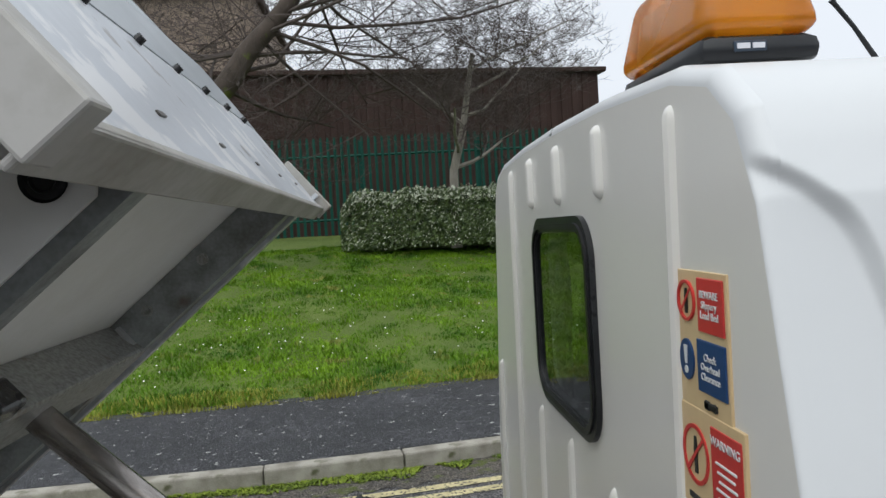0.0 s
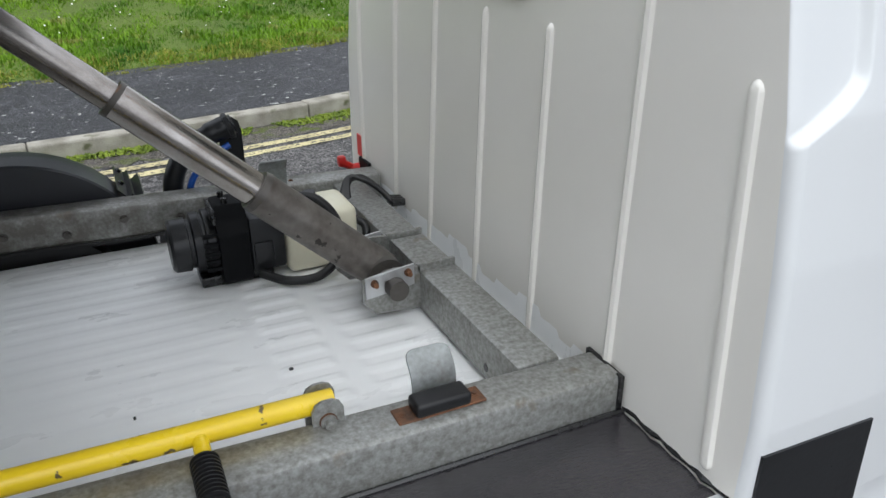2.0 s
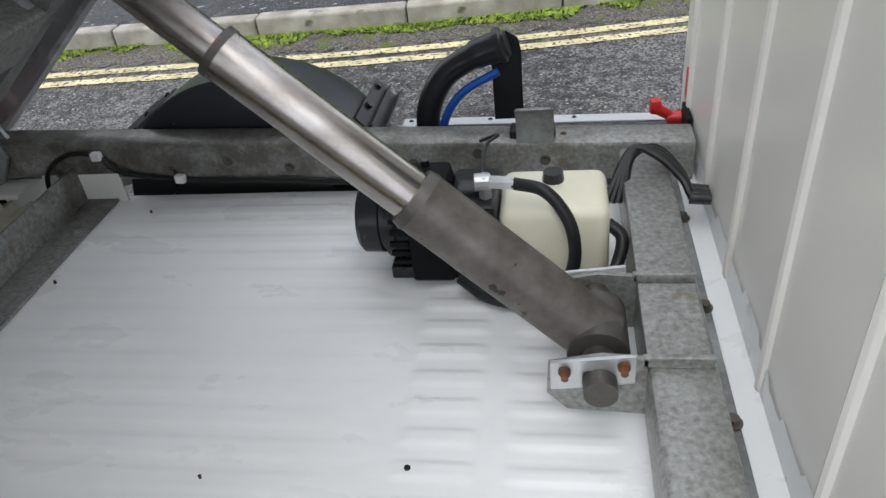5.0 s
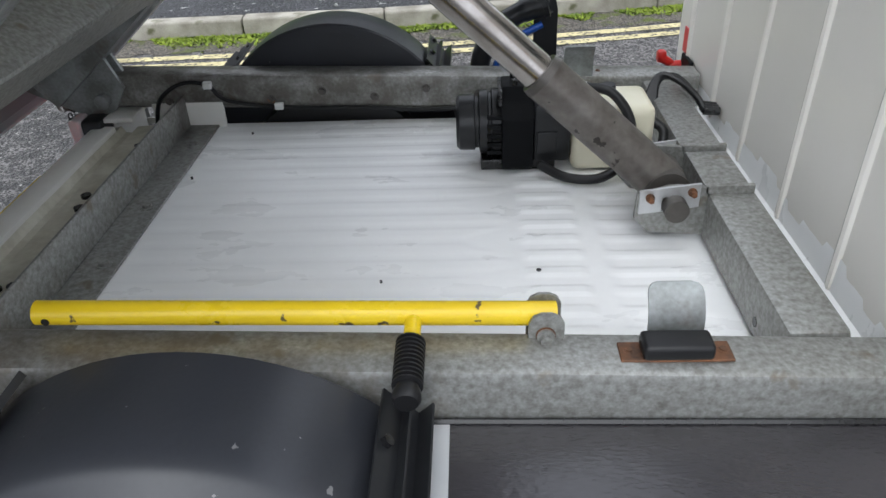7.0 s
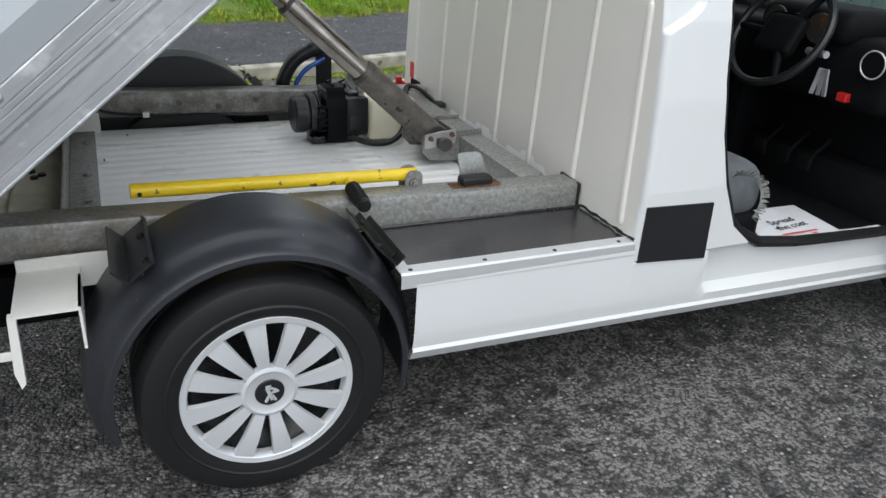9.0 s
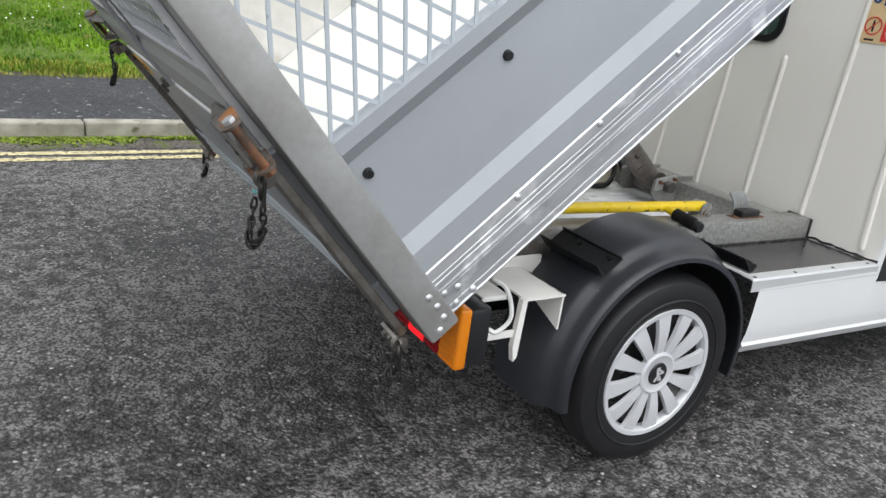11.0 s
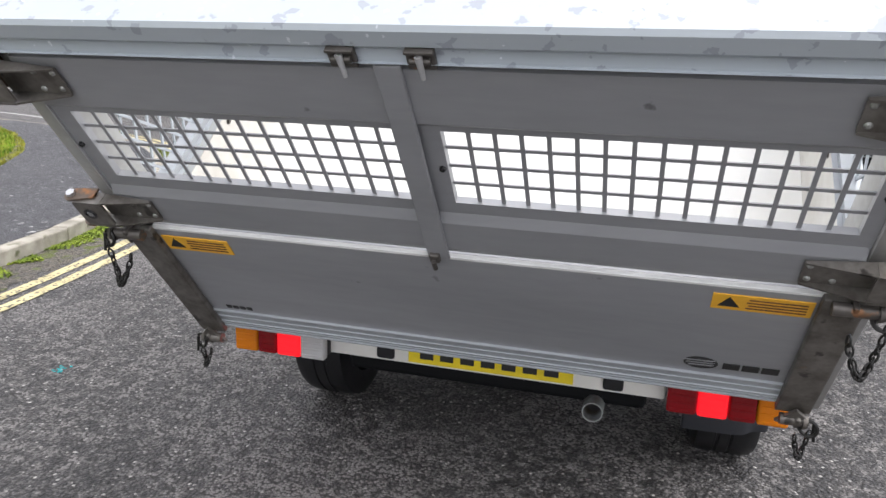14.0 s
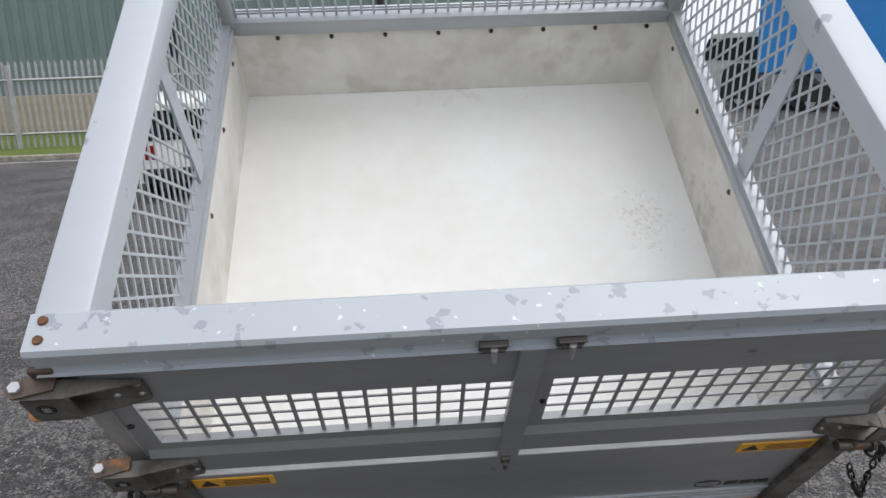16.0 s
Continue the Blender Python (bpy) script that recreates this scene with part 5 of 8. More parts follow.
def long_rail(y0, y1, x0=-0.62, x1=1.02):
    bm = bmesh.new()
    n = 12
    rings = []
    b = 0.012
    for i in range(n + 1):
        x = x0 + (x1 - x0) * i / n
        t = rail_top(x)
        lo = t - 0.098
        prof = [(y0, lo + b), (y0, t - b), (y0 + b * 0.3, t - b * 0.3), (y0 + b, t), (y1 - b, t), (y1 - b * 0.3, t - b * 0.3), (y1, t - b), (y1, lo + b), (y1 - b, lo), (y0 + b, lo)]
        rings.append([bm.verts.new((x, y, z)) for y, z in prof])
    for a, c in zip(rings, rings[1:]):
        for j in range(10):
            bm.faces.new((a[j], a[(j + 1) % 10], c[(j + 1) % 10], c[j]))
    bm.faces.new(rings[0])
    bm.faces.new(rings[-1][::-1])
    return part("chassis_rail", bm, "galv", truck, "galvanised box-section rail", smooth=True)


near_rail = long_rail(-0.585, -0.49)
far_rail = long_rail(0.608, 0.70)
far_rail.location.z = 0.008
bm = bmesh.new()
frame_plate(bm, [(-0.590, 0.534), (-0.590, 0.632), (-0.485, 0.6355), (-0.485, 0.534)], [(-0.583, 0.545), (-0.583, 0.62), (-0.495, 0.626), (-0.495, 0.545)], YZ, 1.015, 1.024)
part("end_seal", bm, "sealant", near_rail)
for i in range(9):
    bm = bmesh.new()
    x = -0.45 + 0.145 * i
    bolt(bm, (x, 0.609, 0.60 + (0.02 if i % 2 else 0)), (0, -1, 0), 0.008)
    part("rail_bolt", bm, "dark_steel", far_rail)

bm = bmesh.new()
block(bm, (0.862, -0.488, 0.535), (0.958, 0.606, 0.636), 0.011)
beam = part("cross_beam", bm, "galv", truck, "galvanised front cross beam", smooth=True)
bm = bmesh.new()
block(bm, (0.960, -0.48, 0.566), (0.984, 0.60, 0.572), 0.002)
block(bm, (0.960, -0.48, 0.540), (0.966, 0.60, 0.572), 0.002)
part("beam_flange", bm, "galv_dark", beam)
for y in (-0.36, -0.094, 0.152, 0.42):
    bm = bmesh.new()
    bolt(bm, (0.974, y, 0.572), (0, 0, 1), 0.009, 0.009)
    part("flange_bolt", bm, "dark_steel", beam)
bm = bmesh.new()
rod(bm, (0.861, -0.373, 0.567), (0.8655, -0.373, 0.567), 0.009, n=14)
part("beam_hole", bm, "sealant", beam)

# pressed load floor with ribs
FZ = 0.528
bm = bmesh.new()
nx, ny = 150, 200
x0, x1, y0, y1 = -0.335, 1.03, -0.52, 0.63


def floor_z(x, y):
    z = FZ
    pitch = 0.062
    ph = abs(((y + 0.5) / pitch) % 1.0 - 0.5) * 2
    bead = max(0.0, min(1.0, (ph - 0.30) / 0.22))
    end = max(0.0, min(1.0, (0.44 + 0.05 * math.sin(y * 40) - x) / 0.03)) * max(0.0, min(1.0, (x + 0.33) / 0.02))
    z += 0.0013 * bead * end
    front = max(0.0, min(1.0, (x - 0.66) / 0.025)) * max(0.0, min(1.0, (0.83 - x) / 0.02))
    z -= 0.0036 * bead * front
    mid = max(0.0, min(1.0, (x - 0.50) / 0.012)) * max(0.0, min(1.0, (0.62 - x) / 0.012))
    z += 0.004 * mid * max(0.0, min(1.0, (0.55 - ph) / 0.15))
    z += 0.0012 * noise.noise((x * 5, y * 5, 0))
    return z


grid = [[bm.verts.new((x0 + (x1 - x0) * i / nx, y0 + (y1 - y0) * j / ny, 0)) for j in range(ny + 1)] for i in range(nx + 1)]
for row in grid:
    for v in row:
        v.co.z = floor_z(v.co.x, v.co.y)
for i in range(nx):
    for j in range(ny):
        bm.faces.new((grid[i][j], grid[i + 1][j], grid[i + 1][j + 1], grid[i][j + 1]))
floor = part("load_floor", bm, "floor_paint", truck, "thickly painted white ribbed steel floor", smooth=True)
bm = bmesh.new()
for x, y, r in ((0.525, -0.158, 0.005), (0.22, -0.187, 0.0025), (-0.213, 0.55, 0.003), (-0.30, 0.28, 0.003)):
    bm = bmesh.new()
    rod(bm, (x, y, FZ - 0.002), (x, y, FZ + 0.0062), r, n=14)
    part("drain_hole", bm, "sealant", floor)
# ragged white seal between floor and cab wall
bm = bmesh.new()
prev = None
for i in range(120):
    y = -0.55 + 1.2 * i / 119
    a = 0.012 * noise.noise((y * 13, 0, 0))
    h = 0.050 + 0.016 * round(2.2 * noise.noise((y * 6, 5, 0))) + 0.004 * noise.noise((y * 30, 9, 0))
    now = [bm.verts.new(p) for p in ((0.968 + a * 0.4, y, FZ + 0.004), (1.008, y, FZ + 0.010), (1.0265, y, FZ + 0.026), (1.0280, y, FZ + 0.030 + h))]
    if prev:
        for j in range(3):
            bm.faces.new((prev[j], prev[j + 1], now[j + 1], now[j]))
    prev = now
part("paint_fillet", bm, "floor_paint", floor, "brushed-on white sealing paint", smooth=True)

# cross member and beige body floor behind the load floor
bm = bmesh.new()
block(bm, (-0.412, -0.49, 0.500), (-0.405, 0.606, 0.628), 0.002)
block(bm, (-0.405, -0.49, 0.531), (-0.322, 0.606, 0.538), 0.002)
xm = part("cross_member", bm, "galv", truck, "dull galvanised rear cross member", smooth=True)
for y in (-0.38, -0.12, 0.12, 0.46):
    bm = bmesh.new()
    bolt(bm, (-0.352, y, 0.538), (0, 0, 1), 0.011, 0.006, 12)
    part("member_bolt", bm, "galv", xm)
bm = bmesh.new()
prof = [(-0.64, 0.50), (-0.625, 0.540), (-0.600, 0.548), (-0.590, 0.530), (-0.565, 0.526), (-0.552, 0.545), (-0.47, 0.550), (-0.44, 0.540), (-0.414, 0.505)]
rows = [[bm.verts.new((x, y, z + 0.004 * noise.noise((x * 9, y * 4, 0)))) for x, z in prof] for y in [-0.48 + 1.07 * i / 20 for i in range(21)]]
for a, c in zip(rows, rows[1:]):
    for j in range(len(prof) - 1):
        bm.faces.new((a[j], a[j + 1], c[j + 1], c[j]))
M["beige"] = mat("dirty_beige_paint", (0.64, 0.62, 0.52), 0.6, dark=(0.36, 0.33, 0.25), scale=9, fine=50, bump=0.05, amount=0.8)
tailfloor = part("rear_body_floor", bm, "beige", truck, "dirty beige pressed floor with holes", smooth=True)
bm = bmesh.new()
for x, y in ((-0.52, -0.22), (-0.49, -0.21), (-0.50, 0.10), (-0.48, 0.12), (-0.51, 0.16), (-0.49, 0.44)):
    bm = bmesh.new()
    rod(bm, (x, y, 0.545), (x, y, 0.5545), 0.012, n=14)
    part("floor_hole", bm, "sealant", tailfloor)


def shelf(side, x0, x1, yi, yo, out=0.0):
    bm = bmesh.new()
    n = 16
    edge = [(x1 - (0.012 * abs(noise.noise((i * 1.7, 3, side)))), yi + (yo - yi) * i / n) for i in range(n + 1)]
    slab(bm, [(x0, yi), *edge, (x0, yo)], lambda a, b, c: Vector((a, side * b, c + 0.0133 * (0.7 - a))), 0.545, 0.560)
    board = part("shelf_board", bm, "ply", truck, "textured black plywood side shelf")
    bm = bmesh.new()
    tube(bm, [(a + 0.006, side * b, 0.562 + 0.006 * noise.noise((b * 30, 1, 0))) for a, b in edge], 0.0055, 6)
    part("sealant_bead", bm, "sealant", board)
    bm = bmesh.new()
    tube(bm, [(x0 + (x1 - x0) * i / 30, side * (yi + 0.004), 0.5615 + 0.0133 * (0.7 - (x0 + (x1 - x0) * i / 30)) + 0.003 * noise.noise((i, 2, 0))) for i in range(31)], 0.0055, 6)
    part("sealant_bead", bm, "sealant", board)
    bm = bmesh.new()
    slab(bm, [(0.826, 0.5625), (0.866, 0.5625), (0.872, 0.558), (0.873, 0.522), (0.870, 0.522), (0.869, 0.556), (0.864, 0.5600), (0.826, 0.5600)], lambda a, b, c: Vector((c, side * (a + out), b + 0.0133 * (0.7 - c))), x0 - 0.005, x1 + 0.003)
    trim = part("edge_trim", bm, "trim_alu", board, "aluminium angle edging")
    for x in (0.359, 0.565, 0.776, 0.986):
        bm = bmesh.new()
        rod(bm, (x, side * (0.852 + out), 0.5625 + 0.0133 * (0.7 - x)), (x, side * (0.852 + out), 0.5645 + 0.0133 * (0.7 - x)), 0.0065, 0.005, 14)
        part("screw", bm, "sealant", trim)
    bm = bmesh.new()
    block(bm, (x0, yi + 0.01, 0.5645), (x0 + 0.028, 0.826 + out, 0.567), 0.0008, Matrix.Diagonal((1, side, 1, 1)), 1)
    part("end_strip", bm, "trim_alu", board, "flat aluminium strip")
    return board


shelf(-1, 0.334, 1.028, 0.587, 0.862)
shelf(1, 0.345, 1.028, 0.702, 0.925, 0.063)

# ---- wheels and mudguards ----
def wheel(m, trim):
    bm = bmesh.new()
    prof = [(0.195, -0.03), (0.205, 0.012), (0.225, 0.018), (0.262, 0.020), (0.288, 0.012), (0.300, -0.006), (0.3035, -0.03), (0.3035, -0.07), (0.2985, -0.073), (0.2985, -0.079), (0.3035, -0.082), (0.3035, -0.115), (0.2985, -0.118), (0.2985, -0.124), (0.3035, -0.127), (0.3035, -0.165), (0.298, -0.187), (0.26, -0.20), (0.20, -0.195)]
    lathe(bm, prof, m, 72)
    w = part("tyre_wheel", bm, "rubber", truck, "road wheel with black tyre", smooth=True)
    bm = bmesh.new()
    lathe(bm, [(0.232, 0.0198), (0.2365, 0.0225), (0.241, 0.0198)], m, 72)
    part("sidewall_rib", bm, "rubber", w, smooth=True)
    bm = bmesh.new()
    lathe(bm, [(0.0, -0.06), (0.15, -0.06), (0.19, -0.03), (0.198, -0.01)], m, 40)
    part("steel_rim", bm, "sealant", w, smooth=True)
    if not trim:
        return w
    bm = bmesh.new()
    lathe(bm, [(0.186, -0.012), (0.189, 0.010), (0.193, 0.016), (0.206, 0.017), (0.2085, 0.011), (0.2085, -0.005)], m, 72)
    lathe(bm, [(0.0, 0.012), (0.052, 0.012), (0.060, 0.016), (0.068, 0.013), (0.072, -0.004)], m, 48)
    t = part("wheel_trim", bm, "trim_silver", w, "silver plastic wheel trim with flat spokes", smooth=True)
    for i in range(12):
        r = m @ pose(0, 0, 0, 0, 0, 30 * i + 8)
        bm = bmesh.new()
        n, prev = 6, None
        for k in range(n + 1):
            f = k / n
            rad = 0.062 + (0.194 - 0.062) * f
            hw = 0.0135 + 0.0135 * f
            h = 0.010 + 0.006 * math.sin(f * 3.1) + 0.003 * f
            now = [bm.verts.new(r @ Vector(p)) for p in ((rad, -hw, h - 0.012), (rad, -hw * 0.92, h), (rad, hw * 0.92, h), (rad, hw, h - 0.012))]
            if prev:
                for j in range(3):
                    bm.faces.new((prev[j], prev[j + 1], now[j + 1], now[j]))
            prev = now
        part("trim_spoke", bm, "trim_silver", w, smooth=True)
    bm = bmesh.new()
    lathe(bm, [(0.0, 0.0165), (0.034, 0.0165), (0.036, 0.0125)], m, 32)
    part("hub_badge", bm, "black_plastic", w, "black hub badge with a silver emblem", smooth=True)
    bm = bmesh.new()
    em = m @ pose(0, 0, 0.0168)
    for (a, b, c, d, e) in ((0.0, -0.006, 0.009, 0.030, 20), (0.007, 0.011, 0.020, 0.006, -30), (-0.008, -0.016, 0.007, 0.018, -25), (0.009, -0.015, 0.007, 0.018, 30), (0.012, 0.002, 0.018, 0.006, 10), (-0.004, 0.016, 0.013, 0.012, 0)):
        block(bm, (-c / 2, -d / 2, 0), (c / 2, d / 2, 0.0015), 0.0, em @ pose(a, b, 0, 0, 0, e))
    part("emblem", bm, "trim_silver", w)
    return w


wheel(pose(0, -0.855, 0.300, 90, 0, 0), True)
wheel(pose(2.73, -0.855, 0.300, 90, 0, 0), True)
wheel(pose(0, 0.855, 0.300, -90, 0, 0), True)
wheel(pose(2.73, 0.855, 0.300, -90, 0, 0), True)
bm = bmesh.new()
rod(bm, (0, -0.7, 0.30), (0, 0.7, 0.30), 0.045)
part("rear_axle", bm, "dark_steel", truck)


def mudguard(side):
    bm = bmesh.new()
    cx, n = -0.002, 44
    cz, grow, y_in, y_k = (0.312, 0.0435, 0.600, 1.0) if side < 0 else (0.425, 0.0, 0.706, 0.9)
    rows = []
    for i in range(n + 1):
        a = radians(-14 + 206 * i / n)
        prof = [(0.600, 0.335), (0.601, 0.355), (0.607, 0.360), (0.68, 0.361), (0.76, 0.358), (0.79, 0.352), (0.806, 0.343), (0.818, 0.331), (0.832, 0.325), (0.850, 0.322), (0.864, 0.319), (0.873, 0.311), (0.875, 0.298), (0.869, 0.297), (0.866, 0.308), (0.84, 0.316), (0.80, 0.338), (0.62, 0.353)]
        rows.append([bm.verts.new((cx + (r + grow) * math.cos(a), side * (y_in + (y - 0.600) * y_k), cz + (r + grow) * math.sin(a))) for y, r in prof])
    for a, b in zip(rows, rows[1:]):
        for j in range(len(a) - 1):
            bm.faces.new((a[j], a[j + 1], b[j + 1], b[j]))
    if side > 0:
        slab(bm, [(cx + 0.352 * math.cos(radians(a)), cz + 0.352 * math.sin(radians(a))) for a in range(-10, 191, 10)], lambda a, b, c: Vector((a, c, b)), 0.707, 0.712)
    g = part("mudguard", bm, "mudguard", truck, "rounded black plastic mudguard", smooth=True)
    # folded steel brackets across it
    for x, z, tilt, y0, y1 in ((0.296, 0.612, -46, 0.60, 0.862), (-0.252, 0.646, 38, 0.60, 0.845)) if side < 0 else ((0.296, 0.648, -50, 0.706, 0.945), (-0.300, 0.648, 50, 0.706, 0.945)):
        bm = bmesh.new()
        bmx = pose(x, 0, z, 0, -tilt, 0)
        s = Matrix.Diagonal((1, side, 1, 1))
        k = 1 if x > 0 else -1
        prof = [(-0.036, 0.0), (-0.036, 0.004), (0.0, 0.004), (0.0, 0.020), (0.004, 0.020), (0.004, 0.004), (0.030, 0.004), (0.030, 0.032), (0.034, 0.032), (0.034, 0.0)]
        if side < 0 and x < 0:
            prof = [(-0.040, 0.0), (-0.040, 0.012), (-0.036, 0.012), (-0.036, 0.004), (0.028, 0.004), (0.034, 0.046), (0.038, 0.046), (0.034, 0.0)]
        slab(bm, [(p * k, q) for p, q in prof], lambda p, q, c: s @ bmx @ Vector((p, c, q)), y0, y1)
        b = part("mudguard_bracket", bm, "black_plastic", g, "black painted folded steel bracket")
        for yy in (y0 + 0.09, y1 - 0.03):
            bm = bmesh.new()
            bolt(bm, s @ bmx @ Vector((-0.022 * k, yy, 0.0)), (s @ bmx).to_3x3() @ Vector((0, 0, 1)), 0.009, 0.009)
            part("bracket_bolt", bm, "sealant", g)
    return g


mudguard(-1)
mudguard(1)

# ---- tipping ram, its bracket and the power pack ----
RP = Vector((0.797, 0.037, 0.615))
RD = Vector((-0.504, 0.055, 0.451)).normalized()


def along(d, y=0.0):
    return RP + RD * d + Vector((0, y, 0))


bm = bmesh.new()
rod(bm, along(-0.01), along(0.345), 0.047, n=28)
ram = part("tipping_ram", bm, "ram_tube", truck, "oily telescopic hydraulic ram", smooth=True)
bm = bmesh.new()
rod(bm, along(0.338), along(0.354), 0.0485, 0.045, n=28)
part("ram_collar", bm, "dark_steel", ram, smooth=True)
bm = bmesh.new()
rod(bm, along(0.35), along(0.675), 0.0375, n=28)
part("ram_stage", bm, "chrome", ram, "bright ground steel stage", smooth=True)
bm = bmesh.new()
rod(bm, along(0.670), along(0.682), 0.0385, n=28)
part("ram_collar", bm, "dark_steel", ram, smooth=True)
bm = bmesh.new()
rod(bm, along(0.68), along(1.05), 0.0295, n=24)
part("ram_stage", bm, "chrome", ram, "bright ground steel stage", smooth=True)
bm = bmesh.new()
rod(bm, RP + Vector((0, -0.125, 0)), RP + Vector((0, 0.125, 0)), 0.024, n=24)
part("ram_pin", bm, "dark_steel", ram, "worn steel pivot pin", smooth=True)
bm = bmesh.new()
rod(bm, RP + Vector((0, -0.05, 0)), RP + Vector((0, 0.05, 0)), 0.046, n=28)
part("ram_eye", bm, "dark_steel", ram, smooth=True)
for s in (-1, 1):
    bm = bmesh.new()
    y = 0.045 + s * 0.095
    slab(bm, [(0.862, 0.650), (0.80, 0.655), (0.725, 0.640), (0.722, 0.585), (0.752, 0.552), (0.862, 0.545)], XZ, y - 0.005, y + 0.005)
    block(bm, (0.855, y - 0.005, 0.636), (0.952, y + 0.005, 0.655), 0.002)
    br = part("ram_bracket", bm, "galv", truck, "galvanised ram mounting plate")
    bm = bmesh.new()
    frame_plate(bm, [(0.728, 0.597), (0.845, 0.612), (0.845, 0.662), (0.728, 0.648)], [(0.772, 0.602), (0.806, 0.604), (0.806, 0.636), (0.772, 0.634)], XZ, y + s * 0.005, y + s * 0.011)
    part("pin_keeper", bm, "zinc", br)
    for x, z in ((0.748, 0.634), (0.829, 0.645)):
        bm = bmesh.new()
        bolt(bm, (x, y + s * 0.011, z), (0, s, 0), 0.006, 0.012)
        part("keeper_bolt", bm, "rust", br)
bm = bmesh.new()
block(bm, (0.862, -0.04, 0.636), (0.950, 0.13, 0.642), 0.002)
part("bracket_base", bm, "galv", truck)

# electric motor with its cover and relay, lying across the floor
bm = bmesh.new()
MX = Matrix.Translation((0.362, 0.360, 0.628)) @ pose(0, 0, 0, 0, 90, 0)
lathe(bm, [(0.0, 0.0), (0.060, 0.0), (0.068, 0.008), (0.069, 0.044), (0.063, 0.046), (0.063, 0.054), (0.077, 0.057), (0.079, 0.076), (0.074, 0.078), (0.074, 0.084), (0.081, 0.087), (0.081, 0.150), (0.0, 0.150)], MX, 40)
motor = part("pump_motor", bm, "black_plastic", truck, "black electric hydraulic power pack", smooth=True)
bm = bmesh.new()
slab(bm, [(0.255, 0.552), (0.278, 0.534), (0.392, 0.534), (0.420, 0.562), (0.424, 0.668), (0.398, 0.702), (0.372, 0.712), (0.368, 0.742), (0.290, 0.742), (0.284, 0.704), (0.256, 0.672)], YZ, 0.470, 0.545)
bmesh.ops.bevel(bm, geom=bm.edges[:], offset=0.006, segments=2, affect="EDGES", profile=0.5)
part("relay_cover", bm, "cabin", motor, smooth=True)
bm = bmesh.new()
block(bm, (0.545, 0.262, 0.560), (0.632, 0.412, 0.704), 0.010, seg=2)
block(bm, (0.552, 0.255, 0.585), (0.600, 0.265, 0.640), 0.004)
block(bm, (0.56, 0.30, 0.700), (0.61, 0.36, 0.716), 0.004)
part("valve_block", bm, "black_plastic", motor, smooth=True)
bm = bmesh.new()
block(bm, (0.462, 0.268, 0.700), (0.472, 0.372, 0.738), 0.003)
rod(bm, (0.50, 0.30, 0.742), (0.50, 0.30, 0.755), 0.008, n=8)
rod(bm, (0.50, 0.35, 0.742), (0.50, 0.35, 0.755), 0.008, n=8)
part("terminal", bm, "sealant", motor)
bm = bmesh.new()
block(bm, (0.42, 0.29, 0.529), (0.60, 0.38, 0.556), 0.004)
part("mounting_foot", bm, "sealant", motor)
for i in range(5):
    bm = bmesh.new()
    block(bm, (0.435, 0.256 + 0.004 * abs(i - 2), 0.582 + 0.022 * i), (0.470, 0.266 + 0.004 * abs(i - 2), 0.592 + 0.022 * i), 0.002)
    part("cooling_fin", bm, "cabin", motor)
bm = bmesh.new()
block(bm, (0.635, 0.265, 0.532), (0.828, 0.425, 0.692), 0.022, seg=4)
tank = part("oil_reservoir", bm, "reservoir", truck, "cream plastic hydraulic oil tank", smooth=True)
bm = bmesh.new()
rod(bm, (0.73, 0.375, 0.688), (0.73, 0.375, 0.710), 0.021, 0.018, 12)
part("filler_cap", bm, "black_plastic", tank)
bm = bmesh.new()
rod(bm, (0.612, 0.30, 0.69), (0.612, 0.30, 0.748), 0.012, n=6)
rod(bm, (0.612, 0.30, 0.735), (0.665, 0.292, 0.735), 0.013, n=6)
rod(bm, (0.595, 0.298, 0.735), (0.62, 0.30, 0.735), 0.016, n=12)
part("hose_fitting", bm, "zinc", truck, "bright zinc elbow fitting")
bm = bmesh.new()
tube(bm, curve_pts([(0.66, 0.293, 0.735), (0.72, 0.272, 0.727), (0.762, 0.245, 0.67), (0.76, 0.225, 0.59), (0.70, 0.20, 0.548), (0.62, 0.21, 0.545), (0.56, 0.25, 0.56)], 8), 0.0115, 10)
part("pressure_hose", bm, "rubber", truck, "black rubber hydraulic hose", smooth=True)
bm = bmesh.new()
tube(bm, curve_pts([(0.825, 0.30, 0.645), (0.85, 0.28, 0.625), (0.838, 0.245, 0.585), (0.815, 0.20, 0.56), (0.812, 0.165, 0.575)], 8), 0.0115, 10)
part("return_hose", bm, "rubber", truck, "black rubber return hose", smooth=True)
for k in range(4):
    bm = bmesh.new()
    o = 0.012 * k
    tube(bm, curve_pts([(0.865 - o, 0.44, 0.60), (0.88, 0.50 + o * 0.3, 0.665 + o * 0.3), (0.93, 0.53 - o, 0.67), (0.975, 0.50 - o, 0.635), (0.99, 0.47 - o, 0.615), (1.02, 0.465 - o * 1.1, 0.612)], 6), 0.008, 8)
    part("cable", bm, "rubber", truck, smooth=True)
for k in range(3):
    bm = bmesh.new()
    rod(bm, (0.985, 0.462 - 0.016 * k, 0.614), (1.024, 0.458 - 0.016 * k, 0.612), 0.0125, 0.011, 12)
    part("cable_plug", bm, "sealant", truck, smooth=True)
bm = bmesh.new()
tube(bm, curve_pts([(0.60, 0.36, 0.70), (0.60, 0.45, 0.725), (0.62, 0.52, 0.715), (0.58, 0.545, 0.69)], 6), 0.004, 6)
part("cable", bm, "rubber", truck)
bm = bmesh.new()
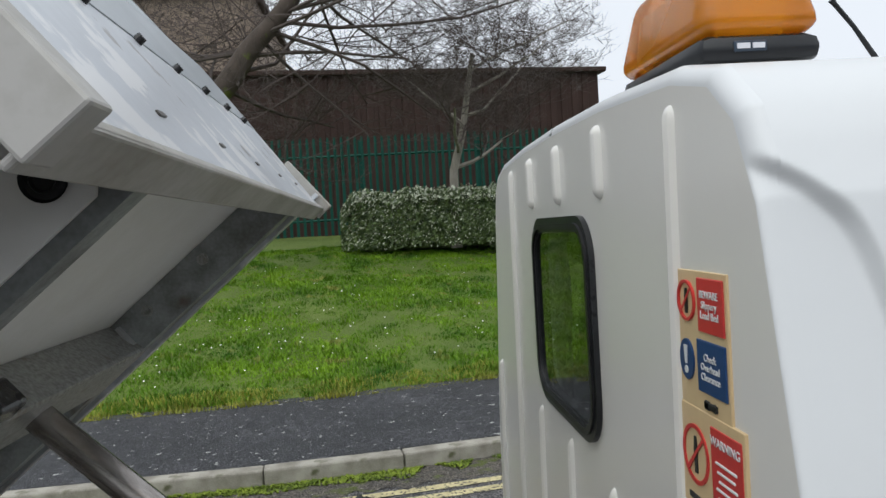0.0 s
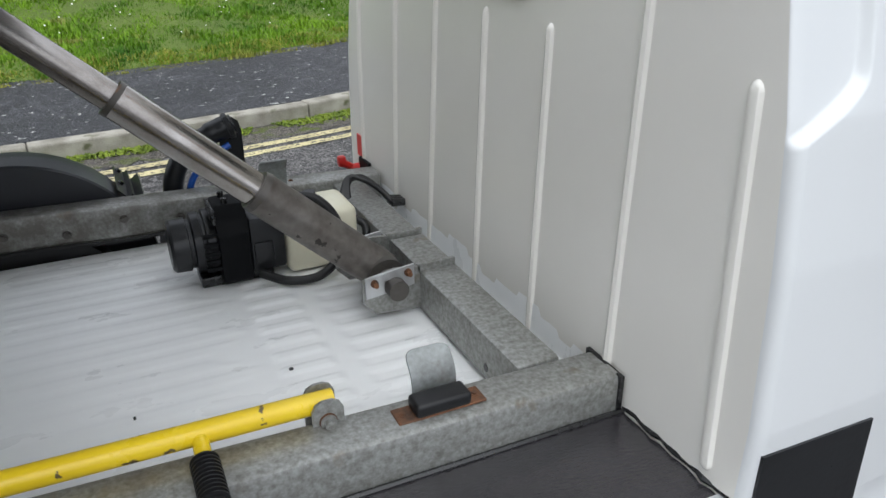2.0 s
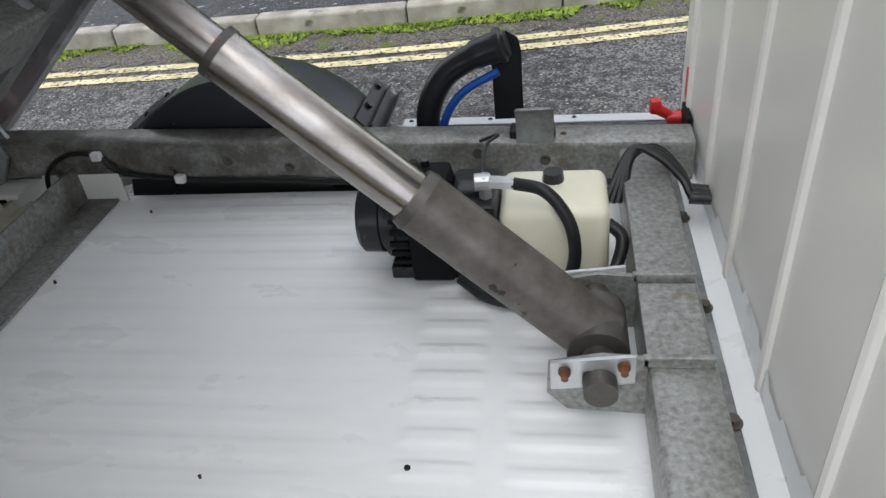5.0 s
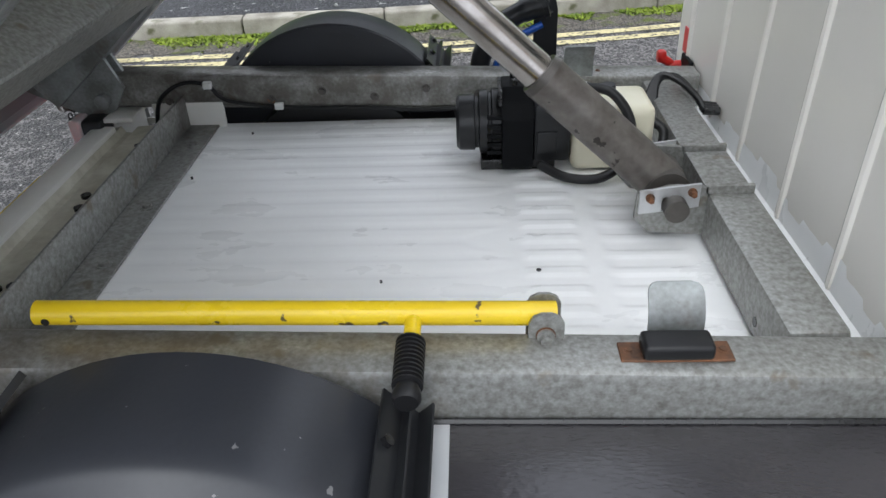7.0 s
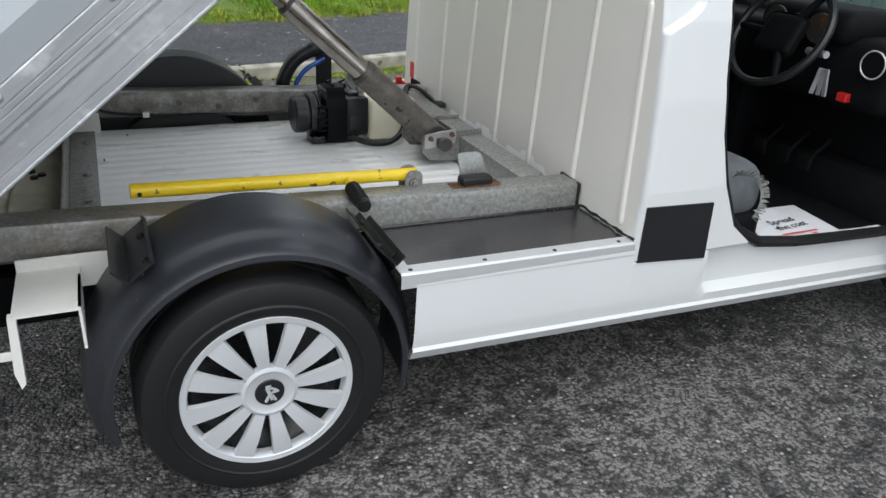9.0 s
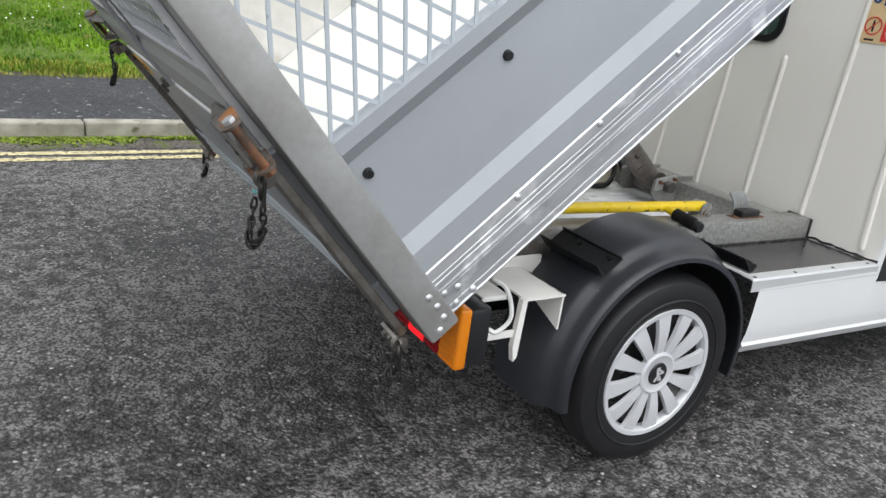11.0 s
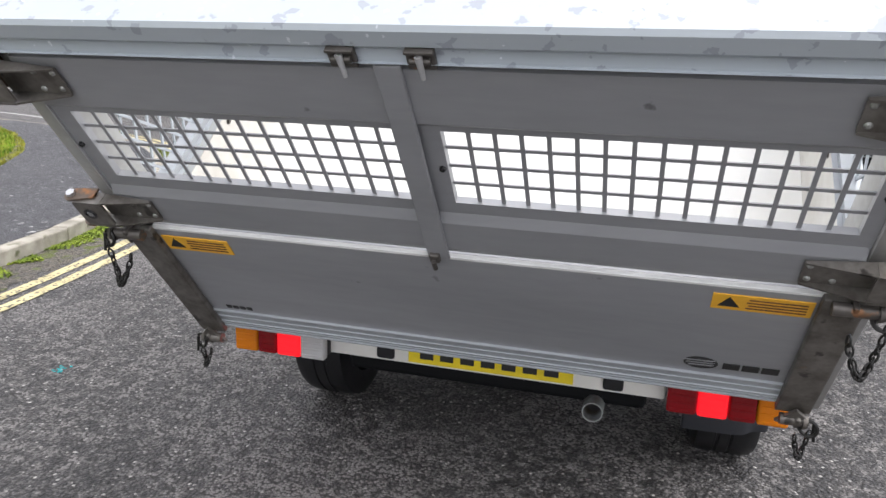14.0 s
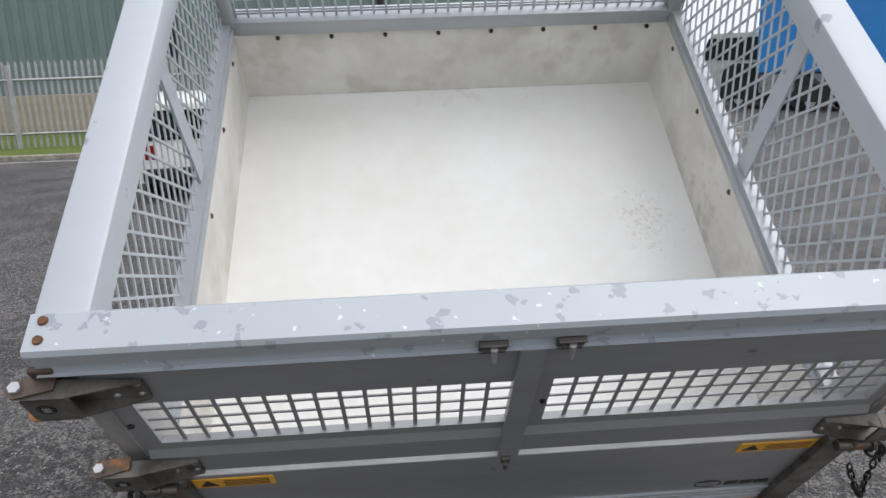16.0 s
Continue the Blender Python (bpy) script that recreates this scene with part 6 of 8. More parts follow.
tube(bm, curve_pts([(0.40, 0.600, 0.572), (0.25, 0.602, 0.568), (0.1, 0.600, 0.580), (-0.1, 0.602, 0.585), (-0.28, 0.600, 0.61), (-0.33, 0.597, 0.658), (-0.40, 0.592, 0.665), (-0.47, 0.592, 0.62), (-0.5, 0.60, 0.54)], 6), 0.006, 6)
part("cable", bm, "rubber", truck)
for x, z in ((-0.329, 0.650), (-0.138, 0.585)):
    bm = bmesh.new()
    block(bm, (x - 0.012, 0.587, z - 0.01), (x + 0.012, 0.604, z + 0.01), 0.003)
    part("cable_clip", bm, "white_ink", far_rail)

# rubber stops with their angle plates and curved guide plates
def stop_block(y, side, lift=0.0):
    bm = bmesh.new()
    block(bm, (0.604, y - 0.021, rail_top(0.68)), (0.762, y + 0.021, rail_top(0.68) + 0.005), 0.0015, seg=1)
    st = part("buffer_plate", bm, "rust", truck, "rusty plate with a black rubber buffer")
    bm = bmesh.new()
    block(bm, (0.634, y - 0.024, rail_top(0.68) + 0.004), (0.733, y + 0.020, rail_top(0.68) + 0.029), 0.007, seg=3)
    part("rubber_buffer", bm, "rubber", st, smooth=True)
    for x in (0.618, 0.749):
        bm = bmesh.new()
        bolt(bm, (x, y, rail_top(0.68) + 0.005), (0, 0, 1), 0.005, 0.003)
        part("plate_screw", bm, "rust", st)
    bm = bmesh.new()
    prev = None
    for yy, z, cut in ((0.030, 0.59, 0), (0.031, 0.648, 0), (0.032, 0.676, 0), (0.036, 0.688, 0), (0.044, 0.700, 0), (0.053, 0.710, 0), (0.060, 0.716, 0.002), (0.065, 0.7195, 0.007), (0.068, 0.721, 0.016)):
        now = [bm.verts.new((x, y + side * (yy + t), z + lift - t * 0.6)) for x, t in ((0.650 + cut, 0), (0.730 - cut, 0), (0.730 - cut, 0.005), (0.650 + cut, 0.005))]
        if prev:
            for j in range(4):
                bm.faces.new((prev[j], prev[(j + 1) % 4], now[(j + 1) % 4], now[j]))
        prev = now
    bm.faces.new(prev)
    part("guide_plate", bm, "galv_dark", truck, "curved scuffed body guide plate", smooth=True)


stop_block(-0.538, 1)
stop_block(0.648, -1, 0.022)

# yellow safety prop lying along the rail
bm = bmesh.new()
P0, P1 = Vector((0.52, -0.478, 0.672)), Vector((-0.245, -0.50, 0.704))
rod(bm, P0, P1, 0.0185, n=24)
prop = part("safety_prop", bm, "yellow_paint", truck, "chipped yellow steel safety prop", smooth=True)
bm = bmesh.new()
rod(bm, (0.311, -0.485, 0.680), (0.309, -0.545, 0.671), 0.0125, n=16)
part("prop_branch", bm, "yellow_paint", prop, smooth=True)
bm = bmesh.new()
gm = Matrix.Translation((0.309, -0.540, 0.672)) @ (Vector((0.0, -0.117, -0.012)).to_track_quat("Z", "Y").to_matrix().to_4x4())
pf = [(0.0, 0.0), (0.017, 0.0)]
for i in range(11):
    pf += [(0.0215, 0.002 + i * 0.0078), (0.0215, 0.0045 + i * 0.0078), (0.0155, 0.0055 + i * 0.0078), (0.0155, 0.009 + i * 0.0078)]
pf += [(0.019, 0.092), (0.020, 0.105), (0.016, 0.112), (0.0, 0.112)]
lathe(bm, pf, gm, 24)
part("prop_grip", bm, "rubber", prop, "ribbed black rubber grip", smooth=True)
bm = bmesh.new()
rod(bm, P1 + Vector((0.02, -0.0195, -0.004)), P1 + Vector((0.02, -0.018, -0.004)), 0.006, n=12)
part("prop_hole", bm, "sealant", prop)
for y in (-0.505, -0.455):
    bm = bmesh.new()
    slab(bm, [(0.478, 0.605), (0.530, 0.605), (0.530, 0.674), (0.524, 0.686), (0.512, 0.692), (0.496, 0.692), (0.484, 0.686), (0.478, 0.674)], XZ, y - 0.003, y + 0.003)
    lug = part("prop_lug", bm, "galv", truck, "galvanised prop lug")
    if y < -0.48:
        bm = bmesh.new()
        rod(bm, (0.503, y - 0.003, 0.655), (0.503, y - 0.006, 0.655), 0.0145, n=20)
        part("lug_washer", bm, "rust", lug)
        bm = bmesh.new()
        bolt(bm, (0.503, y - 0.006, 0.655), (0, -1, 0), 0.009, 0.009)
        part("lug_bolt", bm, "galv", lug)

# fuel filler pipe, isolator key and red label on the kerb side
bm = bmesh.new()
tube(bm, curve_pts([(0.425, 0.80, 0.555), (0.432, 0.80, 0.65), (0.475, 0.80, 0.730), (0.545, 0.80, 0.775), (0.605, 0.80, 0.795)], 7), [0.030] * 22 + [0.034] * 4 + [0.036] * 3, 14)
pipe = part("fuel_filler_pipe", bm, "black_plastic", truck, "black plastic fuel filler pipe", smooth=True)
bm = bmesh.new()
fm = Matrix.Translation((0.604, 0.80, 0.795)) @ pose(0, 0, 0, 0, 72, 0)
lathe(bm, [(0.0, 0.0), (0.040, 0.0), (0.041, 0.014), (0.030, 0.018), (0.030, 0.024), (0.0, 0.024)], fm, 24)
slab(bm, [(0.585, 0.60), (0.585, 0.775), (0.600, 0.812), (0.622, 0.818), (0.648, 0.800), (0.655, 0.77), (0.655, 0.60)], XZ, 0.838, 0.843)
part("filler_flange", bm, "black_plastic", pipe)
bm = bmesh.new()
tube(bm, curve_pts([(0.455, 0.765, 0.57), (0.48, 0.765, 0.65), (0.525, 0.77, 0.705), (0.605, 0.78, 0.745)], 6), 0.010, 8)
part("breather_hose", bm, "blue_hose", truck, "blue breather hose", smooth=True)
bm = bmesh.new()
rod(bm, (1.027, 0.80, 0.605), (0.985, 0.80, 0.605), 0.017, 0.014, 14)
rod(bm, (1.0, 0.80, 0.605), (0.955, 0.80, 0.633), 0.011, 0.014, 10)
block(bm, (0.945, 0.787, 0.617), (0.972, 0.815, 0.653), 0.008)
part("isolator_key", bm, "red_plastic", truck, "red battery isolator key", smooth=True)
bm = bmesh.new()
block(bm, (1.0265, 0.785, 0.640), (1.031, 0.835, 0.712), 0.0008, seg=1)
part("red_label", bm, "red_ink", truck, "small red label")
bm = bmesh.new()
block(bm, (1.016, 0.705, 0.55), (1.028, 0.80, 0.645), 0.004)
part("vent_grille", bm, "cabin", truck)

# ---- rear end ----
bm = bmesh.new()
block(bm, (-0.665, -0.53, 0.435), (-0.600, 0.56, 0.562), 0.008)
bumper = part("light_bar", bm, "cream_paint", truck, "white painted rear light bar", smooth=True)
for y in (-0.38, 0.34):
    bm = bmesh.new()
    block(bm, (-0.674, y - 0.03, 0.445), (-0.662, y + 0.03, 0.50), 0.008)
    part("bar_socket", bm, "black_plastic", bumper)
bm = bmesh.new()
block(bm, (-0.673, -0.262, 0.445), (-0.666, 0.262, 0.556), 0.003)
plate = part("number_plate", bm, "plate_yellow", bumper, "yellow number plate with black bars")
for i in range(7):
    bm = bmesh.new()
    y = 0.20 - 0.066 * i
    block(bm, (-0.675, y - 0.022, 0.462), (-0.6725, y + 0.022, 0.540), 0.0005, seg=1)
    part("plate_bar", bm, "black_ink", bumper)


def tail_lamp(side):
    bm = bmesh.new()
    block(bm, (-0.69, 0.535, 0.428), (-0.628, 0.855, 0.585), 0.012, Matrix.Diagonal((1, side, 1, 1)))
    lamp = part("tail_lamp", bm, "black_plastic", truck, "red and amber tail lamp, lit red", smooth=True)
    parts = [(0.775, 0.857, "amber_lamp"), (0.70, 0.773, "red_lamp"), (0.617, 0.698, "lit_red"), (0.533, 0.615, "red_lamp" if side < 0 else "clear_lamp")]
    if side > 0:
        parts = [(0.775, 0.857, "amber_lamp"), (0.705, 0.773, "red_lamp"), (0.620, 0.703, "lit_red"), (0.533, 0.618, "clear_lamp")]
    for y0, y1, m2 in parts:
        bm = bmesh.new()
        block(bm, (-0.722, y0, 0.426), (-0.688, y1, 0.587), 0.008, Matrix.Diagonal((1, side, 1, 1)), 3)
        part("lens", bm, m2, lamp, smooth=True)
        bm = bmesh.new()
        for q in range(7):
            z = 0.441 + 0.0215 * q
            block(bm, (-0.7245, y0 + 0.006, z - 0.003), (-0.7215, y1 - 0.006, z + 0.003), 0.0014, Matrix.Diagonal((1, side, 1, 1)), 1)
        part("lens_ribs", bm, m2, lamp)
        if m2 == "lit_red":
            # glowing strips on the lens face imitate the lit lamp's bright core
            for q in (0.35, 0.65):
                bm = bmesh.new()
                c = y0 + (y1 - y0) * q
                for e in (-0.007, 0.0, 0.007):
                    block(bm, (-0.7255, c + e - 0.0016, 0.508), (-0.7225, c + e + 0.0016, 0.540), 0.0005, Matrix.Diagonal((1, side, 1, 1)), 1)
                part("bulb", bm, "bulb", lamp)
    return lamp


tail_lamp(-1)
tail_lamp(1)


def lamp_bracket(side):
    S = Matrix.Diagonal((1, side, 1, 1))
    bm = bmesh.new()
    block(bm, (-0.627, 0.60, 0.43), (-0.618, 0.80, 0.585), 0.003, S)
    block(bm, (-0.627, 0.55, 0.572), (-0.545, 0.80, 0.585), 0.003, S)
    b = part("lamp_bracket", bm, "cream_paint", truck, "white painted folded steel lamp bracket")
    bm = bmesh.new()
    slab(bm, [(-0.512, 0.574), (-0.496, 0.574), (-0.502, 0.41), (-0.512, 0.398), (-0.520, 0.44)], lambda a, b, c: Vector((a, side * c, b)), 0.800, 0.818)
    slab(bm, [(-0.505, 0.576), (-0.374, 0.576), (-0.374, 0.570), (-0.505, 0.570)], lambda a, b, c: Vector((a, side * c, b)), 0.615, 0.82)
    slab(bm, [(0.815, 0.576), (0.66, 0.576), (0.66, 0.53), (0.815, 0.472)], lambda a, b, c: Vector((c, side * a, b)), -0.380, -0.374)
    block(bm, (-0.62, 0.80, 0.466), (-0.50, 0.808, 0.486), 0.002, S)
    block(bm, (-0.505, 0.606, 0.52), (-0.30, 0.615, 0.605), 0.003, S)
    part("bracket_arm", bm, "cream_paint", b)
    bm = bmesh.new()
    tube(bm, [(x, side * y, z) for x, y, z in [tuple(p) for p in curve_pts([(-0.60, 0.80, 0.50), (-0.575, 0.81, 0.49), (-0.54, 0.815, 0.53), (-0.555, 0.80, 0.60), (-0.58, 0.77, 0.62)], 6)]], 0.006, 8)
    part("lamp_cable", bm, "white_ink", b, smooth=True)


lamp_bracket(-1)
lamp_bracket(1)
bm = bmesh.new()
frame_plate(bm, [(0.032 * math.cos(a), 0.032 * math.sin(a)) for a in [2 * math.pi * i / 24 for i in range(24)]], [(0.028 * math.cos(a), 0.028 * math.sin(a)) for a in [2 * math.pi * i / 24 for i in range(24)]], lambda a, b, c: Vector((c, -0.325 + a, 0.36 + b)), -0.66, -0.30)
rod(bm, (-0.58, -0.325, 0.36), (-0.58, -0.325, 0.36 + 0.001), 0.02)
ex = part("exhaust_pipe", bm, "galv_dark", truck, "dull steel exhaust pipe", smooth=True)
bm = bmesh.new()
for a, b in (((-0.6, -0.48, 0.36), (1.0, 0.5, 0.505)),):
    block(bm, a, b, 0.02)
part("underbody", bm, "cabin", truck, "dark underbody")


# ---- raised load body: u forwards along its floor, y across, v square to the floor ----
TILT = radians(40)
CU, SU = math.cos(TILT), math.sin(TILT)
MB = Matrix(((CU, 0, -SU, -0.81), (0, 1, 0, 0), (SU, 0, CU, 0.53), (0, 0, 0, 1)))
LEN = 1.785


def UV(a, b, c): return Vector((a, c, b))


bm = bmesh.new()
block(bm, (0.0, -0.856, 0.146), (LEN - 0.055, 0.856, 0.160), 0.002)
body = part("load_body", bm, "bed_paint", truck, "raised open load body with worn white floor", MB)


def bpart(name, bm, material, label="", smooth=False, parent=None):
    return part(name, bm, material, parent or body, label, MB, smooth)


bm = bmesh.new()
block(bm, (0.05, -0.84, 0.122), (LEN - 0.05, 0.84, 0.144), 0.001)
bpart("floor_underside", bm, "underside_paint")

for s in (-1, 1):
    S = lambda a, b, c, s=s: Vector((c, s * a, b))
    bm = bmesh.new()
    slab(bm, [(0.84, 0.033), (0.892, 0.033), (0.8945, 0.035), (0.8945, 0.038), (0.892, 0.040), (0.892, 0.055), (0.8905, 0.056), (0.8905, 0.058), (0.892, 0.059), (0.892, 0.096), (0.8895, 0.098), (0.8895, 0.100), (0.8945, 0.102), (0.8945, 0.106), (0.8895, 0.108), (0.8895, 0.110), (0.892, 0.112), (0.892, 0.124), (0.891, 0.125), (0.891, 0.127), (0.892, 0.128), (0.892, 0.136), (0.891, 0.137), (0.891, 0.139), (0.892, 0.140), (0.892, 0.163), (0.889, 0.166), (0.872, 0.166), (0.872, 0.045), (0.84, 0.045)], S, 0.075, LEN)
    rail = bpart("side_rail", bm, "alu", "ribbed aluminium side extrusion")
    bm = bmesh.new()
    slab(bm, [(0.870, 0.167), (0.888, 0.167), (0.888, 0.222), (0.874, 0.262), (0.874, 0.474), (0.893, 0.502), (0.896, 0.506), (0.896, 0.535), (0.85, 0.535), (0.85, 0.505), (0.870, 0.500)], S, 0.080, LEN - 0.01)
    panel = bpart("side_panel", bm, "alu_grey", "grey folded metal side panel")
    bm = bmesh.new()
    block(bm, (0.0, 0.852, 0.161), (LEN - 0.055, 0.860, 0.466), 0.001, Matrix.Diagonal((1, s, 1, 1)), 1)
    bpart("side_lining", bm, "lining_paint", "dirty worn white bed lining")
    bm = bmesh.new()
    slab(bm, [(0.868, 0.468), (0.850, 0.470), (0.838, 0.512), (0.868, 0.516)], S, 0.06, LEN - 0.055)
    bpart("lining_cap", bm, "alu_grey")
    for u in (0.49, 0.866, 1.25, 1.60):
        bm = bmesh.new()
        bolt(bm, (u, s * 0.8515, 0.440), (0, -s, 0), 0.007, 0.004)
        bpart("lining_bolt", bm, "dark_steel")
    for u, v in ((0.107, 0.432), (0.487, 0.432), (0.887, 0.432), (1.29, 0.432), (1.65, 0.432), (0.045, 0.30)):
        bm = bmesh.new()
        rod(bm, (u, s * 0.873, v), (u, s * 0.884, v), 0.0125, 0.009, 16)
        bpart("panel_plug", bm, "sealant")
    for u, v in [(0.349 + 0.263 * i, 0.155) for i in range(6)] + [(0.148, 0.046), (0.122, 0.080), (0.054, 0.051), (0.056, 0.086), (0.053, 0.120), (0.088, 0.092), (0.098, 0.049), (0.03, 0.03)]:
        bm = bmesh.new()
        lathe(bm, [(0.0, 0.005), (0.005, 0.0045), (0.0085, 0.0018), (0.0095, 0.0)], Matrix.Translation((u, s * (0.8925 if u > 0.08 else 0.9025), v)) @ pose(0, 0, 0, -90 * s, 0, 0), 14)
        bpart("rivet", bm, "zinc", smooth=True)
    bm = bmesh.new()
    lathe(bm, [(0.0, 0.004), (0.016, 0.004), (0.018, 0.0)], Matrix.Translation((1.621, s * 0.892, 0.052)) @ pose(0, 0, 0, -90 * s, 0, 0), 18)
    washer = bpart("rail_washer", bm, "rubber", "black rubber washer")
    bm = bmesh.new()
    bolt(bm, (1.621, s * 0.896, 0.052), (0, s, 0), 0.010, 0.007)
    bpart("rail_bolt", bm, "zinc", parent=washer)
    bm = bmesh.new()
    block(bm, (1.738, 0.860, -0.012), (1.791, 0.8955, 0.168), 0.003, Matrix.Diagonal((1, s, 1, 1)))
    bpart("corner_cap", bm, "dirty_zinc", "dull stained folded corner piece")
    # posts, rails and brace
    bm = bmesh.new()
    block(bm, (-0.002, 0.804, 0.010), (0.080, 0.903, 1.125), 0.008, Matrix.Diagonal((1, s, 1, 1)))
    bpart("rear_post", bm, "post_grey", "grey painted steel corner post", True)
    bm = bmesh.new()
    block(bm, (LEN - 0.075, 0.835, 0.51), (LEN, 0.893, 1.125), 0.006, Matrix.Diagonal((1, s, 1, 1)))
    bpart("front_post", bm, "alu_grey", "", True)
    bm = bmesh.new()
    block(bm, (-0.01, 0.797, 1.112), (LEN + 0.01, 0.895, 1.197), 0.009, Matrix.Diagonal((1, s, 1, 1)))
    bpart("top_rail", bm, "rail_white", "pale grey painted top rail", True)
    bm = bmesh.new()
    slab(bm, [(0.845, 0.50), (0.915, 0.50), (0.935, 1.115), (0.865, 1.115)] if s < 0 else [(0.925, 0.50), (0.995, 0.50), (0.985, 1.115), (0.915, 1.115)], lambda a, b, c, s=s: Vector((a, s * c, b)), 0.866, 0.873)
    bpart("mesh_brace", bm, "rail_white")
    # expanded diamond mesh
    bm = bmesh.new()
    du, dv, wd = 0.062, 0.094, 0.0075
    u0, u1, v0, v1 = 0.078, LEN - 0.07, 0.53, 1.115
    th = math.atan2(dv, du)
    for sgn in (-1, 1):
        k = -int((v1 - v0) / dv * 1) - 2
        while k * du + u0 < u1 + (v1 - v0) * du / dv + du:
            ua = u0 + k * du
            pts = []
            for v in (v0, v1):
                pts.append([ua + sgn * (v - v0) * du / dv, v])
            (pa, va), (pb, vb) = pts
            lo, hi = u0, u1
            t0, t1 = 0.0, 1.0
            if abs(pb - pa) > 1e-9:
                for lim, sign in ((lo, 1), (hi, -1)):
                    f = (lim - pa) / (pb - pa)
                    if sign * (pb - pa) > 0:
                        t0 = max(t0, f)
                    else:
                        t1 = min(t1, f)
            if t1 - t0 > 0.01:
                a = Vector((pa + (pb - pa) * t0, 0, va + (vb - va) * t0))
                b = Vector((pa + (pb - pa) * t1, 0, va + (vb - va) * t1))
                d = (b - a).normalized()
                n2 = Vector((-d.z, 0, d.x)) * wd / 2
                yb = s * (0.880 + sgn * 0.0012)
                lo4 = [bm.verts.new(p + Vector((0, yb - 0.0022, 0))) for p in (a - n2, b - n2, b + n2, a + n2)]
                hi4 = [bm.verts.new(p + Vector((0, yb + 0.0022, 0))) for p in (a - n2, b - n2, b + n2, a + n2)]
                bm.faces.new(lo4[::-1])
                bm.faces.new(hi4)
                for j in range(4):
                    bm.faces.new((lo4[j], lo4[(j + 1) % 4], hi4[(j + 1) % 4], hi4[j]))
            k += 1
    bpart("diamond_mesh", bm, "rail_white", "expanded metal diamond mesh side")
# headboard
bm = bmesh.new()
block(bm, (LEN - 0.062, -0.855, 0.161), (LEN - 0.055, 0.855, 0.478), 0.001, seg=1)
bpart("headboard_lining", bm, "lining_paint", "dirty worn white headboard lining")
bm = bmesh.new()
slab(bm, [(LEN - 0.040, 0.005), (LEN - 0.020, 0.005), (LEN + 0.010, 0.54), (LEN - 0.012, 0.54)], UV, -0.885, 0.885)
bpart("headboard", bm, "zinc_patchy", "patchy galvanised front board")
bm = bmesh.new()
block(bm, (LEN - 0.060, -0.885, -0.005), (LEN - 0.014, 0.885, 0.003), 0.003)
block(bm, (LEN - 0.020, -0.885, -0.004), (LEN - 0.014, 0.885, 0.010), 0.002)
bpart("headboard_angle", bm, "dirty_zinc", "dirty folded edge angle")
for i in range(8):
    y = -0.77 + 0.208 * i
    bm = bmesh.new()
    rod(bm, (LEN - 0.006, y, 0.297), (LEN + 0.008, y, 0.296), 0.0095, 0.008, 12)
    bpart("headboard_bolt", bm, "sealant")
    bm = bmesh.new()
    rod(bm, (LEN - 0.070, y, 0.458), (LEN - 0.062, y, 0.458), 0.007, 0.009, 12)
    bpart("lining_bolt", bm, "sealant")
# dark plates laid along the edge, standing in for its dark slots
for i in range(6):
    y = -0.80 + 0.295 * i
    bm = bmesh.new()
    slab(bm, rounded(0.034, 0.008, 0.0038, 3, y, 0.080), lambda a, b, c: Vector((c, a, b + 0.10 * (a - y))), LEN - 0.018, LEN - 0.0135)
    bpart("edge_rivet", bm, "dark_steel")
bm = bmesh.new()
slab(bm, [(LEN - 0.008, 0.300), (LEN - 0.0015, 0.301), (LEN + 0.0105, 0.538), (LEN + 0.004, 0.538)], UV, -0.884, 0.884)
bpart("headboard_overlap", bm, "alu_grey", "grey upper lap of the front board")
bm = bmesh.new()
block(bm, (LEN - 0.075, -0.84, 0.480), (LEN - 0.02, 0.84, 0.540), 0.005)
block(bm, (LEN - 0.085, -0.79, 1.112), (LEN + 0.01, 0.79, 1.195), 0.008)
bpart("headboard_rail", bm, "alu_grey", "", True)
bm = bmesh.new()
for i in range(36):
    y = -0.83 + 1.66 * i / 35
    block(bm, (LEN - 0.042, y - 0.004, 0.51), (LEN - 0.038, y + 0.004, 1.115))
for i in range(13):
    v = 0.515 + 0.6 * i / 12
    block(bm, (LEN - 0.0375, -0.84, v - 0.004), (LEN - 0.0345, 0.84, v + 0.004))
bpart("headboard_mesh", bm, "rail_white", "square mesh headboard")

# chips in the floor paint
for u, y, r in ((0.115, 0.690, 0.008), (0.150, 0.672, 0.011), (0.142, 0.700, 0.005), (0.175, 0.662, 0.006)):
    bm = bmesh.new()
    slab(bm, [(u + r * (0.7 + 0.5 * math.sin(5 * a + u * 90)) * math.cos(a), y + r * (0.7 + 0.4 * math.cos(3 * a)) * math.sin(a)) for a in [2 * math.pi * k / 9 for k in range(9)]], XY, 0.1595, 0.1608)
    bpart("paint_chip", bm, "sealant")
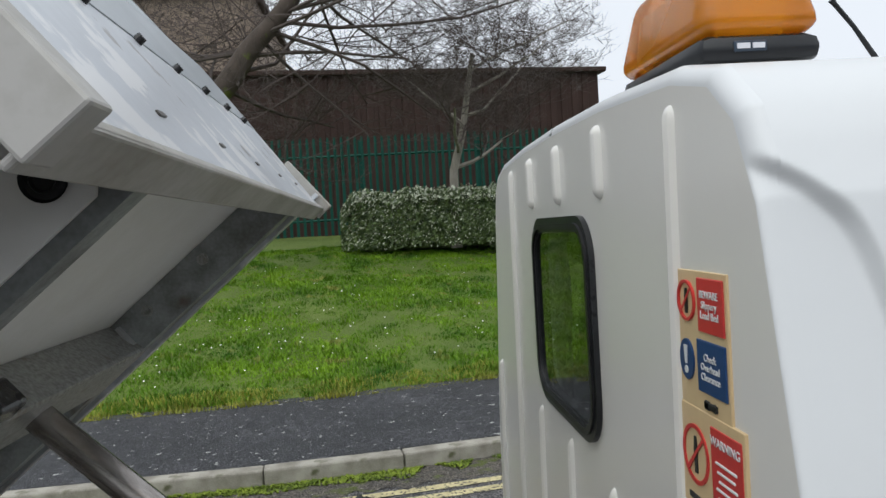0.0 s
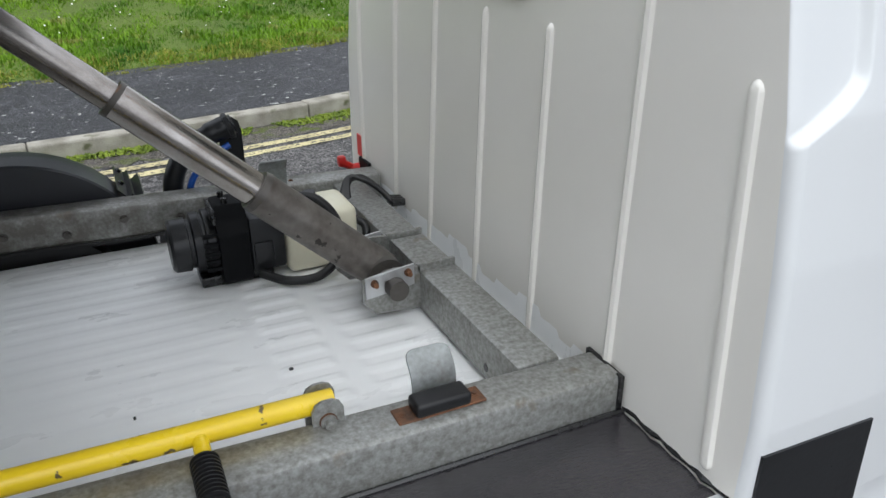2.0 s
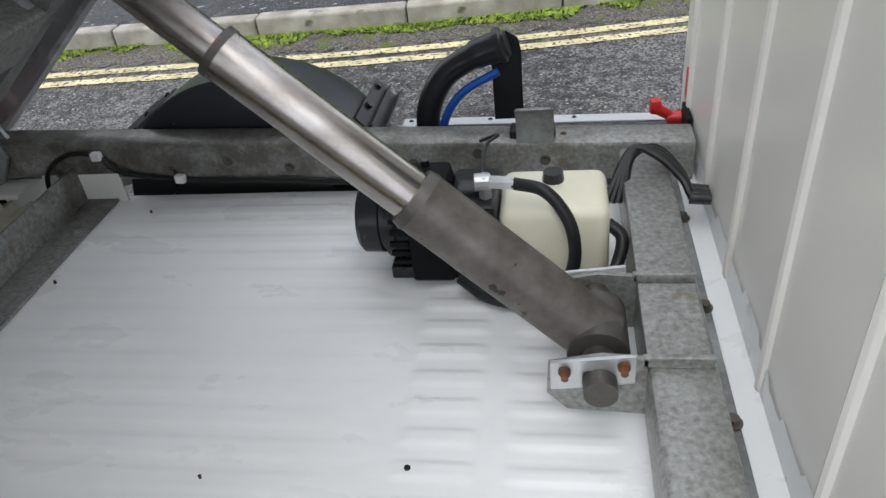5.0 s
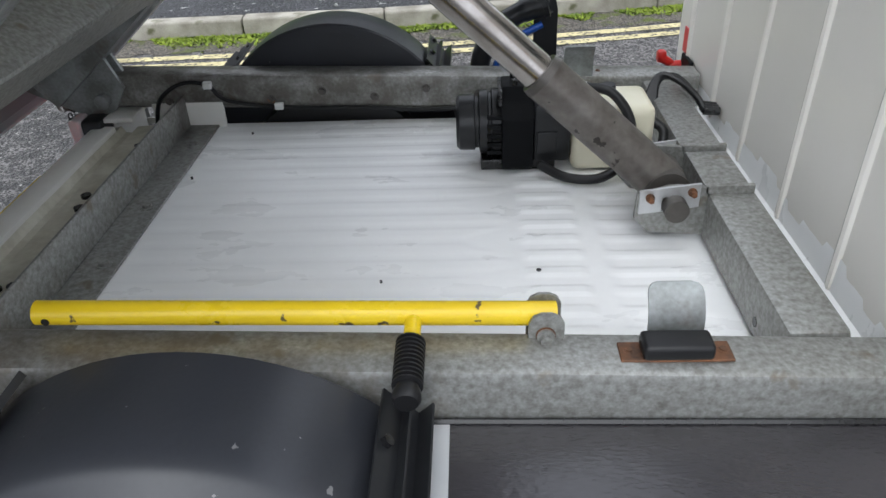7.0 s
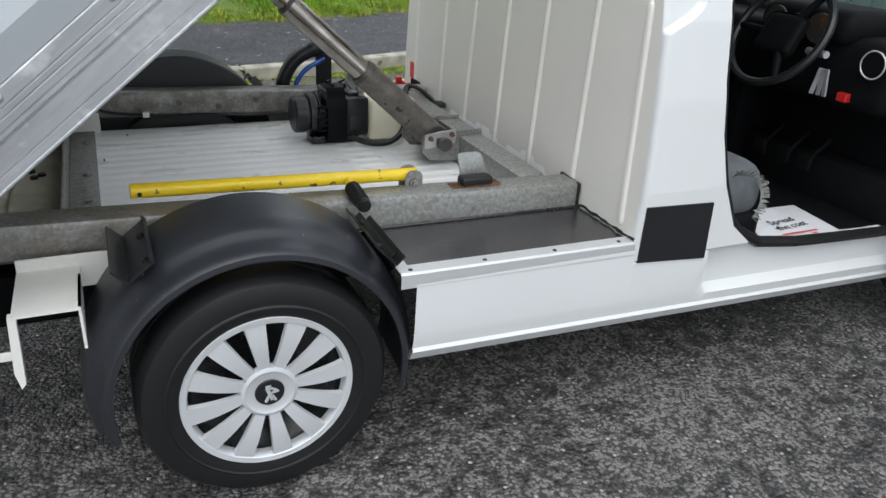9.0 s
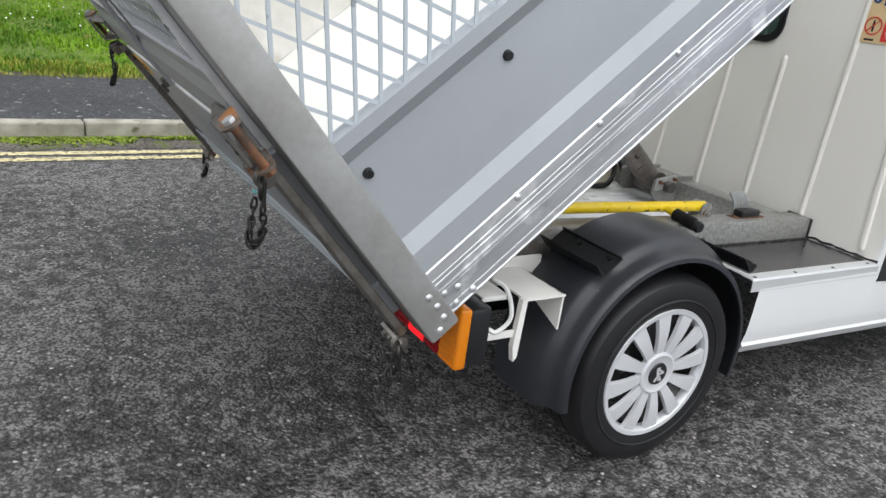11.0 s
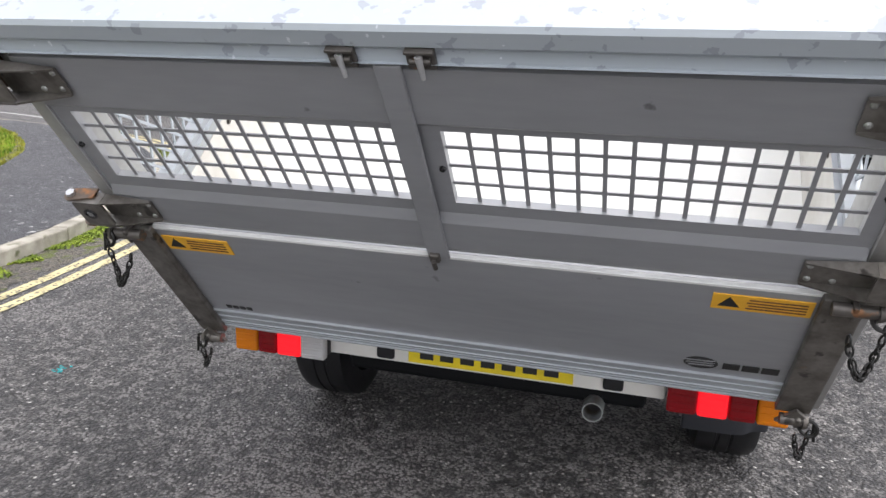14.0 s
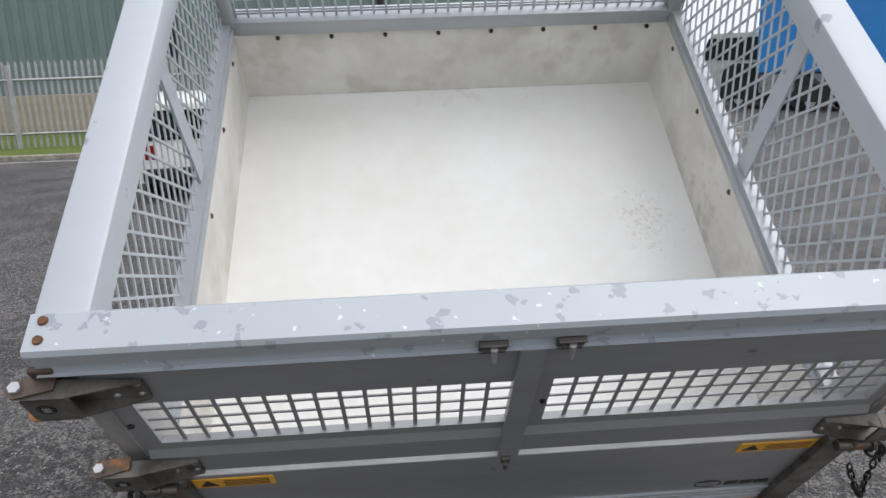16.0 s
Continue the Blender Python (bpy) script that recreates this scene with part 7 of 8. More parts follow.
# frame under the floor
for y0, y1, low, end in ((-0.626, -0.586, 0.008, 1.745), (0.567, 0.640, 0.026, 1.738)):
    bm = bmesh.new()
    frame_plate(bm, [(y0, low), (y1, low), (y1, 0.121), (y0, 0.121)], [(y0 + 0.004, low + 0.004), (y1 - 0.004, low + 0.004), (y1 - 0.004, 0.117), (y0 + 0.004, 0.117)], lambda a, b, c: Vector((c, a, b)), 0.10, end)
    bearer = bpart("body_bearer", bm, "galv_dark", "dull galvanised body bearer")
    face = y1 if y0 < 0 else y0
    for u in (0.9, 1.29, 1.477, 1.668):
        bm = bmesh.new()
        bolt(bm, (u, face, 0.088), (0, 1 if y0 < 0 else -1, 0), 0.010, 0.006)
        bpart("bearer_bolt", bm, "galv", parent=bearer)
for u in (0.62, 1.135):
    bm = bmesh.new()
    slab(bm, [(u - 0.06, 0.018), (u + 0.078, 0.018), (u + 0.086, 0.022), (u + 0.086, 0.030), (u + 0.064, 0.121), (u - 0.06, 0.121)], UV, -0.584, 0.565)
    bpart("cross_bearer", bm, "galv", "galvanised cross bearer")
    bm = bmesh.new()
    slab(bm, [(0.565, 0.027), (0.545, 0.027), (0.535, 0.060), (0.545, 0.105), (0.565, 0.105)], lambda a, b, c: Vector((c, a, b)), u + 0.074, u + 0.082)
    bpart("weld_gusset", bm, "zinc", "bright weld gusset")
bm = bmesh.new()
rod(bm, (1.138, 0.02, 0.06), (1.138, 0.22, 0.06), 0.018)
block(bm, (1.215, -0.185, 0.018), (1.262, -0.095, 0.075), 0.008)
bpart("ram_head_bracket", bm, "sealant", "black ram head bracket")
bm = bmesh.new()
slab(bm, [(0.9, 0.118), (1.702, 0.118), (1.699, 0.040), (1.697, 0.031), (1.691, 0.026), (0.9, 0.024)], UV, -0.634, -0.628)
bpart("guard_plate", bm, "underside_paint", "white painted guard plate")
bm = bmesh.new()
lathe(bm, [(0.0, 0.004), (0.010, 0.004), (0.012, 0.008), (0.014, 0.004), (0.019, 0.003), (0.022, 0.006), (0.019, 0.0)], Matrix.Translation((1.671, -0.634, 0.066)) @ pose(0, 0, 0, 90, 0, 0), 24)
bpart("rubber_bush", bm, "rubber", "round black rubber bush")
for y in (-0.53, 0.60):
    bm = bmesh.new()
    slab(bm, [(0.05, 0.13), (0.33, 0.13), (0.27, -0.06), (0.20, -0.085), (0.13, -0.06)], UV, y - 0.006, y + 0.006)
    slab(bm, [(0.05, 0.13), (0.33, 0.13), (0.27, -0.06), (0.20, -0.085), (0.13, -0.06)], UV, y + 0.04, y + 0.052)
    rod(bm, (0.20, y - 0.03, -0.045), (0.20, y + 0.08, -0.045), 0.02)
    bpart("body_pivot", bm, "galv_dark", "galvanised tipping pivot")

# ---- tailgate ----
gate = part("tailgate", (lambda b: (slab(b, [(0.80, 0.098), (-0.80, 0.098), (-0.80, 0.555), (0.80, 0.555)], lambda a, c, u: Vector((u, a, c)), -0.018, 0.004), b)[1])(bmesh.new()), "tail_grey", truck, "grey metal tailgate below two mesh doors", MB)
planks = [(0.100, 0.553)]
for v0, v1 in planks:
    bm = bmesh.new()
    block(bm, (-0.0235, -0.798, v0), (-0.017, 0.798, v1), 0.002)
    part("tailgate_skin", bm, "tail_grey", gate, m=MB)
bm = bmesh.new()
block(bm, (-0.0255, -0.81, 0.080), (0.0, 0.81, 0.172), 0.002)
for v, d in ((0.083, 0.031), (0.094, 0.028), (0.110, 0.030), (0.138, 0.0285), (0.171, 0.031)):
    block(bm, (-d, -0.808, v - 0.0028), (-0.002, 0.808, v + 0.0028), 0.001)
part("bottom_trim", bm, "alu_grey", gate, "ribbed bottom extrusion", MB)
bm = bmesh.new()
block(bm, (-0.0245, -0.795, 0.5535), (-0.012, 0.795, 0.562), 0.001, seg=1)
part("pale_edge", bm, "white_ink", gate, "bare bright top edge", MB)


def mesh_door(y0, y1):
    """One upper door: framed sheet with a punched square mesh."""
    T = lambda a, b, c: Vector((c, a, b))
    bm = bmesh.new()
    oy0, oy1, iy0, iy1 = y0, y1, (0.036 if y0 > 0 else -0.806), (0.792 if y0 > 0 else -0.046)
    frame_plate(bm, [(oy0, 0.577), (oy1, 0.577), (oy1, 1.118), (oy0, 1.118)], [(iy0, 0.748), (iy1, 0.748), (iy1, 0.954), (iy0, 0.954)], T, -0.014, 0.004)
    d = part("mesh_door", bm, "tail_grey", gate, "grey door with square mesh window", MB)
    bm = bmesh.new()
    slab(bm, [(-0.004, 0.580), (-0.020, 0.582), (-0.026, 0.60), (-0.026, 0.690), (-0.004, 0.735)], lambda a, b, c: Vector((a, c, b)), oy0 + 0.004, oy1 - 0.004)
    slab(bm, [(-0.004, 0.968), (-0.020, 0.974), (-0.024, 0.981), (-0.024, 1.108), (-0.004, 1.114)], lambda a, b, c: Vector((a, c, b)), oy0 + 0.004, oy1 - 0.004)
    part("door_panel", bm, "tail_grey", gate, "folded grey panel", MB)
    bm = bmesh.new()
    n = round((iy1 - iy0) / 0.0495)
    p = (iy1 - iy0) / n
    for i in range(1, n):
        y = iy0 + i * p
        block(bm, (-0.0075, y - 0.0045, 0.746), (-0.0045, y + 0.0045, 0.956))
    for i in range(1, 4):
        v = 0.748 + (0.954 - 0.748) * i / 4
        block(bm, (-0.0043, iy0 - 0.003, v - 0.0042), (-0.0015, iy1 + 0.003, v + 0.0042))
    part("square_mesh", bm, "tail_grey", gate, "punched square steel mesh", MB)
    e = oy1 if y0 > 0 else oy0
    k = 1 if y0 > 0 else -1
    bm = bmesh.new()
    block(bm, (-0.019, min(e, e + k * 0.003), 0.585), (-0.004, max(e, e + k * 0.003), 1.108), 0.0)
    part("door_edge", bm, "zinc", gate, "bare bright door edge", MB)
    for y in (e - k * 0.011, 0.029 * k - 0.006):
        bm = bmesh.new()
        rod(bm, (-0.020, y, 0.852), (-0.012, y, 0.852), 0.006, 0.008, 12)
        part("door_plug", bm, "sealant", gate, m=MB)
    return d


mesh_door(0.020, 0.836)
mesh_door(-0.836, 0.014)
bm = bmesh.new()
block(bm, (-0.034, -0.008, 0.562), (-0.022, 0.042, 1.122), 0.003)
part("centre_strip", bm, "tail_grey", gate, "grey cover strip between the doors", MB)
bm = bmesh.new()
block(bm, (-0.045, 0.012, 0.560), (-0.03, 0.036, 0.588), 0.004)
rod(bm, (-0.05, 0.024, 0.575), (-0.05, 0.024, 0.548), 0.006, n=10)
part("door_catch", bm, "dark_steel", gate, "dark steel catch", MB)
bm = bmesh.new()
slab(bm, [(-0.036, 1.128), (-0.028, 1.122), (-0.020, 1.148), (-0.030, 1.160), (-0.030, 1.190), (-0.023, 1.199), (0.050, 1.199), (0.056, 1.193), (0.056, 1.13), (0.0, 1.122)], lambda a, b, c: Vector((a, c, b)), -0.896, 0.896)
rb = part("rear_top_beam", bm, "beam_paint", truck, "peeling pale grey rear top beam", MB)
for s in (-1, 1):
    for u, y in ((0.036, 0.872), (-0.002, 0.872)):
        bm = bmesh.new()
        rod(bm, (u, s * y, 1.197), (u, s * y, 1.2035), 0.010, 0.008, 14)
        part("beam_screw", bm, "rust", rb, m=MB)
for y in (0.094, -0.048):
    bm = bmesh.new()
    block(bm, (-0.034, y - 0.026, 1.116), (-0.024, y + 0.026, 1.158), 0.003)
    block(bm, (-0.042, y - 0.026, 1.152), (-0.024, y + 0.026, 1.158), 0.002)
    rod(bm, (-0.036, y - 0.018, 1.136), (-0.036, y + 0.018, 1.136), 0.007, n=12)
    la = part("latch", bm, "dark_steel", rb, "rusty paddle latch", MB)
    bm = bmesh.new()
    rod(bm, (-0.042, y, 1.150), (-0.046, y - 0.003, 1.106), 0.007, 0.004, 10)
    part("latch_pin", bm, "zinc", rb, m=MB)

for s in (-1, 1):
    for v, top in ((1.058, True), (0.648, False)):
        T = lambda a, b, c, s=s: Vector((c, s * a, b))
        bm = bmesh.new()
        slab(bm, [(0.730, v - 0.036), (0.730, v + 0.028), (0.88, v + 0.042), (0.88, v - 0.036)], T, -0.032, -0.027)
        slab(bm, rounded(0.084, 0.080, 0.006, 3, 0.889, v + 0.004), T, -0.066, -0.060)
        for lo, hi in (((v + 0.026, v + 0.031), (v + 0.041, v + 0.046)), ((v - 0.041, v - 0.036), (v - 0.044, v - 0.039))):
            ends = [bm.verts.new(T(q, z, u)) for q, z, u in ((0.730, lo[0], -0.029), (0.730, lo[0], -0.036), (0.86, hi[0], -0.066), (0.86, hi[0], -0.029), (0.730, lo[1], -0.029), (0.730, lo[1], -0.036), (0.86, hi[1], -0.066), (0.86, hi[1], -0.029))]
            for f in ((0, 1, 2, 3), (7, 6, 5, 4), (0, 4, 5, 1), (1, 5, 6, 2), (2, 6, 7, 3), (3, 7, 4, 0)):
                bm.faces.new([ends[q] for q in f])
            slab(bm, [(0.85, -0.066), (0.925, -0.066), (0.930, -0.060), (0.930, -0.029), (0.85, -0.029)], lambda a, b, c, s=s: Vector((b, s * a, c)), *hi)
        h = part("hinge", bm, "hinge_steel", gate, "heavy oily steel strap hinge", MB)
        bm = bmesh.new()
        frame_plate(bm, [(0.898 + 0.018 * math.cos(q), v + 0.004 + 0.018 * math.sin(q)) for q in [2 * math.pi * k / 18 for k in range(18)]], [(0.898 + 0.012 * math.cos(q), v + 0.004 + 0.012 * math.sin(q)) for q in [2 * math.pi * k / 18 for k in range(18)]], T, -0.0675, -0.0655)
        rod(bm, (-0.0662, s * 0.898, v + 0.004), (-0.0668, s * 0.898, v + 0.004), 0.0125, n=16)
        part("hinge_hole", bm, "sealant", h, "dark hole showing a bolt thread", MB)
        bm = bmesh.new()
        for q in (-0.005, 0.0, 0.005):
            block(bm, (-0.0685, 0.8965 + q - 0.0012, v - 0.003), (-0.0665, 0.8965 + q + 0.0012, v + 0.011), 0.0, Matrix.Diagonal((1, s, 1, 1)))
        part("bolt_thread", bm, "zinc", h, m=MB)
        bm = bmesh.new()
        rod(bm, (-0.046, s * 0.936, v - 0.052), (-0.046, s * 0.936, v + 0.052), 0.0085, n=14)
        rod(bm, (-0.046, s * 0.936, v - 0.062), (-0.046, s * 0.936, v - 0.050), 0.012, n=6)
        part("hinge_pin", bm, "rust", gate, m=MB)
        bm = bmesh.new()
        rod(bm, (-0.046, s * 0.936, v + 0.053), (-0.046, s * 0.936, v + 0.061), 0.0115, n=6)
        part("hinge_bolt", bm, "zinc", gate, m=MB)
        # rounded leaves round the pin
        for z in (v + 0.0465, v - 0.050):
            bm = bmesh.new()
            tip = [(0.936 + 0.019 * math.cos(q), -0.046 + 0.019 * math.sin(q)) for q in [radians(-90 + 18 * k) for k in range(11)]]
            slab(bm, tip + [(0.872, -0.020), (0.872, -0.050)], lambda a, b, c, s=s: Vector((b, s * a, c)), z, z + 0.0055)
            part("hinge_leaf", bm, "rust_edge", gate, "steel hinge leaf rusting round the pin", MB)
        if top:
            bm = bmesh.new()
            block(bm, (-0.030, 0.868, v + 0.052), (0.02, 0.912, v + 0.080), 0.004, Matrix.Diagonal((1, s, 1, 1)))
            block(bm, (-0.018, 0.880, v - 0.04), (0.02, 0.910, v + 0.052), 0.003, Matrix.Diagonal((1, s, 1, 1)))
            part("hinge_bracket", bm, "brown_steel", gate, "red-brown stained hinge bracket", MB)
        for a, q in ((0.741, 0.018), (0.743, -0.023), (0.789, -0.024), (0.787, 0.020)):
            bm = bmesh.new()
            lathe(bm, [(0.0, 0.005), (0.0035, 0.0045), (0.006, 0.0025), (0.007, 0.0)], Matrix.Translation((-0.0320, s * a, v + q)) @ pose(0, 0, 0, 0, -90, 0), 12)
            part("hinge_rivet", bm, "galv", gate, m=MB, smooth=True)
    # dropside catch post, tubes
    bm = bmesh.new()
    block(bm, (-0.044, 0.786, 0.062), (-0.024, 0.868, 0.572), 0.004, Matrix.Diagonal((1, s, 1, 1)))
    slab(bm, [(0.79, 0.03), (0.86, 0.01), (0.872, 0.05), (0.83, 0.10)], lambda a, b, c, s=s: Vector((c, s * a, b)), -0.058, -0.05)
    part("gate_stile", bm, "hinge_steel", gate, "dark steel stile of the tailgate", MB)
    for v in (0.565, 0.045):
        bm = bmesh.new()
        end = 0.895 if v > 0.3 else 0.865
        rod(bm, (-0.055, s * 0.80, v), (-0.055, s * (end - 0.01), v), 0.015, n=16)
        rod(bm, (-0.055, s * (end - 0.012), v), (-0.055, s * end, v), 0.022, 0.018, 14)
        block(bm, (-0.068, 0.835, v - 0.022), (-0.03, 0.846, v + 0.022), 0.003, Matrix.Diagonal((1, s, 1, 1)))
        part("gate_pivot", bm, "hinge_steel" if v < 0.3 else "dark_steel", gate, "steel pivot tube", MB, True)
        start = MB @ Vector((-0.070, s * (0.895 if v > 0.3 else 0.868), v - 0.004))
        n, wide, deep = (17, 0.062, 0.105) if v > 0.3 else (11, 0.03, 0.062)
        bm = bmesh.new()
        tube(bm, [start + Vector((0.008 * math.cos(a), 0.020 * math.cos(a), 0.021 * math.sin(a))) for a in [2 * math.pi * k / 16 for k in range(17)]], 0.0048, 6, caps=False)
        rod(bm, start + Vector((0, s * 0.012, 0.012)), start + Vector((0, s * 0.016, -0.035)), 0.005, 0.004, 10)
        part("locking_pin", bm, "chain_steel", gate, "spring locking pin with a ring", smooth=True)
        bm = bmesh.new()
        for i in range(n):
            f = i / (n - 1)
            c = start + Vector((0.008 * math.sin(f * 7), -s * wide * (f - 0.1), -0.016 - deep * math.sin(math.pi * min(1.0, f * 0.92)) ** 0.8))
            f2 = min(1.0, f + 0.02)
            c2 = start + Vector((0.008 * math.sin(f2 * 7), -s * wide * (f2 - 0.1), -0.016 - deep * math.sin(math.pi * min(1.0, f2 * 0.92)) ** 0.8))
            d = (c2 - c) if (c2 - c).length > 1e-6 else Vector((0, 0, 1))
            lm = Matrix.Translation(c) @ d.to_track_quat("Z", "Y").to_matrix().to_4x4() @ pose(0, 0, 0, 0, 0, 90 * (i % 2) + 20)
            tube(bm, [lm @ Vector((0.0065 * math.cos(a), 0, 0.0125 * math.sin(a))) for a in [2 * math.pi * k / 12 for k in range(13)]], 0.0027, 5, caps=False)
        part("chain", bm, "chain_steel", gate, "short hanging steel chain", smooth=True)

# amber labels and maker shapes
for y0, y1 in ((0.588, 0.782), (-0.782, -0.582)):
    bm = bmesh.new()
    block(bm, (-0.0262, y0, 0.474), (-0.0225, y1, 0.531), 0.001, seg=1)
    part("amber_label", bm, "sticker_amber", gate, "amber warning label with fine print", MB)
    bm = bmesh.new()
    c = y1 - 0.035
    slab(bm, [(c + 0.022, 0.488), (c - 0.022, 0.488), (c, 0.524)], lambda a, b, d: Vector((d, a, b)), -0.0275, -0.026)
    part("label_triangle", bm, "black_ink", gate, m=MB)
    for i in range(4):
        bm = bmesh.new()
        block(bm, (-0.0272, y0 + 0.012, 0.485 + 0.0105 * i), (-0.026, c - 0.035 - 0.004 * (i % 2), 0.489 + 0.0105 * i), 0.0)
        part("print_bar", bm, "rust", gate, m=MB)
bm = bmesh.new()
slab(bm, [(-0.59 + 0.040 * math.cos(a), 0.224 + 0.026 * math.sin(a)) for a in [2 * math.pi * i / 28 for i in range(28)]], lambda a, b, d: Vector((d, a, b)), -0.0262, -0.0228)
part("maker_badge", bm, "black_ink", gate, "round black maker badge with pale stripes", MB)
for i in range(3):
    bm = bmesh.new()
    slab(bm, [(-0.560 + 0.006 * i, 0.212 + 0.011 * i), (-0.615, 0.214 + 0.011 * i), (-0.622, 0.219 + 0.011 * i), (-0.565 + 0.006 * i, 0.217 + 0.011 * i)], lambda a, b, d: Vector((d, a, b)), -0.0272, -0.0258)
    part("badge_stripe", bm, "tail_grey", gate, m=MB)
for i in range(3):
    bm = bmesh.new()
    block(bm, (-0.0262, -0.680 - 0.044 * i, 0.206), (-0.0228, -0.641 - 0.044 * i, 0.234), 0.002)
    part("maker_mark", bm, "black_ink", gate, m=MB)
for i in range(4):
    bm = bmesh.new()
    block(bm, (-0.0262, 0.715 - 0.022 * i, 0.190), (-0.0228, 0.732 - 0.022 * i, 0.204), 0.001)
    part("maker_mark", bm, "black_ink", gate, m=MB)

# ---- loose things in the cab ----
bm = bmesh.new()
slab(bm, [(1.62, -0.80), (1.80, -0.86), (1.99, -0.80), (2.02, -0.56), (1.76, -0.56)], lambda a, b, c: Vector((a, b, c + 0.01 * math.sin(a * 9) * 0.5)), 0.437, 0.4395)
leaflet = tagged(part("leaflet", bm, "paper"), "white printed paper leaflet on the cab floor", "leaflet")
leaflet.location.z = 0.003
bm = bmesh.new()
slab(bm, [(1.62, -0.80), (1.80, -0.86), (1.80, -0.835), (1.635, -0.78)], XY, 0.4415, 0.4425)
part("red_stripe", bm, "red_ink", leaflet)
words("lettering", "Spread\nthe cost", 0.045, "black_ink", Matrix.Translation((1.83, -0.70, 0.4435)) @ pose(0, 0, 0, 0, 0, 5), leaflet)
bm = bmesh.new()
for i in range(3):
    block(bm, (1.74 + 0.01 * i, -0.775 - 0.02 * i, 0.4425), (1.90 - 0.02 * i, -0.768 - 0.02 * i, 0.4435))
part("print_bars", bm, "red_ink", leaflet)
keys = thing("key_bunch", "bunch of silver keys hanging from the ignition", "keys", (1.96, -0.58, 0.93))
for i in range(3):
    bm = bmesh.new()
    block(bm, (-0.004, -0.008, -0.09), (0.004, 0.008, 0.0), 0.002, pose(0, -0.012 + 0.012 * i, 0.02, 8 * (i - 1), 0, 15 * i))
    part("key", bm, "zinc", keys)


# ---- parked vehicles and a yard beyond the road ----
M["blue_paint"] = mat("blue_vehicle_paint", (0.01, 0.20, 0.55), 0.35, dark=(0.008, 0.15, 0.42), scale=2)
M["dark_car"] = mat("dark_car_paint", (0.02, 0.022, 0.026), 0.25, scale=3, coat=0.4)
M["window_dark"] = mat("dark_window", (0.012, 0.014, 0.016), 0.08, scale=3)
M["tan_brick"] = mat("tan_brick_wall", (0.42, 0.35, 0.26), 0.9, dark=(0.28, 0.23, 0.17), scale=3, fine=30)
M["bank_earth"] = mat("brown_bank", (0.22, 0.14, 0.07), 0.95, dark=(0.10, 0.075, 0.035), scale=1.2, fine=12, bump=0.6)


def parked(name, at, turn, size, material, label, category, nose=0.25, glass_from=0.52):
    """A parked vehicle: shaped body, windows, wheels and rear lamps; its nose along local x."""
    L, W, H = size
    th = thing(name, label, category, at)
    th.rotation_euler.z = radians(turn)
    bm = bmesh.new()
    side = [(-L / 2, 0.30), (-L / 2 - 0.02, H * 0.55), (-L / 2 + 0.10, H * 0.93), (-L / 2 + 0.3, H), (L / 2 - L * nose - 0.35, H), (L / 2 - L * nose + 0.25, H * 0.58), (L / 2 - 0.1, H * 0.50), (L / 2, H * 0.34), (L / 2, 0.28)]
    rows = []
    for f, g in ((-1, 0.93), (-0.93, 1.0), (0.93, 1.0), (1, 0.93)):
        rows.append([bm.verts.new((x * (1 if abs(f) < 1 else 0.99), f * W / 2 * (1 - 0.10 * max(0, z / H - 0.5) * 2), 0.28 + (z - 0.28) * (1 if abs(f) < 1 else 0.985))) for x, z in side])
    for a, b in zip(rows, rows[1:]):
        for i in range(len(side)):
            j = (i + 1) % len(side)
            bm.faces.new((a[i], a[j], b[j], b[i]))
    bm.faces.new(rows[0])
    bm.faces.new(rows[-1][::-1])
    part("body", bm, material, th, smooth=True)
    for s in (-1, 1):
        bm = bmesh.new()
        slab(bm, [(L / 2 - L * nose - 0.30, H * 0.92), (L / 2 - L * nose + 0.10, H * 0.60), (-L / 2 + 0.5, H * 0.60), (-L / 2 + 0.55, H * 0.92)], XZ, s * W * 0.440, s * W * 0.494)
        part("side_window", bm, "window_dark", th)
        bm = bmesh.new()
        block(bm, (-L / 2 - 0.03, s * W * 0.38 - 0.08, H * 0.42), (-L / 2 + 0.03, s * W * 0.38 + 0.08, H * 0.56), 0.02)
        part("rear_lamp", bm, "red_lamp", th)
        for x in (-L * 0.31, L * 0.31):
            bm = bmesh.new()
            wm = Matrix.Translation((x, s * W * 0.47, 0.31)) @ pose(0, 0, 0, -90 * s, 0, 0)
            lathe(bm, [(0.0, 0.02), (0.19, 0.02), (0.21, 0.035), (0.29, 0.03), (0.31, 0.0), (0.31, -0.16), (0.0, -0.16)], wm, 28)
            w = part("wheel", bm, "rubber", th, smooth=True)
            bm = bmesh.new()
            lathe(bm, [(0.0, 0.03), (0.17, 0.025), (0.19, 0.02)], wm, 20)
            part("rim", bm, "trim_silver", w, smooth=True)
    bm = bmesh.new()
    slab(bm, [(-W * 0.40, H * 0.60), (W * 0.40, H * 0.60), (W * 0.36, H * 0.88), (-W * 0.36, H * 0.88)], YZ, -L / 2 - 0.03, -L / 2 + 0.10)
    part("rear_window", bm, "window_dark", th)
    bm = bmesh.new()
    block(bm, (-L / 2 - 0.05, -W * 0.46, 0.30), (-L / 2 + 0.1, W * 0.46, 0.50), 0.04)
    part("bumper", bm, "black_plastic", th)
    return th


parked("white_car", (10.2, 3.55, 0.0), 12, (4.1, 1.7, 1.5), "white_paint", "small white car parked beside the kerb", "car")
parked("dark_car", (20.5, -12.4, 0.0), 205, (4.2, 1.75, 1.45), "dark_car", "dark car parked on the far side", "car")
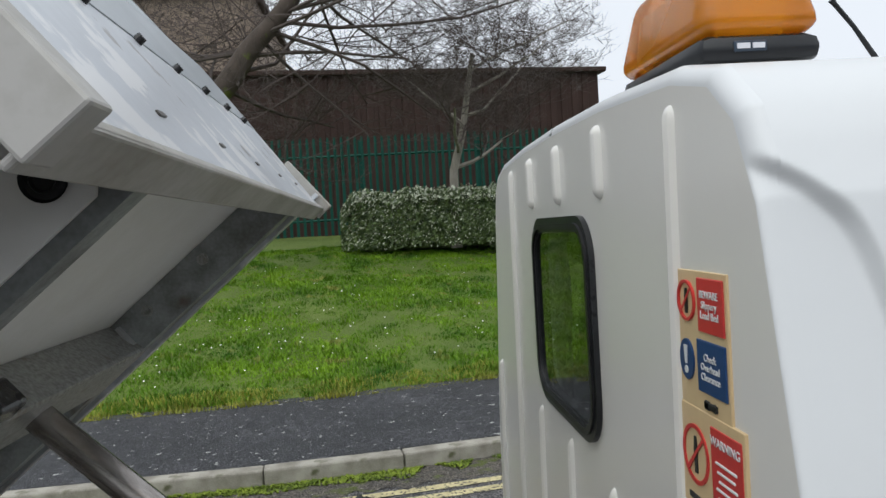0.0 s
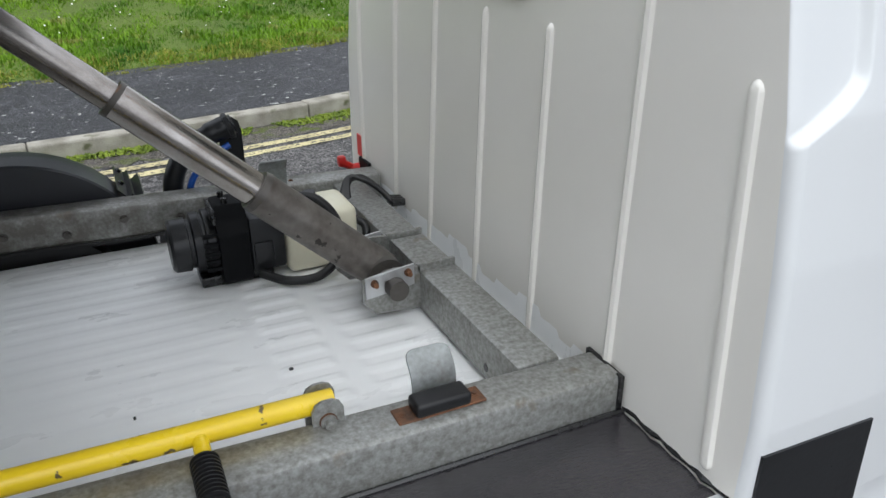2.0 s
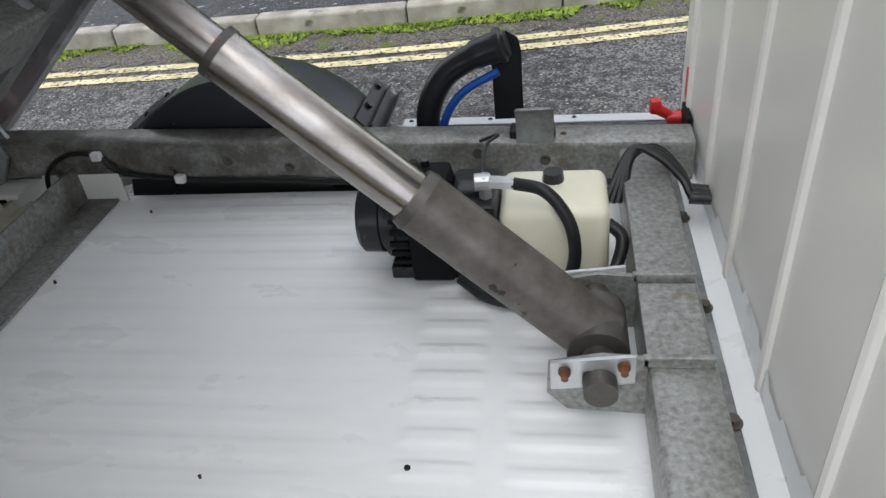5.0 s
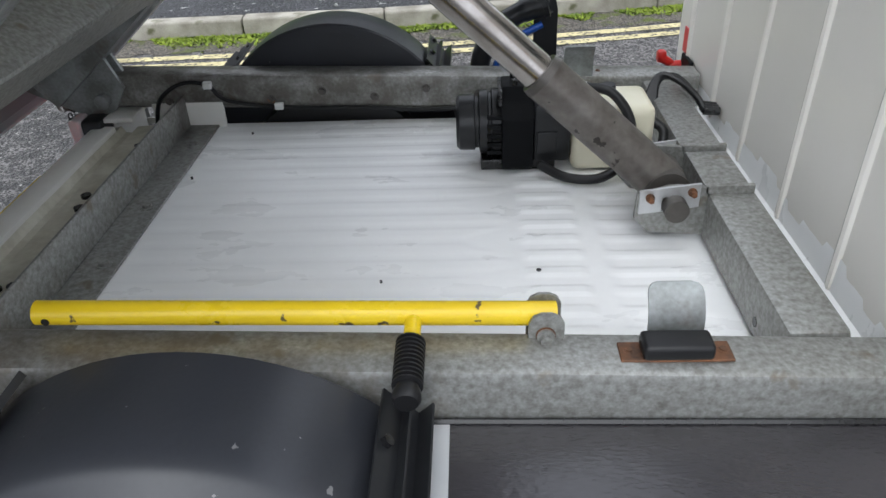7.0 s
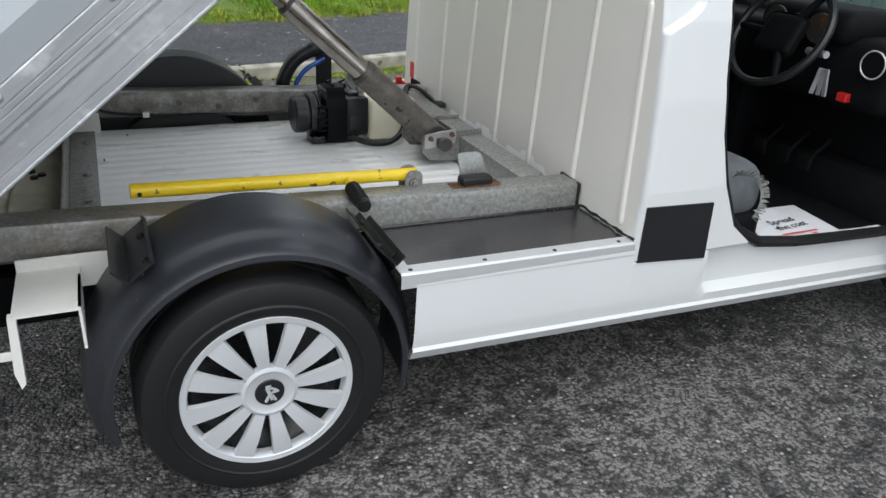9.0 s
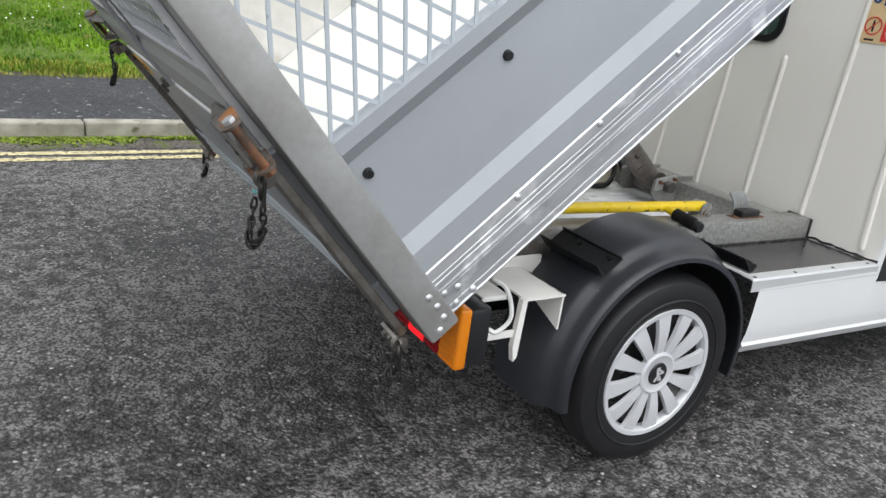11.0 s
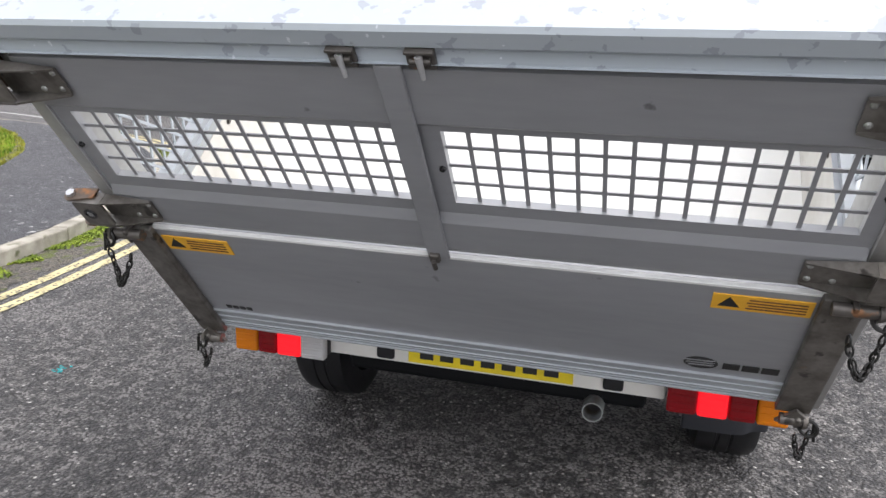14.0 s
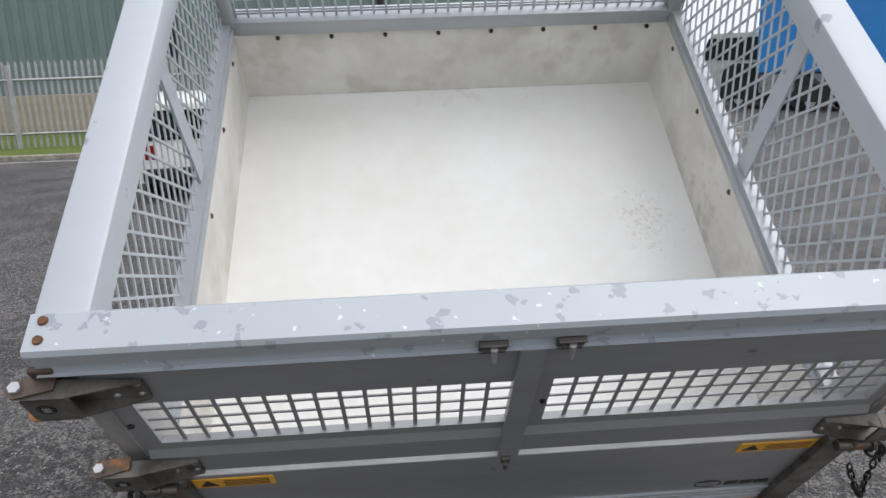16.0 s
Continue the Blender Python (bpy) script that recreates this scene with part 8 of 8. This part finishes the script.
parked("white_van", (25.0, -13.4, 0.0), 20, (5.2, 2.0, 2.5), "white_paint", "white panel van parked in the yard", "van", nose=0.16)
lorry = thing("blue_lorry", "blue box lorry parked in the yard", "lorry", (19.5, -14.6, 0))
lorry.rotation_euler.z = radians(-30)
bm = bmesh.new()
block(bm, (-1.5, -3.0, 1.15), (1.5, 3.4, 4.0), 0.04)
part("box", bm, "blue_paint", lorry)
bm = bmesh.new()
block(bm, (-1.35, -2.9, 0.55), (1.35, 3.3, 1.13), 0.03)
part("chassis", bm, "galv_dark", lorry)
for s in (-1, 1):
    for y in (-2.0, 2.0):
        bm = bmesh.new()
        lathe(bm, [(0.0, 0.0), (0.30, 0.0), (0.46, 0.02), (0.48, -0.06), (0.48, -0.25)], Matrix.Translation((s * 1.3, y, 0.48)) @ pose(0, 0, 0, 0, 90 * s, 0), 28)
        part("wheel", bm, "rubber", lorry, smooth=True)

# low tan wall and downpipes of the warehouse
bm = bmesh.new()
block(bm, (20.6, -5.8, 0.0), (20.9, 18.8, 1.25), 0.02)
tagged(part("tan_brick_base", bm, "tan_brick"), "low tan brick wall before the warehouse", "wall")
for y in (0.5, 6.8, 12.5):
    bm = bmesh.new()
    rod(bm, (20.82, y, 0.1), (20.82, y, 7.4), 0.11, n=12)
    tagged(part("downpipe", bm, "black_plastic"), "black rainwater downpipe on the warehouse", "downpipe")

# storage bins and a brown bank in the far yard
def storage_bin(at, turn, label):
    th = thing("storage_bin", label, "storage bin", at, "bins in the yard")
    th.rotation_euler.z = radians(turn)
    bm = bmesh.new()
    prof = [(-1.5, 0.1), (-1.5, 1.35)] + [(-1.5 * math.cos(radians(a)), 1.35 + 0.75 * math.sin(radians(a))) for a in range(15, 180, 15)] + [(1.5, 1.35), (1.5, 0.1)]
    slab(bm, prof, XZ, -1.4, 1.4)
    part("shell", bm, "grey_steel", th)
    for x in (-1.0, 0.0, 1.0):
        bm = bmesh.new()
        block(bm, (x - 0.04, -1.44, 0.1), (x + 0.04, -1.39, 1.9), 0.01)
        part("rib", bm, "grey_steel", th)
    bm = bmesh.new()
    block(bm, (-1.4, -1.3, 0.0), (1.4, 1.3, 0.12), 0.01)
    part("base", bm, "black_plastic", th)


storage_bin((25.0, 30.0, 0), -38, "pale grey round-topped steel storage bin")
storage_bin((28.4, 28.0, 0), -38, "pale grey slatted steel storage bin")
bm = bmesh.new()
n = 60
rows = []
for i in range(n + 1):
    f = i / n
    c = Vector((14 + 30 * f, 44 - 24 * f, 0))
    rows.append([bm.verts.new(c + Vector((0.62, 0.78, 0)) * d + Vector((0, 0, h + (0.5 * noise.noise((f * 25, d, 0)) if h > 0 else 0)))) for d, h in ((0, -0.1), (1, 1.6), (3, 3.2), (6, 4.2), (12, 4.6))])
for a, b in zip(rows, rows[1:]):
    for j in range(4):
        bm.faces.new((a[j], b[j], b[j + 1], a[j + 1]))
tagged(part("earth_bank", bm, "bank_earth", smooth=True), "brown bracken-covered bank behind the yard", kind="structure")
bm = bmesh.new()
last = None
for p in curve_pts([(8.3, 8.65, 0), (9.82, 11.4, 0), (10.75, 13.7, 0), (11.4, 17, 0)], 8):
    now = [bm.verts.new((p.x + d, p.y - d * 0.4, 0.005)) for d in (0, 0.11)]
    if last:
        bm.faces.new((last[0], last[1], now[1], now[0]))
    last = now
tagged(part("white_road_line", bm, "white_line"), "white painted line curving across the junction", kind="structure")
